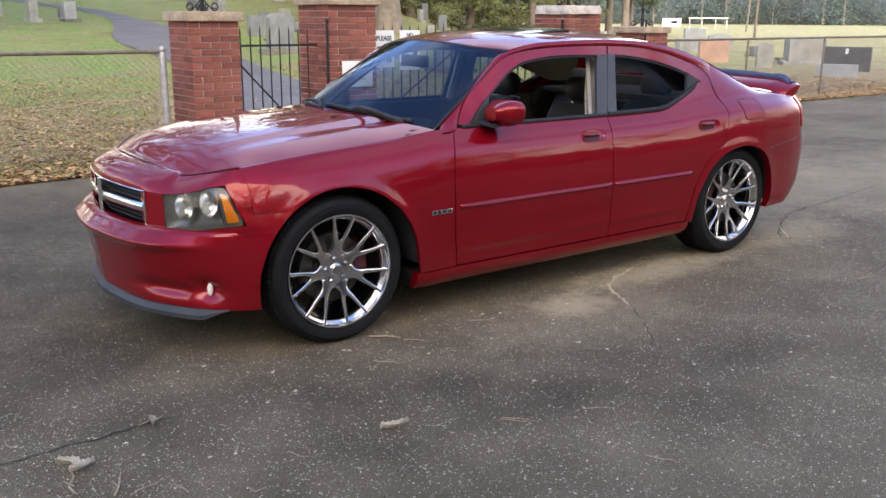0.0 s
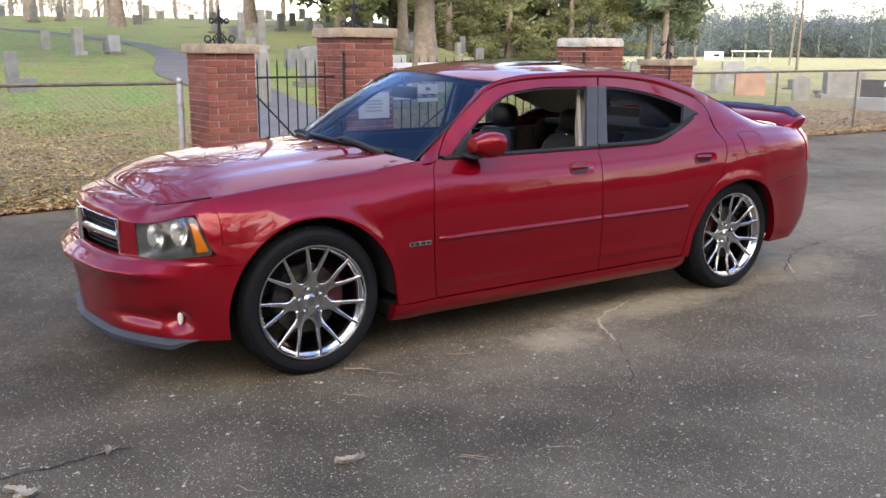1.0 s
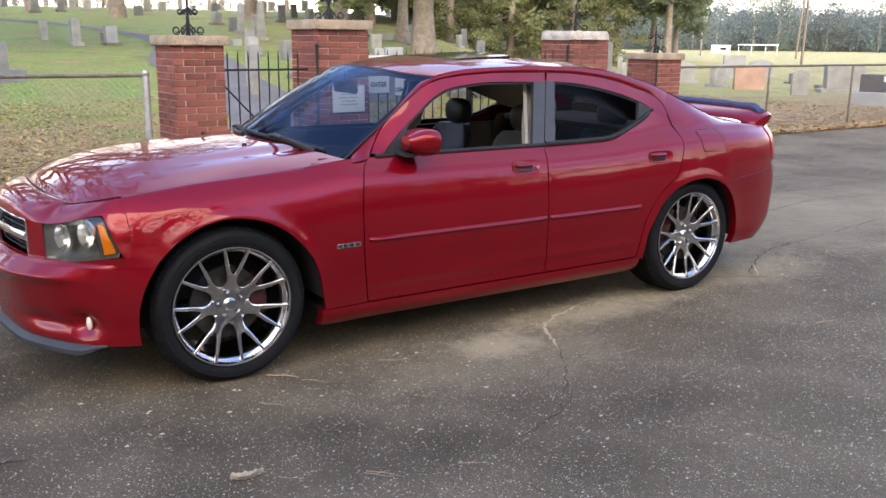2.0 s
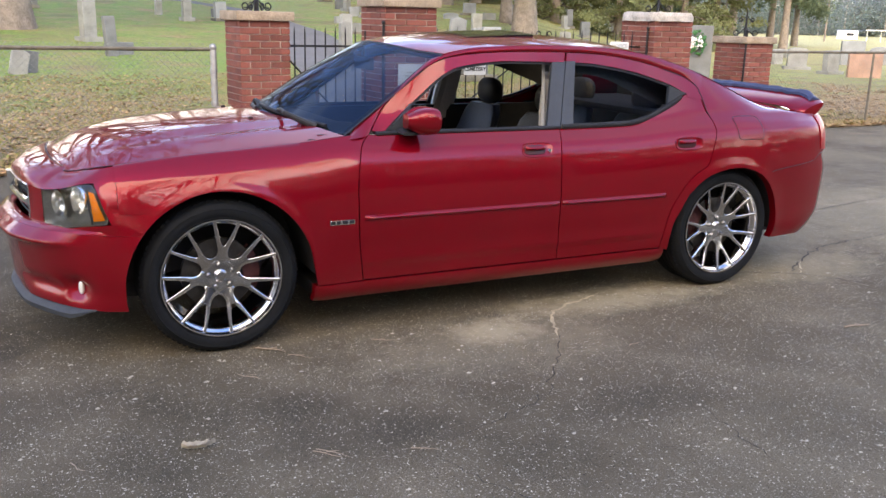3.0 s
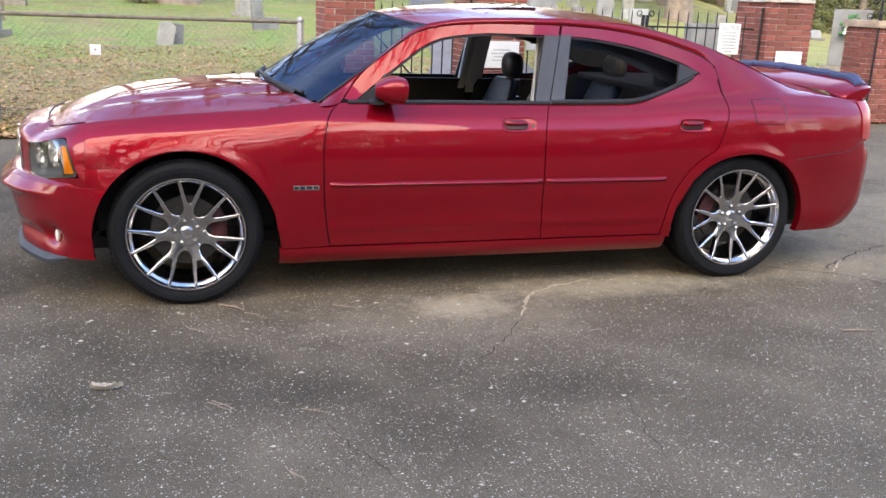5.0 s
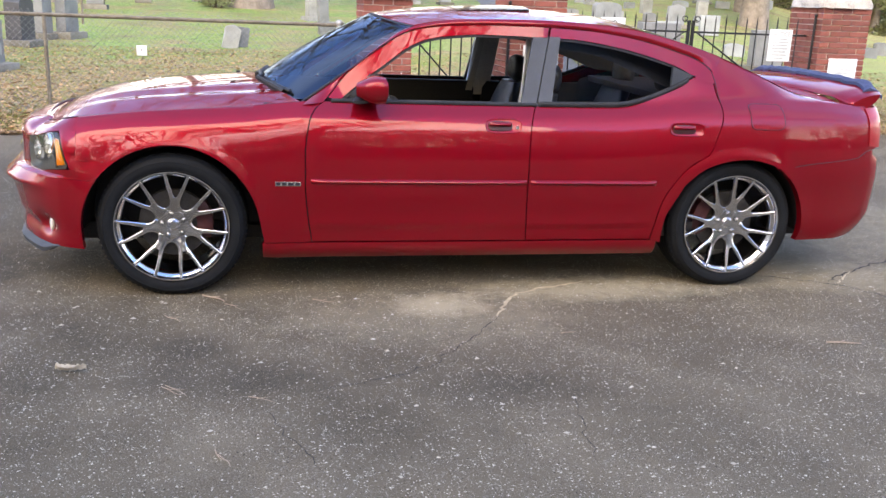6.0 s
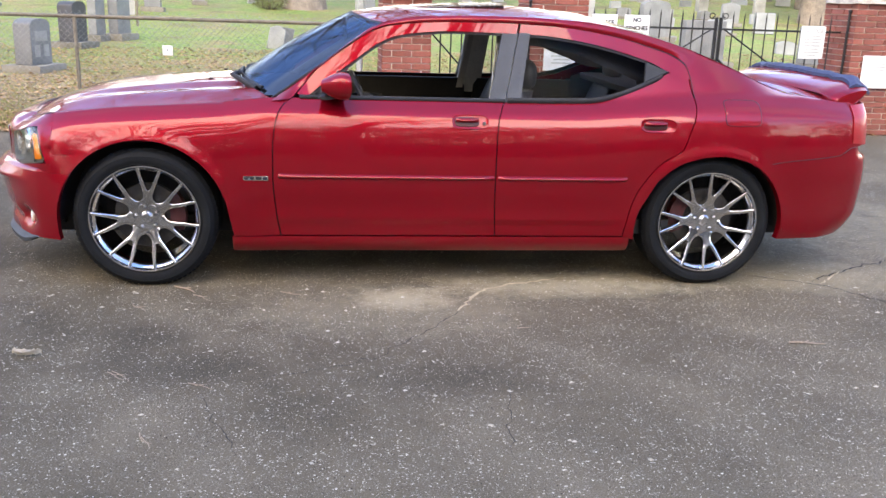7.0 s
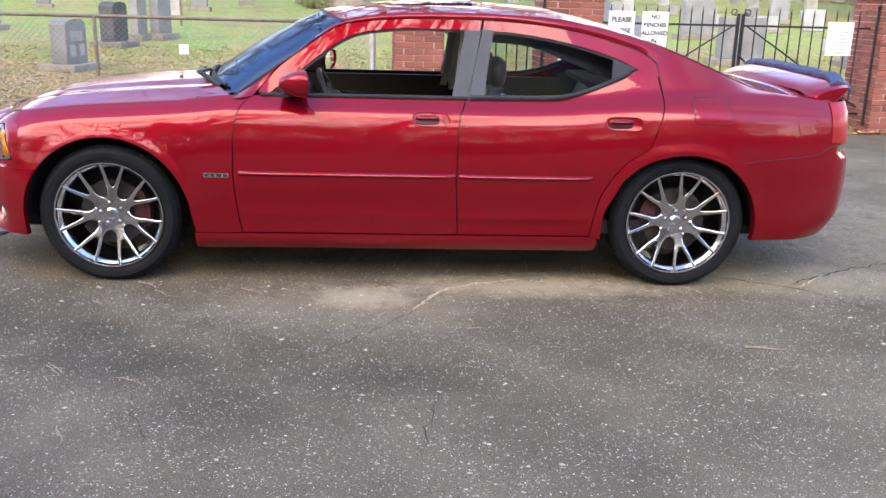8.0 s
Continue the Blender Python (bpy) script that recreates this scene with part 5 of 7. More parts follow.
def arch_stations(arch, a0, a1, n):
    return [arch[0] - arch[2] * math.cos(radians(a)) for a in steps(a0, a1, n)]


GAP = 0.003
door_front = spl([(.25, .705), (.43, .677), (.59, .665), (.74, .665), (.85, .675), (.93, .694), (.97, .72), (1.01, .772), (1.06, .80)])
door_mid = spl([(.25, 1.848), (.57, 1.832), (.78, 1.834), (.91, 1.843), (.966, 1.863), (1.02, 1.889), (1.09, 1.903), (1.37, 1.958), (1.42, 1.968)])
door_rear = spl([(.25, 2.555), (.35, 2.57), (.497, 2.60), (.64, 2.679), (.717, 2.751), (.77, 2.842), (.854, 2.875), (.968, 2.911), (1.04, 2.922), (1.11, 2.91), (1.2, 2.90), (1.30, 2.95)])
SILL = .285


def strip(sgn, name, xs, xl, xr, zb, zt, nv, mat=PAINT, label="", parent=None, depth=.018):
    """A body panel over the stations xs, its ends bent to the cuts xl(z) and xr(z)."""
    x0, x1 = xs[0], xs[-1]

    def fn(u, v):
        k = (u - x0) / (x1 - x0)
        x = u
        for _ in range(3):
            z = lerp(zb(x), zt(x), v)
            x = u + (xl(z) + GAP - x0) * (1 - k) ** 3 + (xr(z) - GAP - x1) * k ** 3
        z = lerp(zb(x), zt(x), v)
        return x, side_y(x, z), z
    return sheet(name, fn, xs, steps(0, 1, nv), mat, parent or car, sgn, depth, label)


def fender_low(x):
    return max(arch_top(x, ARCH_F), SILL) if x > ARCH_F[0] else max(arch_top(x, ARCH_F), .70)


belt_rear = spl([(1.8, 1.0), (2.34, 1.008), (2.47, 1.03), (2.6, 1.075), (2.72, 1.125), (2.80, 1.165), (2.92, 1.145)])
seam_rear = spl([(3.3, .70), (3.46, .722), (3.6, .734), (3.78, .752), (3.86, .79), (4.0, .80)])


def quarter_low(x):
    a = arch_top(x, ARCH_R)
    return max(a, seam_rear(x)) if x > 3.2 else a


for sgn in (-1, 1):
    strip(sgn, "fender", arch_stations(ARCH_F, 4, 176, 44)[2:] + [.46, .50, .55, .60, .65, .70], lambda z: -.4415, door_front,
          fender_low, lambda x: 1.0 + lift(x), 26)
    strip(sgn, "front_door", steps(.70, 1.84, 40), door_front, door_mid, lambda x: SILL + .003, lambda x: 1.0, 40)
    strip(sgn, "rear_door", steps(1.84, 2.90, 40), door_mid, door_rear, lambda x: SILL + .003, belt_rear, 44)
    strip(sgn, "quarter_panel", steps(2.90, 3.25, 16) + steps(3.27, 3.97, 30), door_rear, lambda z: 3.935 - .05 * ss(.8, 1.02, z),
          quarter_low, lambda x: max(edge_z(x), 1.0), 34)
    # strip of the quarter panel between the rear door and the wheel arch

    def arch_strip(u, v):
        a = radians(lerp(-8, 113, u))
        ax, az, ar = ARCH_R
        p0 = (ax - ar * math.cos(a), az + ar * math.sin(a))
        z1 = lerp(.285, .775, u ** 0.9)
        p1 = (door_rear(z1) + GAP, z1)
        if u > .82:
            k = (u - .82) / .18
            p1 = (lerp(p1[0], 2.905, k), lerp(p1[1], .80, k))
        x, z = lerp(p0[0], p1[0], v), lerp(p0[1], p1[1], v)
        return x, side_y(x, z), z
    sheet("arch_panel", arch_strip, steps(0, 1, 30), steps(0, 1, 5), PAINT, car, sgn)
    # sill under the doors
    sill = lambda u, v: (u, side_y(u, SILL) + .004 - .050 * (1 - v) ** 2.5 - .02 * (ss(.52, .447, u) + ss(2.53, 2.605, u)), lerp(.190, SILL - .005, v))
    sheet("sill", sill, steps(.447, 2.605, 40), (0, .15, .3, .5, .7, .9, .97, 1), PAINT, car, sgn, .05)
    # door frames round the windows
    fin = path2([(.835, 1.004), (.923, 1.074), (1.07, 1.183), (1.217, 1.286), (1.306, 1.323), (1.426, 1.343), (1.606, 1.356), (1.86, 1.353), (1.944, 1.352)])
    fout = path2([(.785, 1.02), (.894, 1.145), (1.011, 1.238), (1.158, 1.336), (1.28, 1.375), (1.426, 1.392), (1.606, 1.402), (1.86, 1.404), (1.954, 1.402)])

    def frame_front(u, v):
        a, b = fin(u), fout(u)
        x, z = lerp(a[0], b[0], v), lerp(a[1], b[1], v)
        return x, side_y(x, z) + .004, z
    sheet("front_door_frame", frame_front, steps(0, 1, 40), steps(0, 1, 5), PAINT, car, sgn, .03)
    rin = path2([(1.958, 1.352), (2.10, 1.346), (2.216, 1.333), (2.40, 1.302), (2.588, 1.254), (2.714, 1.212), (2.798, 1.164), (2.800, 1.152)])
    rout = path2([(1.968, 1.402), (2.12, 1.396), (2.26, 1.385), (2.46, 1.355), (2.66, 1.308), (2.82, 1.258), (2.898, 1.20), (2.9175, 1.135)])

    def frame_rear(u, v):
        a, b = rin(u), rout(u)
        x, z = lerp(a[0], b[0], v), lerp(a[1], b[1], v)
        return x, side_y(x, z) + .0025, z
    sheet("rear_door_frame", frame_rear, steps(0, 1, 36), steps(0, 1, 5), PAINT, car, sgn, .03)
    # seam round the back of the rear door
    bm = bmesh.new()
    tube(bm, [(x, sgn * (side_y(x, z) + .0030), z) for x, z in [rout(u) for u in steps(.55, .97, 12)] + [(2.921, 1.10), (2.924, 1.07), (2.922, 1.04)]], .0022, 5)
    part("door_seam", bm, BLACK, car)
    # windscreen pillar and roof rail
    rail_in = path2([(0.7572, 0.9965), (0.8902, 1.1455), (1.0072, 1.2395), (1.1542, 1.3375), (1.2802, 1.3775), (1.5022, 1.3985), (1.7222, 1.4055), (1.9562, 1.4045), (2.1222, 1.3985), (2.4622, 1.3575), (2.6622, 1.3105), (2.8272, 1.2605), (2.9072, 1.2015), (2.9322, 1.1665)])
    rail_out = path2([(.655, .984), (.80, 1.085), (.94, 1.193), (1.08, 1.299), (1.20, 1.374), (1.44, 1.424), (1.70, 1.436), (1.954, 1.439), (2.14, 1.434), (2.50, 1.397), (2.72, 1.350), (2.89, 1.303), (2.965, 1.28), (2.975, 1.275)])

    def rail(u, v):
        a, b = rail_in(u), rail_out(u)
        x, z = lerp(a[0], b[0], v), lerp(a[1], b[1], v)
        bulge = .010 * math.sin(math.pi * v)
        return x, side_y(x, min(z, edge_z(x))) + (bulge + .004) * (1 - ss(.80, .97, u)), z
    sheet("roof_rail", rail, steps(0, 1, 60), steps(0, 1, 7), PAINT, car, sgn, .03)
    # black window surrounds and pillar covers
    bm = bmesh.new()
    for pa, pb, n in ((fin, lambda u: (fin(u)[0] + .006, fin(u)[1] - .014), 30), (rin, lambda u: (rin(u)[0] - .003, rin(u)[1] - .014), 30)):
        rows = grid(bm, lambda u, v: (lambda x, z: (x, sgn * (side_y(x, z) - .006), z))(lerp(pa(u)[0], pb(u)[0], v), lerp(pa(u)[1], pb(u)[1], v)), steps(0, 1, n), (0, .5, 1))
        rim(bm, rows, inward(.02))
    part("window_seal", bm, BLACK, car)
    for xa, xb, nm in ((lambda z: lerp(1.800, 1.868, (z - 1.0) / .355), lambda z: door_mid(z) - .003, "pillar_cover"), (lambda z: door_mid(z) + .003, lambda z: lerp(1.967, 2.018, (z - 1.0) / .355), "pillar_cover")):
        sheet(nm, lambda u, v: (lambda z: (lerp(xa(z), xb(z), u), side_y(1.9, z) + .003, z))(lerp(1.0, 1.357, v)), (0, .5, 1), steps(0, 1, 8), GREY_PLASTIC, car, sgn, .02)
    # belt trim
    sheet("belt_trim", lambda u, v: (u, side_y(u, .995) - .004 + .008 * math.sin(math.pi * v), lerp(.992, 1.016, v)), steps(.80, 1.885, 20), steps(0, 1, 4), BLACK, car, sgn, .02)
    sheet("belt_trim", lambda u, v: (u, side_y(u, belt_rear(u) - .01) - .003 + .006 * math.sin(math.pi * v), belt_rear(u) + lerp(-.006, .022, v)), steps(1.895, 2.755, 26), steps(0, 1, 4), BLACK, car, sgn, .02)
    # triangle behind the rear glass and mirror triangle
    sheet("quarter_cover", lambda u, v: (lambda x: (x, side_y(x, 1.16) + .001, lerp(belt_rear(x) + .012, spl([(2.66, 1.222), (2.714, 1.202), (2.798, 1.172)])(x), v)))(lerp(2.66, 2.797, u)), steps(0, 1, 8), steps(0, 1, 4), GREY_PLASTIC, car, sgn, .02)
    sheet("mirror_cover", lambda u, v: (lambda x: (x, side_y(x, 1.05) - .002, lerp(1.01, fin(max(0, (x - .835) / .095 * .125))[1] - .008, v)))(lerp(.85, 1.0, u)), steps(0, 1, 6), steps(0, 1, 4), GREY_PLASTIC, car, sgn, .02)
    # rear side glass
    rglass = lambda u, v: (lambda x: (x, side_y(x, lerp(belt_rear(x), 1.34, v)) - .014, lerp(belt_rear(x) + .01, rin((x - 1.96) / .842)[1] - .012, v)))(lerp(1.985, 2.70, u))
    sheet("rear_side_glass", rglass, steps(0, 1, 16), steps(0, 1, 8), SIDE_GLASS, car, sgn, 0).visible_shadow = False
    # side moulding, one piece on each door
    for xa, xb in ((.694, 1.824), (1.846, 2.552)):
        sheet("side_moulding", lambda u, v: (lambda x: (x, side_y(x, .61) + .016 * math.sin(math.pi * min(1, max(0, lerp(.03, .97, v)))) * min(1, (xb - x) / .03 + .12, (x - xa) / .02 + .12), .61 + lerp(-.013, .013, v)))(lerp(xa, xb, u)), steps(0, 1, 40), steps(0, 1, 7), PAINT, car, sgn, 0)
    # door handles: bowl, grip and lock
    for hx, lock in ((1.69, True), (2.705, False)):
        hz = .902
        bm = bmesh.new()
        y0 = side_y(hx, hz)
        n = 28
        ring = lambda rx, rz, dy, ox=0: [bm.verts.new((hx + ox + rx * abs(math.cos(a)) ** .5 * math.copysign(1, math.cos(a)), sgn * (side_y(hx + ox + rx * math.cos(a), hz + rz * math.sin(a)) + dy), hz + rz * abs(math.sin(a)) ** .6 * math.copysign(1, math.sin(a)))) for a in (2 * math.pi * k / n for k in range(n))]
        rs = [ring(.098, .036, .0), ring(.095, .034, .005), ring(.089, .029, .002)]
        for a, b in zip(rs, rs[1:]):
            for k in range(n):
                bm.faces.new((a[k], a[(k + 1) % n], b[(k + 1) % n], b[k]))
        bm.faces.new(rs[-1])
        hd = part("door_handle", bm, PAINT, car)
        # flat plate in darkened red paints the shade inside the handle bowl
        bm = bmesh.new()
        rs = [ring(.064, .024, .004, -.018), ring(.060, .021, .006, -.018)]
        for k in range(n):
            bm.faces.new((rs[0][k], rs[0][(k + 1) % n], rs[1][(k + 1) % n], rs[1][k]))
        bm.faces.new(rs[1])
        part("handle_shade", bm, SHADED_RED, hd)
        bm = bmesh.new()
        grid(bm, lambda u, v: (hx - .018 + .060 * (2 * u - 1), sgn * (side_y(hx, hz) + .008 + .016 * math.sin(math.pi * lerp(.1, .9, v)) * (1 - (2 * u - 1) ** 6)), hz + lerp(.000, .021, v)), steps(0, 1, 14), steps(0, 1, 7))
        part("handle_grip", bm, PAINT, hd)
        if lock:
            bm = bmesh.new()
            lathe(bm, [(.0001, -.012), (.009, -.011), (.011, -.006), (.011, .004)], 16)
            for v in bm.verts:
                v.co = Vector((hx + .072 + v.co.x, sgn * (side_y(hx, hz) + .002 - v.co.y), hz - .006 + v.co.z))
            part("door_lock", bm, REFLECTOR, hd, "round chrome door lock")

# fuel flap on the driver's side: a rounded square plate with a dark gap round it
def flap_edge(r, n=48):
    out = []
    for k in range(n):
        c, q = math.cos(2 * math.pi * k / n), math.sin(2 * math.pi * k / n)
        m = (abs(c) ** 7 + abs(q) ** 7) ** (-1 / 7)
        out.append((3.172 + r * .098 * c * m, .975 + r * .064 * q * m))
    return out


bm = bmesh.new()
rs = [[bm.verts.new((x, -(side_y(x, z) + d), z)) for x, z in flap_edge(r)] for r, d in ((1.0, .0008), (.985, .0022), *((q, .0022) for q in (.9, .8, .7, .6, .5, .4, .3, .2, .1, .03)))]
for a, b in zip(rs, rs[1:]):
    for k in range(48):
        bm.faces.new((a[k], a[(k + 1) % 48], b[(k + 1) % 48], b[k]))
bm.faces.new(rs[-1])
flap = part("fuel_flap", bm, PAINT, car)
bm = bmesh.new()
ring_ = [(x, -(side_y(x, z) + .0006), z) for x, z in flap_edge(1.012)]
tube(bm, ring_ + ring_[:2], .0028, 5, False)
part("flap_gap", bm, SHADED_RED, flap)

# bonnet
bonnet_edge = spl([(-.632, .50), (-.60, .56), (-.5, .68), (-.42, .735), (-.2, .760), (.66, .772)])
bonnet_mid = spl([(-.64, .872), (-.55, .925), (-.4, .968), (-.25, .995), (0, 1.022), (.3, 1.045), (.66, 1.06)])


def bonnet(u, v):
    k = abs(u)
    x = lerp(-.632 - .045 * (1 - k * k), lerp(.40, .645, k ** 2), v)
    ys = bonnet_edge(x)
    y = u * ys
    z0 = .998 + lift(x)
    fall = .42 * (k / .78) ** 2.2 if k < .78 else .42 + .58 * ((k - .78) / .22) ** 1.12
    z = z0 + (bonnet_mid(x) - z0) * (1 - lerp(k ** 2.3, fall, ss(.02, .3, v)))
    dome = 1 - ss(.40, .56, abs(y) - .05 * (1 - v))
    z += .010 * dome * ss(0, .35, v) - .006 * math.exp(-((abs(y) - .50) / .05) ** 2) * ss(0, .3, v)
    return x, y, z


bm = bmesh.new()
rows = grid(bm, bonnet, steps(-.998, .998, 72), steps(0, 1, 44))
rim(bm, rows, lambda co: (0, 0, -.03))
part("bonnet", bm, PAINT, car)
# dark gap along the front of the bonnet
bm = bmesh.new()
tube(bm, [(lambda p: (p[0] - .003, p[1], p[2] + .0015))(bonnet(u, 0)) for u in steps(-.99, .99, 60)], .0042, 6)
part("bonnet_gap", bm, BLACK, car)
for s in (-1, 1):
    bm = bmesh.new()
    tube(bm, [(lambda p: (p[0], p[1] + s * .002, p[2] + .0005))(bonnet(s * .998, v)) for v in steps(0, 1, 40)], [.0034] * 6 + [.0022] * 34, 6)
    part("bonnet_gap", bm, SHADED_RED, car)
# washer jets
for s in (-1, 1):
    bm = bmesh.new()
    p = bonnet(s * .42, .86)
    box(bm, p[0] - .012, p[0] + .012, p[1] - .009, p[1] + .009, p[2] - .005, p[2] + .008, .004)
    part("washer_jet", bm, BLACK, car)

# nose cap between the lamps and the bonnet
cap_low = spl([(0, .787), (.45, .782), (.6, .775), (.75, .793), (.9, .825), (1, .835)])


def nose_cap(u, v):
    f = abs(u) * .972
    x0, y0 = nose(f, .72, 0)
    z0 = cap_low(f)
    if abs(u) < .62:
        x1, y1, z1 = -.637 - .045 * (1 - (abs(u) / .62) ** 2), abs(u) / .62 * .50, lerp(.872, .860, (abs(u) / .62) ** 2)
    else:
        k = (abs(u) - .62) / .38
        x1 = lerp(-.637, -.4405, k ** 1.15)
        y1 = bonnet_edge(x1) + .004 + .02 * k * k
        z1 = .998 + lift(x1)
    cx, cy, cz = x0 - .002 + .045 * ss(.35, .85, abs(u)), lerp(y0, y1, .15 + .25 * ss(.35, .85, abs(u))), lerp(z0, z1, .76 - .20 * ss(.35, .85, abs(u)))
    a, b, c = (1 - v) ** 2, 2 * v * (1 - v), v * v
    x, y, z = a * x0 + b * cx + c * x1, a * y0 + b * cy + c * y1, a * z0 + b * cz + c * z1
    # the outer end runs into the round of the fender
    k = ss(.70, 1.0, abs(u))
    ze = lerp(z0, z1, v)
    xe = lerp(x0, x1, v)
    y, z = lerp(y, side_y(xe, ze), k), lerp(z, ze, k)
    return lerp(x, xe, k), math.copysign(y, u), z


bm = bmesh.new()
rows = grid(bm, nose_cap, steps(-1, 1, 80), steps(0, 1, 14))
rim(bm, rows, lambda co: (.02, 0, -.002))
part("nose_cap", bm, PAINT, car)

# front bumper
F_ARCH = .978


def to_arch(f, x, y, z):
    """Draws the end of the bumper to the edge of the wheel arch."""
    k = ss(.93, F_ARCH, f)
    xa = ARCH_F[0] - math.sqrt(max(0, (ARCH_F[2] + .001) ** 2 - (z - ARCH_F[1]) ** 2))
    xn = lerp(x, xa, k)
    return xn, lerp(y, side_y(xa, z), k)


def bumper_low(u, v):
    f = math.sin(abs(u) * math.asin(F_ARCH))
    z = lerp(.255, .605, v)
    x, y = nose(f, z)
    x, y = to_arch(f, x, y, z)
    # fog lamp hollow
    d = math.exp(-((f - .81) / .07) ** 2 - ((z - .345) / .05) ** 2)
    d2 = math.exp(-((f - .62) / .22) ** 2 - ((z - .335) / .035) ** 2) * .6
    d = max(d, d2)
    x += .045 * d
    y -= .020 * d
    return x, math.copysign(y, u), z


bm = bmesh.new()
us = steps(-1, 1, 120)
rows = grid(bm, bumper_low, us, steps(0, .8, 26) + steps(.82, 1, 16))
rim(bm, rows, lambda co: (.06, 0, 0) if co.x < -.5 else (0, -math.copysign(.05, co.y), 0))
bumper = part("front_bumper", bm, PAINT, car)


def shelf(u, v):
    f = math.sin(abs(u) * math.asin(F_ARCH))
    x0, y0 = nose(f, .605)
    x1, y1 = nose(f, .66)
    (x0, y0), (x1, y1) = to_arch(f, x0, y0, .605), to_arch(f, x1, y1, .62)
    zt = lerp(.606, .622, v) + .006 * math.sin(math.pi * v)
    return lerp(x0, x1, v), math.copysign(lerp(y0, y1, v), u), zt


bm = bmesh.new()
grid(bm, shelf, us, steps(0, 1, 7))
part("bumper_shelf", bm, PAINT, bumper)
lamp_low = spl([(.5, .60), (.6, .600), (.75, .618), (.9, .645), (1, .66)])
LAMP_IN = .605


def lamp_out(v):
    return lerp(.958, .920, v)


for sgn in (-1, 1):
    sheet("grille_side", lambda u, v: (lambda f, z: (nose(f, .66)[0], nose(f, z, 0)[1], z))(lerp(.485, LAMP_IN, u), lerp(.618, cap_low(lerp(.485, LAMP_IN, u)) - .002, v)), steps(0, 1, 8), steps(0, 1, 8), PAINT, bumper, sgn, .05)
    sheet("lamp_sill", lambda u, v: (lambda f: (nose(f, .66)[0], nose(f, .62, 0)[1], lerp(.610, lamp_low(f) - .002, v)))(lerp(LAMP_IN, .970, u)), steps(0, 1, 24), steps(0, 1, 4), PAINT, bumper, sgn, .03)

    def corner(u, v):
        z = lerp(.607, .835, v)
        f0 = lamp_out(min(1, max(0, (z - .655) / .172))) + .002
        x0, y0 = nose(f0, .66)[0], nose(f0, z, 0)[1]
        x1 = -.4405 if z > .715 else to_arch(1, 0, 0, z)[0]
        x = lerp(x0, x1, u)
        return x, lerp(y0, side_y(x1, z), u ** .8), z
    sheet("bumper_corner", corner, steps(0, 1, 10), steps(0, 1, 16), PAINT, bumper, sgn, .02)

    # headlamp: bowl, clear lens, two reflectors, amber marker
    lamp = tagged(new("headlamp"), "clear twin-round headlamp with amber side marker")
    lamp.parent = car

    def face(u, v, back=0.0):
        u = .5 + (u - .5) * (1 - .05 * abs(2 * v - 1) ** 7)
        v = .5 + (v - .5) * (1 - .07 * abs(2 * u - 1) ** 9)
        f = lerp(LAMP_IN, lamp_out(v), u)
        zz = lerp(lamp_low(f), cap_low(f) - .003, v)
        x, y = nose(f, .66)[0], nose(f, zz, 0)[1]
        return x + back * (1 - .3 * u), y - back * .35 * u, zz
    sheet("lens", face, steps(0, 1, 20), steps(0, 1, 8), LENS_GLASS, lamp, sgn, 0)
    sheet("bowl", lambda u, v: face(u, v, .075 * math.sin(math.pi * min(1, max(0, u))) ** .35 * math.sin(math.pi * v) ** .35 + .004), steps(0, 1, 24), steps(0, 1, 12), LAMP_BODY, lamp, sgn, 0)
    for uu in (.31, .70):
        bm = bmesh.new()
        lathe(bm, [(.0001, .032), (.018, .030), (.033, .020), (.043, .0), (.0455, -.008), (.049, -.008), (.050, .01)], 32)
        c = face(uu, .64, .020)
        m = Matrix.Translation((c[0], sgn * c[1], c[2])) @ Matrix.Rotation(radians(-58 if sgn < 0 else -122), 4, "Z")
        bm.transform(m @ Matrix.Diagonal((1.0, 1, 1.28, 1)))
        part("reflector", bm, REFLECTOR, lamp, "round chrome reflector")
        bm = bmesh.new()
        bmesh.ops.create_uvsphere(bm, u_segments=12, v_segments=8, radius=.012)
        bmesh.ops.translate(bm, verts=bm.verts, vec=(c[0] - .004, sgn * c[1], c[2]))
        part("bulb", bm, FOG_WHITE, lamp)
    sheet("amber_marker", lambda u, v: face(lerp(.862 + .04 * v, .975 - .012 * v, u), lerp(.10, .84 - .04 * u, v), .006), steps(0, 1, 6), steps(0, 1, 8), AMBER, lamp, sgn, .01, "amber side marker lens")
    sheet("lamp_divider", lambda u, v: face(lerp(.825, .85, u), lerp(.03, .97, v), .012), steps(0, 1, 3), steps(0, 1, 8), GREY_PLASTIC, lamp, sgn, .02)

    # fog lamp
    bm = bmesh.new()
    lathe(bm, [(.0001, -.012), (.02, -.010), (.028, -.004), (.031, .006), (.030, .02)], 24)
    fx, fy = nose(.815, .345)
    bm.transform(Matrix.Translation((fx + .030, sgn * (fy - .012), .345)) @ Matrix.Rotation(radians(-48 if sgn < 0 else -132), 4, "Z") @ Matrix.Diagonal((.46, .42, 1.05, 1)))
    part("fog_lamp", bm, FOG_WHITE, car, "small oval fog lamp")

# grille: chrome frame, cross bars and slats
grille = tagged(new("grille"), "black slatted grille with a chrome cross")
grille.parent = car
G_F = .485


def grille_at(f, z, back=0.0):
    x, y = nose(abs(f), .66)
    return x + back, math.copysign(y, f), z


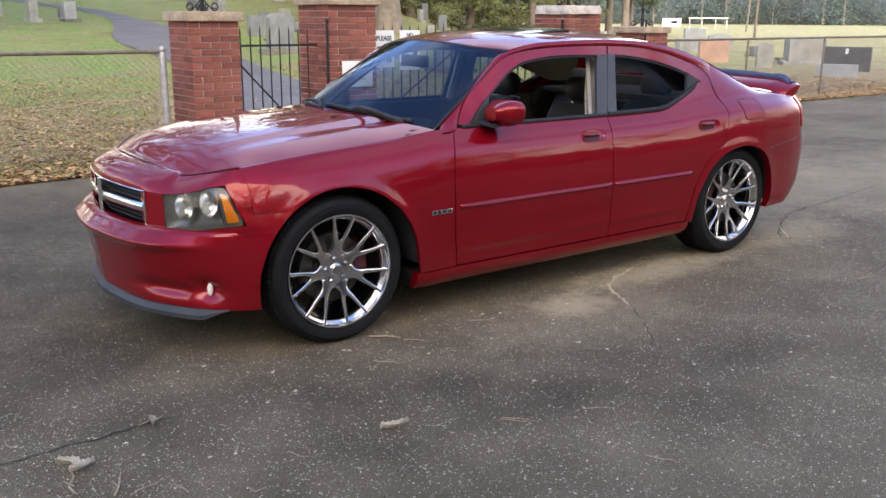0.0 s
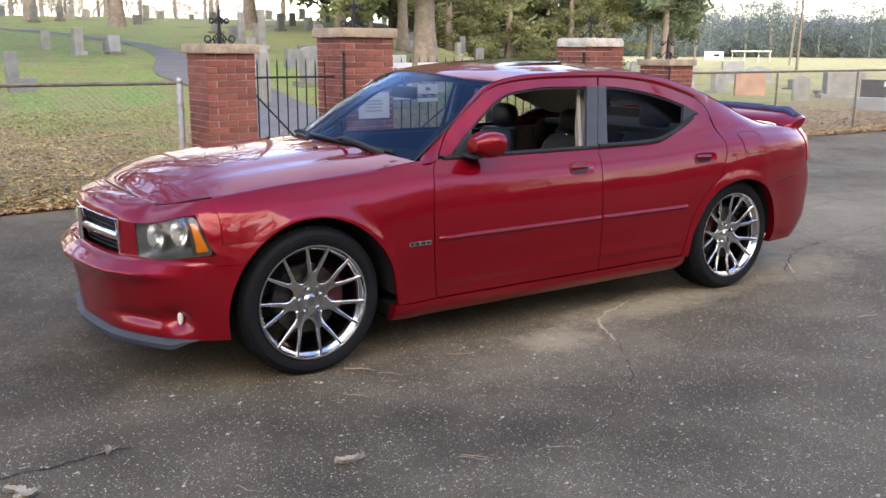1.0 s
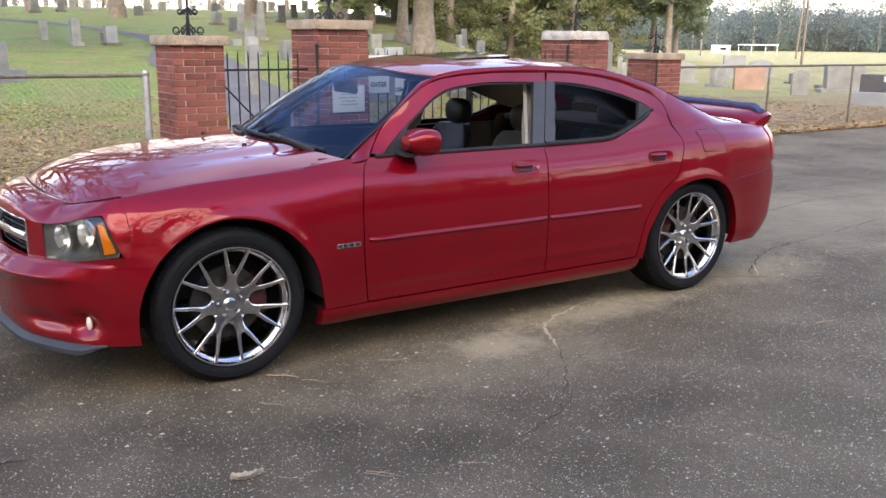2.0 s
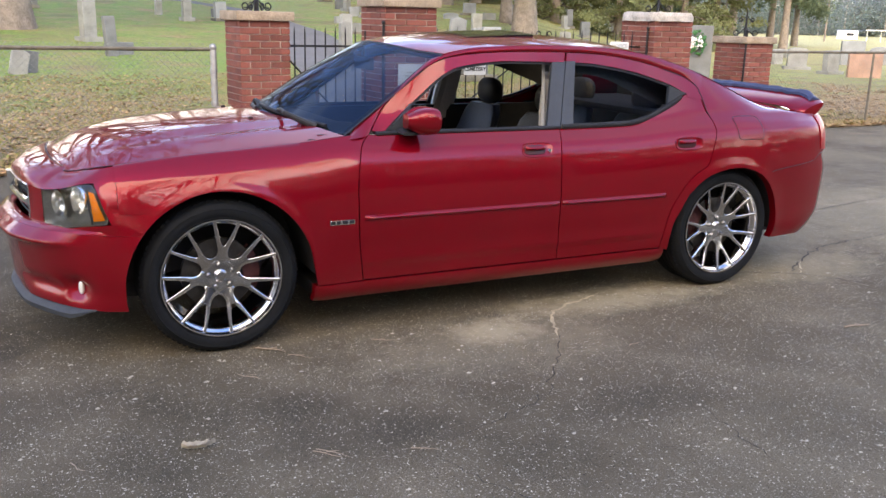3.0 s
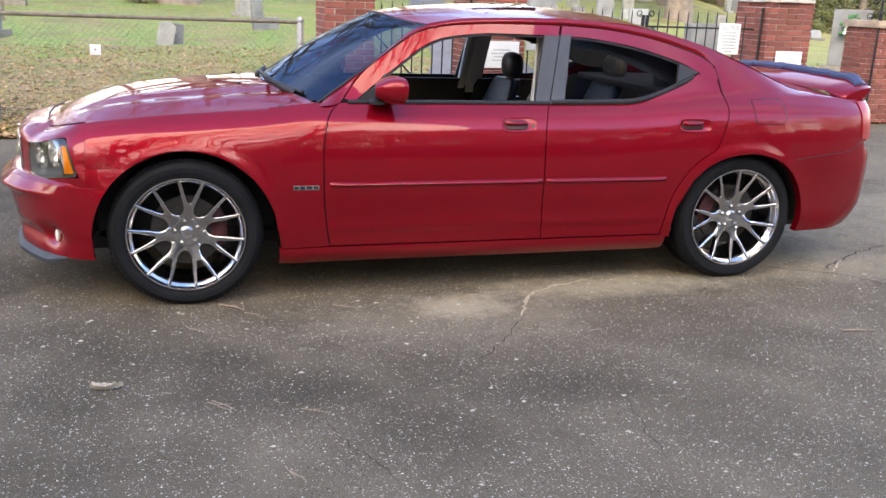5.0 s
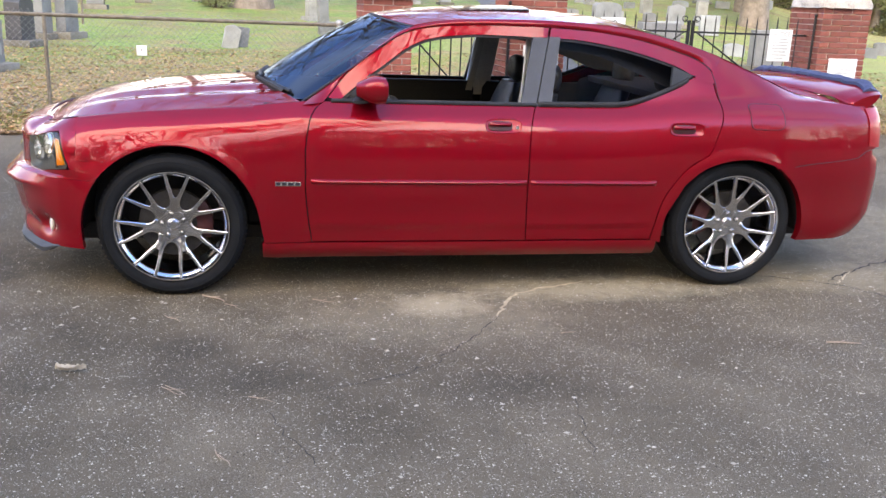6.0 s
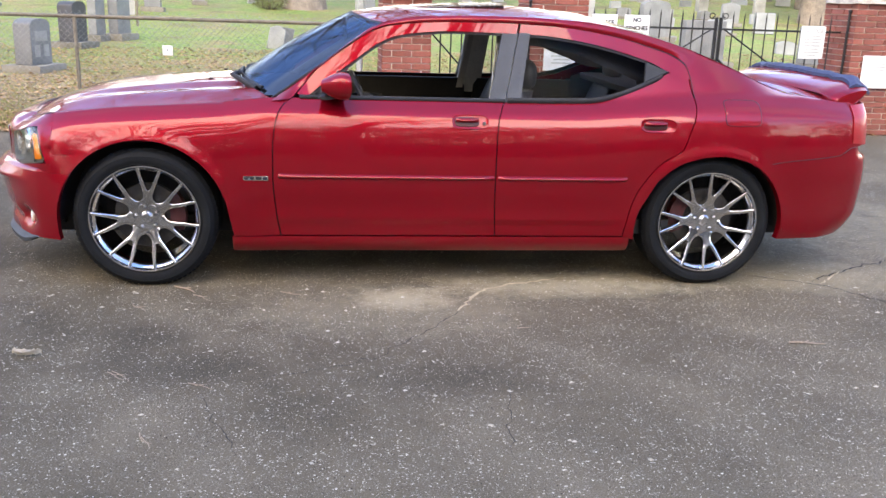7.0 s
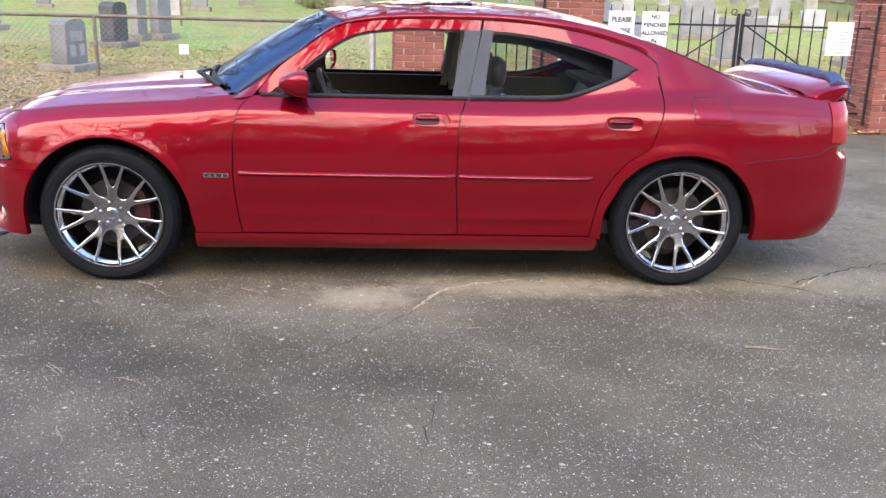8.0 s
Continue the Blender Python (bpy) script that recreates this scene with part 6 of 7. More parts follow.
bm = bmesh.new()
grid(bm, lambda u, v: grille_at(u * G_F, lerp(.615, .785, v), .06), steps(-1, 1, 20), steps(0, 1, 3))
part("mesh_backing", bm, BLACK, grille)
for k in range(8):
    z = .628 + k * .0205
    bm = bmesh.new()
    tube(bm, [grille_at(f * G_F, z, .028) for f in steps(-.98, .98, 21)], .0045, 6)
    part("slat", bm, BLACK, grille)
bm = bmesh.new()
rows = grid(bm, lambda u, v: (lambda p: (p[0] - .006 - .012 * math.sin(math.pi * v), p[1], p[2]))(grille_at(u * G_F, lerp(.682, .722, v))), steps(-1, 1, 30), steps(0, 1, 6))
rim(bm, rows, lambda co: (.03, 0, 0))
part("cross_bar", bm, CHROME, grille, "chrome horizontal bar")
bm = bmesh.new()
rows = grid(bm, lambda u, v: (nose(0, .66)[0] - .010 - .012 * math.sin(math.pi * lerp(.1, .9, (u + 1) / 2)), u * .030, lerp(.616, .784, v)), steps(-1, 1, 6), steps(0, 1, 8))
rim(bm, rows, lambda co: (.03, 0, 0))
part("cross_bar", bm, CHROME, grille, "chrome upright bar")
bm = bmesh.new()
loop = [grille_at(f * G_F, .617, -.002) for f in steps(-1, 1, 24)] + [grille_at(G_F, z, -.002) for z in steps(.63, .77, 8)] + [grille_at(f * G_F, .784 - .006 * abs(f), -.002) for f in steps(1, -1, 24)] + [grille_at(-G_F, z, -.002) for z in steps(.77, .617, 8)]
tube(bm, loop, .0042, 8)
part("surround", bm, CHROME, grille, "chrome grille surround")

# chin spoiler
bm = bmesh.new()


def chin(u, v):
    f = math.sin(abs(u) * math.asin(.905))
    x, y = nose(f, .25)
    prof = [(.04, .262), (.012, .258), (-.022, .226), (-.018, .203), (.02, .207), (.06, .225)]
    k = v * (len(prof) - 1)
    i = min(int(k), len(prof) - 2)
    dx, z = lerp(prof[i][0], prof[i + 1][0], k - i), lerp(prof[i][1], prof[i + 1][1], k - i)
    fade = 1 - ss(.80, 1.0, abs(u)) * .8
    return x + dx * fade, math.copysign(y * (1 - dx * .3 * fade), u), .262 + (z - .262) * fade


rows = grid(bm, chin, steps(-1, 1, 80), steps(0, 1, 16))
part("chin_spoiler", bm, CHIN, car, "matt grey plastic chin spoiler")

# roof with its opening, sun roof panel
roof_front = lambda k: lerp(1.075, 1.235, k ** 2)
roof_back = lambda k: lerp(2.36, 2.50, k ** 2.5)


def top_z(x, k):
    return edge_z(x) + (crown_z(x) - edge_z(x)) * (1 - k ** 2.4)


def roof_point(u, v):
    k = abs(u)
    x = lerp(roof_front(k), roof_back(k), v)
    return x, u * (edge_y(x) + .004), top_z(x, k)


bm = bmesh.new()
rows = grid(bm, roof_point, steps(-1, 1, 60), steps(0, 1, 44))
rim(bm, rows, lambda co: (0, 0, -.025))
part("roof", bm, PAINT, car)
bm = bmesh.new()


def sun_panel(u, v):
    x = lerp(1.50, 1.92, v)
    y = u * .40
    return x, y, top_z(x, abs(y) / edge_y(x)) + .002 + .012 * v * (1 - .25 * abs(u) ** 6)


rows = grid(bm, sun_panel, steps(-1, 1, 24), steps(0, 1, 14))
rim(bm, rows, lambda co: (0, 0, -.012))
part("sunroof_panel", bm, SUNROOF, car, "dark glass sunroof tilted open")

# windscreen, rear window
def screen(u, v):
    k = abs(u)
    xb, zb, yb = lerp(.385, .655, k ** 2), lerp(1.035, .992, k ** 2), .738
    xt, zt, yt = roof_front(k) - .004, top_z(roof_front(k), k) - .002, .646
    b = .022 * math.sin(math.pi * v) * (1 - k * k)
    return lerp(xb, xt, v) - b * .5, u * lerp(yb, yt, v), lerp(zb, zt, v) + b


bm = bmesh.new()
grid(bm, screen, steps(-.995, .995, 40), steps(0, .99, 24))
part("windscreen", bm, SCREEN_GLASS, car, "blue-tinted windscreen").visible_shadow = False
bm = bmesh.new()
for s in (-1, 1):
    grid(bm, lambda u, v: (lambda p: (p[0], p[1], p[2] + .001))(screen(s * lerp(.985, .999, u), v)), (0, .5, 1), steps(0, 1, 16))
grid(bm, lambda u, v: (lambda p: (p[0], p[1], p[2] + .001))(screen(u, lerp(.982, 1, v))), steps(-.99, .99, 30), (0, .5, 1))
part("screen_seal", bm, BLACK, car)
bm = bmesh.new()


def back_light(u, v):
    k = abs(u)
    x = lerp(roof_back(k) + .004, lerp(3.42, 3.36, k), v)
    return x, u * (edge_y(x) - .02), top_z(x, k) - .002


grid(bm, back_light, steps(-1, 1, 30), steps(0, 1, 20))
part("rear_window", bm, REAR_GLASS, car, "tinted sloping rear window").visible_shadow = False
for s in (-1, 1):
    bm = bmesh.new()
    grid(bm, lambda u, v: (lambda x: (x, s * (edge_y(x) - .022 + .028 * u), top_z(x, 1) - .001 + .004 * (1 - u)))(lerp(2.50, 3.44, v)), (0, .5, 1), steps(0, 1, 24))
    part("rear_window_seal", bm, BLACK, car)

# cowl and wipers
bm = bmesh.new()
grid(bm, lambda u, v: (lambda k: (lerp(lerp(.395, .64, k ** 2), lerp(.43, .665, k ** 2), v), u * .75, lerp(1.018, 1.012, v) - .03 * k * k - .014 * math.sin(math.pi * v)))(abs(u)), steps(-1, 1, 40), steps(0, 1, 6))
part("cowl_panel", bm, BLACK, car)
for y0, y1 in ((-.60, .02), (.02, .60)):
    bm = bmesh.new()
    p = [screen(lerp(y0, y1, t) / .71, lerp(.03, .07, t)) for t in steps(0, 1, 10)]
    tube(bm, [(a, b, c + .016) for a, b, c in p], .010, 8)
    q = screen(lerp(y0, y1, .55) / .71, .05)
    tube(bm, [(.43 + .2 * (abs(y0) / .75) ** 2, y0 + .02, 1.02), (q[0] - .03, lerp(y0, q[1], .35), q[2] + .035), (q[0] - .012, lerp(y0, q[1], .75), q[2] + .040), (q[0] - .004, q[1], q[2] + .028)], [.020, .013, .010, .008], 8)
    part("wiper", bm, BLACK, car)

# boot lid, spoiler
def deck(u, v):
    k = abs(u)
    x = lerp(lerp(3.425, 3.37, k), lerp(3.955, 3.84, k ** 2), v)
    return x, u * (edge_y(min(x, 3.8)) - .006), top_z(min(x, 3.8), k) - .02 * ss(.9, 1, v)


bm = bmesh.new()
rows = grid(bm, deck, steps(-1, 1, 40), steps(0, 1, 20))
rim(bm, rows, lambda co: (0, 0, -.03))
part("boot_lid", bm, PAINT, car)


def boot_face(u, v):
    f = u * .62
    z = lerp(.80, 1.045, v)
    x, y = tail(abs(f), z)
    return x - .02 * v, math.copysign(y, u), z


bm = bmesh.new()
grid(bm, boot_face, steps(-1, 1, 30), steps(0, 1, 10))
part("boot_face", bm, PAINT, car)


def wing(u, v):
    """Closed section run across the boot lid, its ends brought down to the body."""
    k = abs(u)
    end = ss(.80, 1.0, k)
    x0 = lerp(3.70, 3.775, k ** 2)
    chord = lerp(.24, .205, end)
    lift_up = lerp(.050, .038, end)
    a = 2 * math.pi * v
    cx, cz = math.cos(a), math.sin(a)
    x = x0 + chord * (.5 + .5 * cx)
    zb = 1.068 - .03 * k * k - .004 * end
    thick = lerp(.022, .026 if cz > 0 else .105, end)
    close = ss(.985, 1.0, k)
    x = lerp(x, x0 + chord * .5, .2 * close)
    thick *= 1 - .35 * close
    tilt = .042 * (.5 + .5 * cx)
    return x, u * .722, zb + lift_up * (.35 + .65 * (.5 + .5 * cx) ** .7) + tilt * (1 - .2 * end) + thick * cz * (1 - .35 * (.5 + .5 * cx)) - .010 * end


bm = bmesh.new()
us, vs = steps(-1, 1, 60), steps(0, 1, 25)[:-1]
rows = [[bm.verts.new(wing(u, v)) for v in vs] for u in us]
for a, b in zip(rows, rows[1:]):
    for i in range(len(vs)):
        bm.faces.new((a[i], a[(i + 1) % len(vs)], b[(i + 1) % len(vs)], b[i]))
bm.faces.new(rows[0])
bm.faces.new(rows[-1])
spoiler = part("rear_spoiler", bm, PAINT, car)


def cover(u, v):
    p = Vector(wing(u, 0.0))
    t = wing(u, .16)
    k = abs(u)
    wob = .011 * noise.noise((u * 11, v * 3, 1.0))
    a = lerp(-.09, .03, v)
    return p.x + a + wob - .03 * ss(.9, 1, k), p.y * (1 + .01 * v), p.z + .026 - .022 * abs(v - .35) * 2 + wob - .02 * ss(.6, 1, v) - .012 * ss(.85, 1, k)


bm = bmesh.new()
rows = grid(bm, cover, steps(-.93, .955, 90), steps(0, 1, 10))
rim(bm, rows, lambda co: (-.004, 0, -.018))
part("spoiler_lip", bm, CLOTH, spoiler, "wrinkled dark blue lip on the spoiler")

# tail lamps and rear bumper
for sgn in (-1, 1):
    sheet("tail_lamp", lambda u, v: (lambda f, z: (tail_plan(f) + rear_push(z) * (1 - ss(.60, .86, f)) + .003, f * wide(3.8, z) + .003 * ss(.84, .90, f), z))(lerp(.60, .912, u), lerp(.802 + .012 * ss(.85, 1, u), 1.03 - .012 * u, v)), steps(0, 1, 22), steps(0, 1, 12), TAIL_RED, car, sgn, .02, "wrapped red tail lamp")


def bumper_back(u, v):
    f = math.sin(abs(u) * math.asin(.972))
    x, _ = tail(f, .5)
    k = ss(.90, .972, f)
    zt = lerp(seam_rear(min(x, 3.99)) if f > .80 else .80, .702, k)
    z = lerp(.268 + .05 * ss(.95, .7, f), zt - .004, v)
    x, y = tail(f, z)
    k2 = ss(.80, .92, f) * ss(.66, .74, z)
    x = lerp(x, tail_plan(f), k2)
    y = lerp(y, f * wide(min(x, 3.8), z), k2)
    if f > .90:
        xa = ARCH_R[0] + math.sqrt(max(0, (ARCH_R[2] + .001) ** 2 - (z - ARCH_R[1]) ** 2))
        x = lerp(x, xa, k)
        y = lerp(y, side_y(x, z), ss(.90, .92, f))
    return x, math.copysign(y, u), z


bm = bmesh.new()
rows = grid(bm, bumper_back, steps(-1, 1, 110), steps(0, 1, 30))
rim(bm, rows, lambda co: (-.04, 0, 0) if co.x > 3.7 else (0, -math.copysign(.05, co.y), 0))
part("rear_bumper", bm, PAINT, car)

# seam between the quarter panels and the rear bumper
for s in (-1, 1):
    bm = bmesh.new()
    tube(bm, [(x, s * (side_y(x, seam_rear(x) - .002) + .0012), seam_rear(x) - .002) for x in steps(3.36, 3.90, 24)], .0022, 5)
    part("bumper_seam", bm, SHADED_RED, car)

# dark inner shell: floor, wheel houses, door backs
for s in (-1, 1):
    bm = bmesh.new()
    grid(bm, lambda u, v: (u, s * (side_y(u, v) - .028), v), steps(.46, 2.58, 40), steps(.20, .985, 12))
    grid(bm, lambda u, v: (u, s * (side_y(u, v) - .03), lerp(.80, .90, (v - .8) / .1)), steps(-.42, .46, 12), steps(.80, .90, 4))
    grid(bm, lambda u, v: (u, s * (side_y(u, v) - .03), v), steps(2.6, 3.75, 24), steps(.80, 1.0, 6))
    part("inner_shell", bm, BLACK, car)
    for ax, az, ar in (ARCH_F, ARCH_R):
        bm = bmesh.new()
        grid(bm, lambda u, v: (ax - (ar + .012) * math.cos(radians(u)), s * lerp(.50, .885, v), az + (ar + .012) * math.sin(radians(u))), steps(-2, 181, 30), (0, .5, 1))
        grid(bm, lambda u, v: (ax - (ar + .01) * v * math.cos(radians(u)), s * .50, az + (ar + .01) * v * math.sin(radians(u))), steps(-10, 190, 24), (.02, 1))
        part("wheel_house", bm, BLACK, car)
bm = bmesh.new()
box(bm, -.60, 3.85, -.50, .50, .21, .30)
box(bm, .46, 2.58, -.82, .82, .20, .27)
box(bm, -.70, -.50, -.55, .55, .26, .72)
box(bm, 3.5, 3.85, -.70, .70, .34, .90)
part("underbody", bm, BLACK, car)
bm = bmesh.new()
tube(bm, [(3.3, -.45, .26), (3.9, -.48, .27), (4.0, -.48, .275)], .035, 12)
part("tail_pipe", bm, CHROME, car)

# inner windscreen pillars
for s in (-1, 1):
    bm = bmesh.new()
    tube(bm, [screen(s * .93, v)[:2] + (screen(s * .93, v)[2] - .06,) for v in steps(.02, .99, 8)], .030, 10)
    part("inner_screen_pillar", bm, BLACK, car)

# mirrors
for sgn in (-1, 1):
    mir = tagged(new("door_mirror"), "red door mirror on a black arm")
    mir.parent = car
    bm = bmesh.new()

    def shell(u, v):
        a = 2 * math.pi * u
        r = math.sin(math.pi * lerp(.10, .60, v)) ** .6
        cx, cz = math.cos(a), math.sin(a)
        y = .868 + .118 * math.copysign(abs(cx) ** .7, cx) * r
        z = 1.072 + .072 * math.copysign(abs(cz) ** .75, cz) * r + .010 * cx * r
        x = .925 + .115 * v ** .8 - .02 * cx * r * (1 - v) + .03 * cx * r * v
        return x, sgn * y, z
    rows = grid(bm, shell, steps(0, 1, 33)[:-1], steps(0, 1, 14), loop_u=True)
    bm.faces.new(rows[0])
    part("shell", bm, PAINT, mir)
    bm = bmesh.new()
    vs_ = [bm.verts.new((lambda p: (p[0] - .012, sgn * (.868 + (p[1] * sgn - .868) * .93), 1.072 + (p[2] - 1.072) * .93))(shell(k / 32, 1.0))) for k in range(32)]
    bm.faces.new(vs_)
    part("mirror_glass", bm, MIRROR, mir, smooth=False)
    bm = bmesh.new()
    rows = grid(bm, lambda u, v: (lerp(.915, 1.00, .5 + .5 * math.cos(2 * math.pi * u)) - .02 * v, sgn * lerp(.765, .90, v), lerp(1.016, 1.012, v) + lerp(.016, .008, v) * math.sin(2 * math.pi * u)), steps(0, 1, 17)[:-1], steps(0, 1, 6), loop_u=True)
    bm.faces.new(rows[-1])
    part("arm", bm, BLACK, mir)

# badge on the fender: a chrome plate with dark hollows
bm = bmesh.new()
box(bm, .514, .642, -(side_y(.577, .600) + .004), -(side_y(.577, .600) - .004), .586, .609, .0015)
badge = part("badge", bm, CHROME, car, "narrow chrome badge with dark hollows")
for x0, x1, z0, z1 in ((.519, .540, .590, .605), (.548, .570, .590, .605), (.578, .606, .590, .605), (.614, .637, .590, .605)):
    bm = bmesh.new()
    box(bm, x0, x1, -(side_y(.577, .600) + .0052), -(side_y(.577, .600) + .002), z0, z1)
    part("badge_hollow", bm, BLACK, badge, smooth=False)


# ---- wheels ----
def wheel(x, y, sgn, turn, caliper_at):
    w = tagged(new("wheel"), "chrome seven-spoke wheel with a low-profile tyre")
    w.parent = car
    w.matrix_basis = Matrix.Translation((x, y, HUB_Z)) @ (Matrix() if sgn < 0 else Matrix.Rotation(math.pi, 4, "Z"))
    # tyre, its outer face towards -y
    bm = bmesh.new()
    prof = [(.275, -.015), (.283, -.030), (.290, -.036), (.2915, -.0385), (.293, -.0365), (.302, -.0415), (.318, -.0445), (.332, -.043), (.3335, -.045), (.336, -.0425), (.350, -.034), (.361, -.016), (.3665, .002)]
    for k in range(5):
        a = .012 + k * .038
        prof += [(.369, a), (.370, a + .014), (.370, a + .028), (.361, a + .029), (.361, a + .036)]
    prof += [(.3665, .205), (.355, .222), (.315, .232), (.275, .222)]
    lathe(bm, prof, 96)
    for v in bm.verts:
        if v.co.z < -HUB_Z + .001:
            v.co.z = -HUB_Z + .001
    tyre = part("tyre", bm, RUBBER, w, "black low-profile tyre")
    bm = bmesh.new()
    for k in range(78):
        a = 2 * math.pi * k / 78
        m = Matrix.Rotation(a, 4, "Y") @ Matrix.Translation((.3615, -.007, 0)) @ Matrix.Rotation(radians(-38), 4, "Z")
        b2 = bmesh.new()
        box(b2, -.004, .0035, -.014, .012, -.0095, .0095)
        b2.transform(m)
        me = bpy.data.meshes.new("t")
        b2.to_mesh(me)
        bm.from_mesh(me)
        bpy.data.meshes.remove(me)
        b2.free()
    tagged(part("tread_pattern", bm, RUBBER, tyre), kind="stuff")
    # rim barrel and lip
    bm = bmesh.new()
    lathe(bm, [(.286, -.018), (.288, -.034), (.284, -.041), (.277, -.041), (.274, -.036), (.272, -.024), (.266, -.018), (.258, -.012), (.252, .0), (.249, .03), (.246, .10), (.244, .19), (.266, .205), (.275, .21)], 96)
    part("rim_barrel", bm, WHEEL_CHROME, w, "chrome rim barrel")
    # seven Y spokes, each one plate that forks outside the hub
    fork_out = spl([(.045, .0217), (.078, .0376), (.084, .0390), (.088, .0345), (.094, .0295), (.102, .0255), (.112, .0235), (.124, .0232), (.138, .0260), (.155, .0325), (.17, .0375), (.20, .0462), (.24, .0572), (.277, .0690)])
    fork_in = spl([(.045, 0), (.147, 0), (.150, .0055), (.155, .0090), (.164, .0132), (.18, .0196), (.21, .0306), (.24, .0408), (.277, .0528)])
    for k in range(7):
        a = radians(turn) + 2 * math.pi * k / 7
        bm = bmesh.new()
        for s in (-1, 1):
            def plate(u, v):
                r = v
                lo, hi = fork_in(r), fork_out(r)
                edge = max(abs(2 * u - 1) if lo > .001 else u, 0) ** 6
                dish = lerp(.016, -.034, min(1, max(0, (r - .055) / .215)) ** 1.1)
                return s * lerp(lo, hi, u), dish + .003 * edge, r
            rows = grid(bm, plate, (0, .06, .2, .5, .8, .94, 1), steps(.045, .073, 4) + [.078, .081, .084, .086, .088, .091, .094, .098, .102, .107, .112, .118, .124, .131, .138, .147, .1485, .150, .1525, .155, .159, .164] + steps(.170, .277, 9))
            rim(bm, rows, lambda co: (0, .034, 0))
        bm.transform(Matrix.Rotation(math.pi / 2 - a, 4, "Y"))
        part("spoke", bm, WHEEL_CHROME, w)
    bm = bmesh.new()
    lathe(bm, [(.0001, .010), (.026, .010), (.030, .012), (.033, .017), (.060, .0145), (.076, .013), (.083, .017), (.085, .022), (.086, .05)], 48)
    hub = part("hub", bm, WHEEL_CHROME, w)
    bm = bmesh.new()
    lathe(bm, [(.0001, .004), (.020, .004), (.0225, .006), (.025, .012)], 32)
    part("centre_cap", bm, WHEEL_CHROME, hub, "round centre cap")
    for k in range(5):
        a = radians(turn + 14) + 2 * math.pi * k / 5
        bm = bmesh.new()
        lathe(bm, [(.0001, -.008), (.007, -.007), (.009, -.002), (.010, .012)], 6)
        bmesh.ops.translate(bm, verts=bm.verts, vec=(.0575 * math.cos(a), .004, .0575 * math.sin(a)))
        part("lug_nut", bm, WHEEL_CHROME, w)
        bm = bmesh.new()
        lathe(bm, [(.0150, .0125), (.0135, .0130), (.012, .020)], 16)
        bmesh.ops.translate(bm, verts=bm.verts, vec=(.0575 * math.cos(a), .0, .0575 * math.sin(a)))
        part("lug_seat", bm, BLACK, w)
    bm = bmesh.new()
    lathe(bm, [(.06, .045), (.085, .045), (.088, .062), (.172, .062), (.174, .066), (.174, .088), (.08, .088)], 64)
    part("brake_disc", bm, DISC, w, "bare iron brake disc")
    bm = bmesh.new()
    rows = grid(bm, lambda u, v: (lerp(.115, .195, v) * math.cos(radians(u)), .048 - .010 * math.sin(math.pi * v), lerp(.115, .195, v) * math.sin(radians(u))), [caliper_at + d for d in steps(-32, 32, 14)], steps(0, 1, 5))
    rim(bm, rows, lambda co: (0, .06, 0))
    part("brake_caliper", bm, CALIPER, w, "red brake caliper")


wheel(0, -HUB_Y, -1, 83.5, 8)
wheel(WB, -HUB_Y, -1, 78, 172)
wheel(0, HUB_Y, 1, 50, 172)
wheel(WB, HUB_Y, 1, 20, 8)


# ---- cabin ----
def seat_parts(parent, x, y, rear=False):
    bm = bmesh.new()
    box(bm, x - .26, x + .24, y - .26, y + .26, .42, .60, .05)
    part("seat_cushion", bm, LEATHER, parent)
    bm = bmesh.new()

    def back(u, v):
        a = 2 * math.pi * u
        c, s = math.cos(a), math.sin(a)
        wv = lerp(.26, .20, v ** 2) * (1 if v < .97 else .8)
        return x + .24 + .20 * v + .075 * c * (1 - .3 * v) - .03 * abs(s) ** 3, y + wv * math.copysign(abs(s) ** .7, s), .50 + .53 * v
    rows = grid(bm, back, steps(0, 1, 25)[:-1], steps(0, 1, 12), loop_u=True)
    bm.faces.new(rows[-1])
    bm.faces.new(rows[0])
    part("seat_back", bm, LEATHER, parent)
    bm = bmesh.new()
    bmesh.ops.create_uvsphere(bm, u_segments=20, v_segments=12, radius=1)
    for v in bm.verts:
        v.co = Vector((x + .455 + .055 * v.co.x, y + .135 * math.copysign(abs(v.co.y) ** .7, v.co.y), 1.115 + .085 * math.copysign(abs(v.co.z) ** .75, v.co.z)))
    part("headrest", bm, LEATHER, parent)
    bm = bmesh.new()
    for d in (-.06, .06):
        tube(bm, [(x + .44, y + d, 1.00), (x + .455, y + d, 1.07)], .007, 6)
    part("headrest_posts", bm, CHROME, parent)


for y, nm in ((-.37, "driver"), (.37, "passenger")):
    s = tagged(new("front_seat"), "black leather front seat with headrest")
    s.parent = car
    seat_parts(s, 1.62, y)
s = tagged(new("rear_bench"), "black leather rear bench")
s.parent = car
for y in (-.36, .36):
    seat_parts(s, 2.35, y)
bm = bmesh.new()
box(bm, .55, 2.85, -.80, .80, .28, .36)
part("cabin_floor", bm, BLACK, car)
bm = bmesh.new()


def dash(u, v):
    prof = [(.52, 1.00), (.70, 1.005), (.86, .985), (.93, .94), (.94, .80), (.90, .60), (.80, .40)]
    k = v * (len(prof) - 1)
    i = min(int(k), len(prof) - 2)
    return lerp(prof[i][0], prof[i + 1][0], k - i), u * .72, lerp(prof[i][1], prof[i + 1][1], k - i) + (.025 * math.exp(-((u * .72 + .37) / .2) ** 2) * ss(.1, .3, v) * (1 - ss(.5, .7, v)))


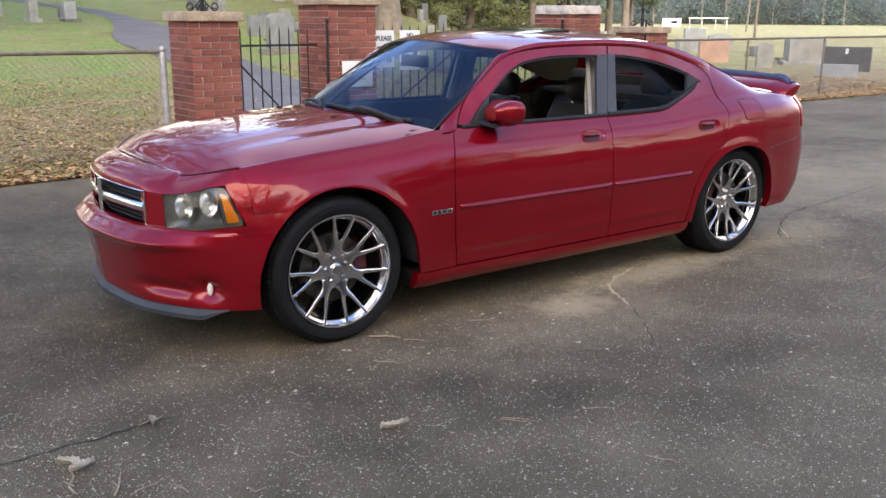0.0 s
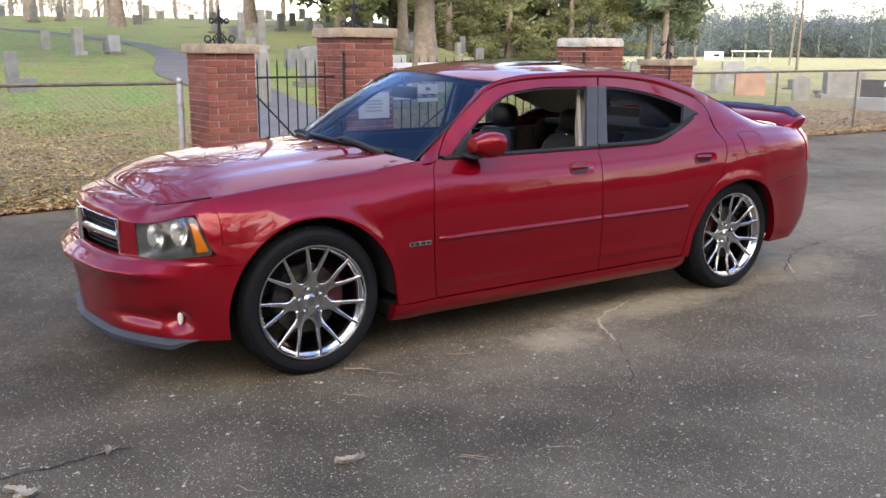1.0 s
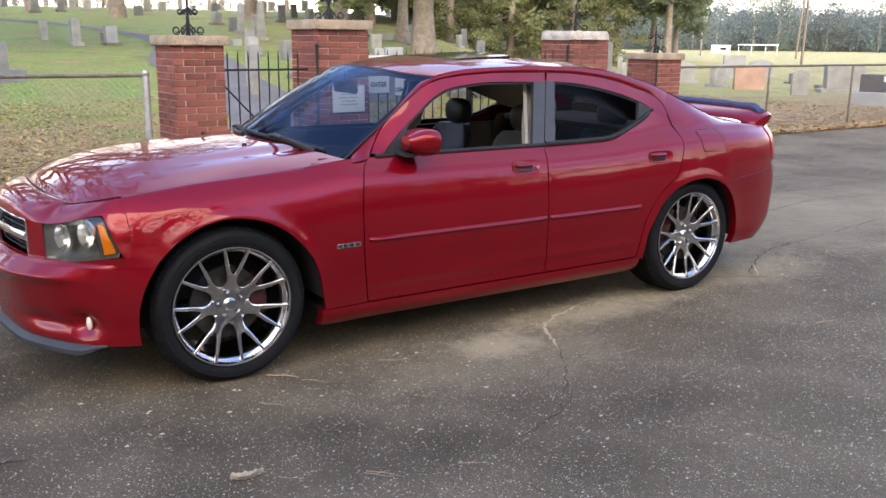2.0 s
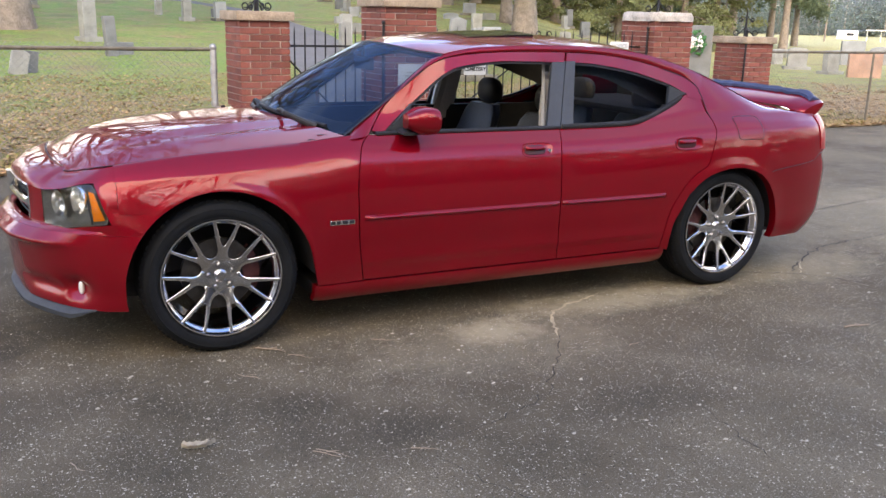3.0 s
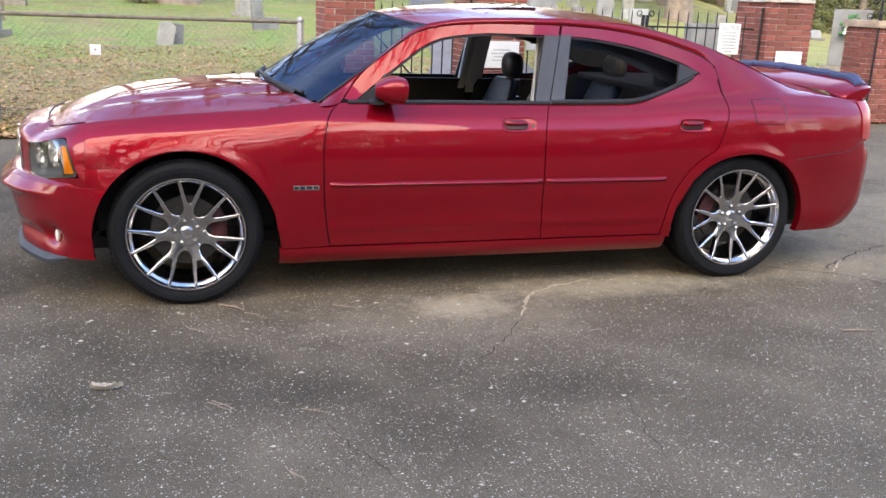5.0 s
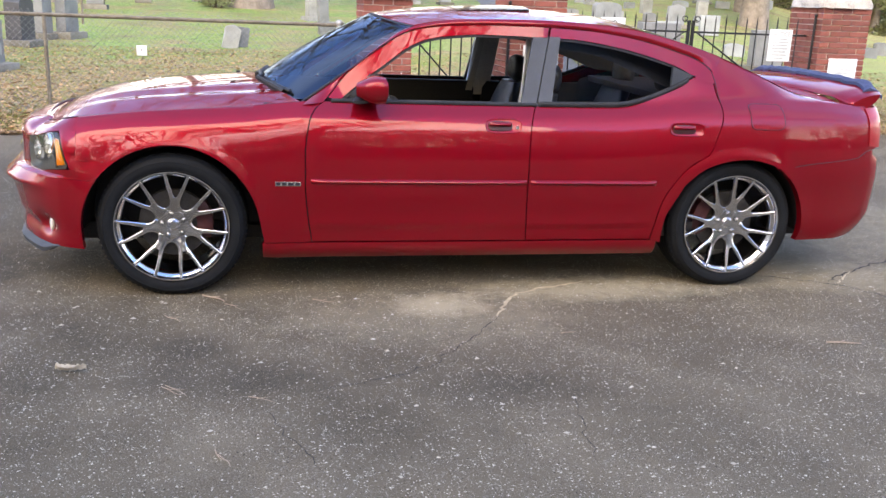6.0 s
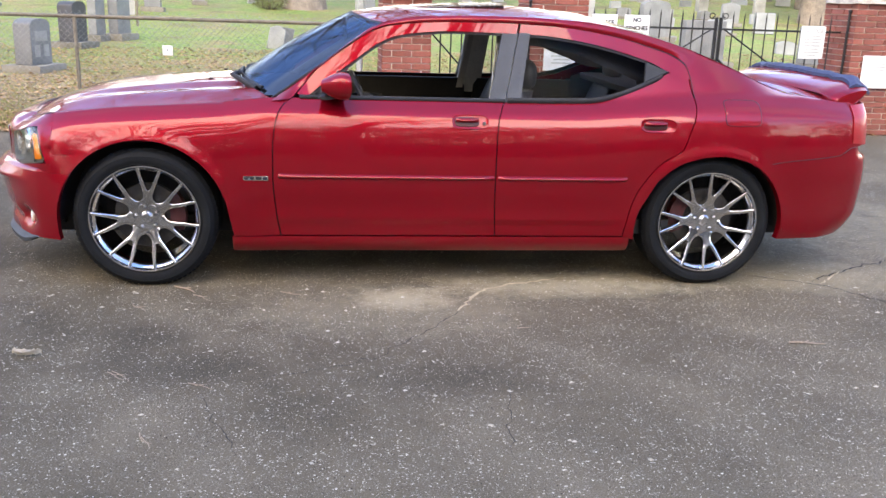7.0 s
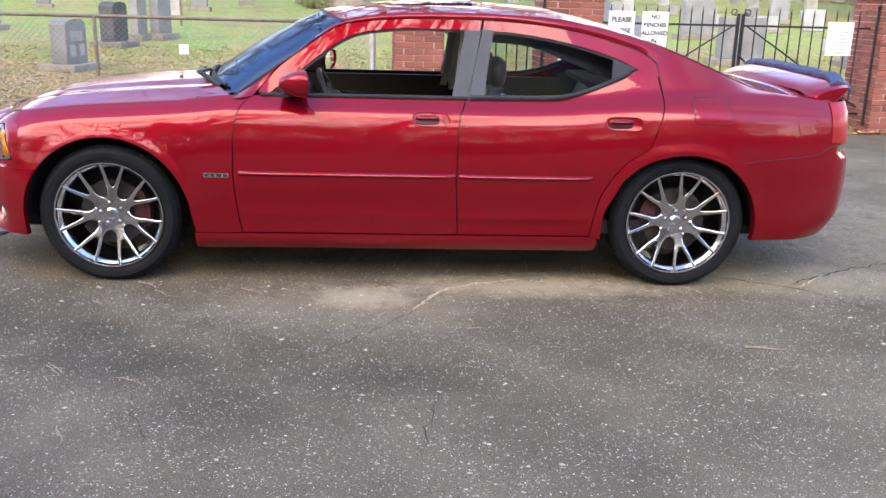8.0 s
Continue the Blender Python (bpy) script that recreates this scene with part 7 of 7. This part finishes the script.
grid(bm, dash, steps(-1, 1, 30), steps(0, 1, 24))
part("dashboard", bm, BLACK, car)
bm = bmesh.new()
c0, ax = Vector((1.15, -.37, .935)), Matrix.Rotation(radians(64), 3, "Y")
tube(bm, [c0 + ax @ Vector((.185 * math.cos(2 * math.pi * k / 28), .185 * math.sin(2 * math.pi * k / 28), 0)) for k in range(29)], .015, 8, False)
for a in (0, 120, 240):
    tube(bm, [c0, c0 + ax @ Vector((.18 * math.cos(radians(a)), .18 * math.sin(radians(a)), 0))], .014, 6)
tube(bm, [c0, c0 + ax @ Vector((0, 0, -.2))], .035, 8)
bmesh.ops.create_uvsphere(bm, u_segments=14, v_segments=8, radius=.06, matrix=Matrix.Translation(c0))
part("steering_wheel", bm, LEATHER, car)
for s in (-1, 1):
    for xa, xb in ((.80, 1.86), (1.92, 2.66)):
        bm = bmesh.new()
        rows = grid(bm, lambda u, v: (lerp(xa, xb, u), s * (.70 + .03 * math.sin(math.pi * v)), lerp(.35, .995, v)), steps(0, 1, 12), steps(0, 1, 8))
        rim(bm, rows, lambda co: (0, math.copysign(.05, co.y), 0))
        part("door_trim", bm, DOOR_TRIM, car)
        bm = bmesh.new()
        tube(bm, [(lerp(xa, xb, .25), s * .675, .87), (lerp(xa, xb, .3), s * .672, .875), (lerp(xa, xb, .42), s * .672, .875), (lerp(xa, xb, .46), s * .69, .87)], .008, 6)
        part("inner_handle", bm, CHROME, car)
    # inner pillars, headlining edge
    bm = bmesh.new()
    rows = grid(bm, lambda u, v: (lerp(1.80, 1.965, u) + .06 * v, s * (lerp(.735, .60, v) - .02 * math.sin(math.pi * u)), lerp(.90, 1.42, v)), steps(0, 1, 6), steps(0, 1, 8))
    rim(bm, rows, lambda co: (0, math.copysign(.03, co.y), 0))
    part("inner_pillar", bm, TRIM, car)
    bm = bmesh.new()
    rows = grid(bm, lambda u, v: (lerp(lerp(1.872, 1.80, v), lerp(1.905, 1.845, v), u), s * (lerp(.598, .690, v) + .004 * math.sin(9 * v)), lerp(1.32, .93, v)), (0, .5, 1), steps(0, 1, 10))
    rim(bm, rows, lambda co: (0, math.copysign(.003, co.y), 0))
    part("seat_belt", bm, BELT, car, "pale seat belt webbing")
    bm = bmesh.new()
    rows = grid(bm, lambda u, v: (lambda x: (x, s * (side_y(x, min(edge_z(x), 1.40)) - lerp(.055, .10, v)), lerp(min(rin(min(1, max(0, (x - 1.96) / .842)))[1], 1.35) - .06, edge_z(x) - .02, v)))(lerp(1.97, 2.95, u)), steps(0, 1, 16), steps(0, 1, 4))
    part("sail_trim", bm, BLACK, car)
    bm = bmesh.new()
    grid(bm, lambda u, v: (lerp(2.60, 3.05, u), s * lerp(.70, .66, v), lerp(.9, 1.03 + .13 * u, v)), steps(0, 1, 6), steps(0, 1, 4))
    part("rear_side_trim", bm, DOOR_TRIM, car)
bm = bmesh.new()
grid(bm, lambda u, v: (lambda p: (p[0], p[1] * .95, p[2] - .035))(roof_point(u, v)), steps(-1, 1, 24), steps(0, 1, 16))
part("headlining", bm, HEADLINING, car)
bm = bmesh.new()
box(bm, 2.65, 3.33, -.62, .62, 1.02, 1.06, .01)
box(bm, 3.30, 3.355, -.62, .62, 1.02, 1.13, .01)
part("parcel_shelf", bm, BLACK, car)
bm = bmesh.new()
box(bm, 1.02, 1.05, -.13, .13, 1.275, 1.345, .012)
tube(bm, [(1.04, 0, 1.34), (1.03, 0, 1.41)], .012, 8)
part("rear_view_mirror", bm, BLACK, car)
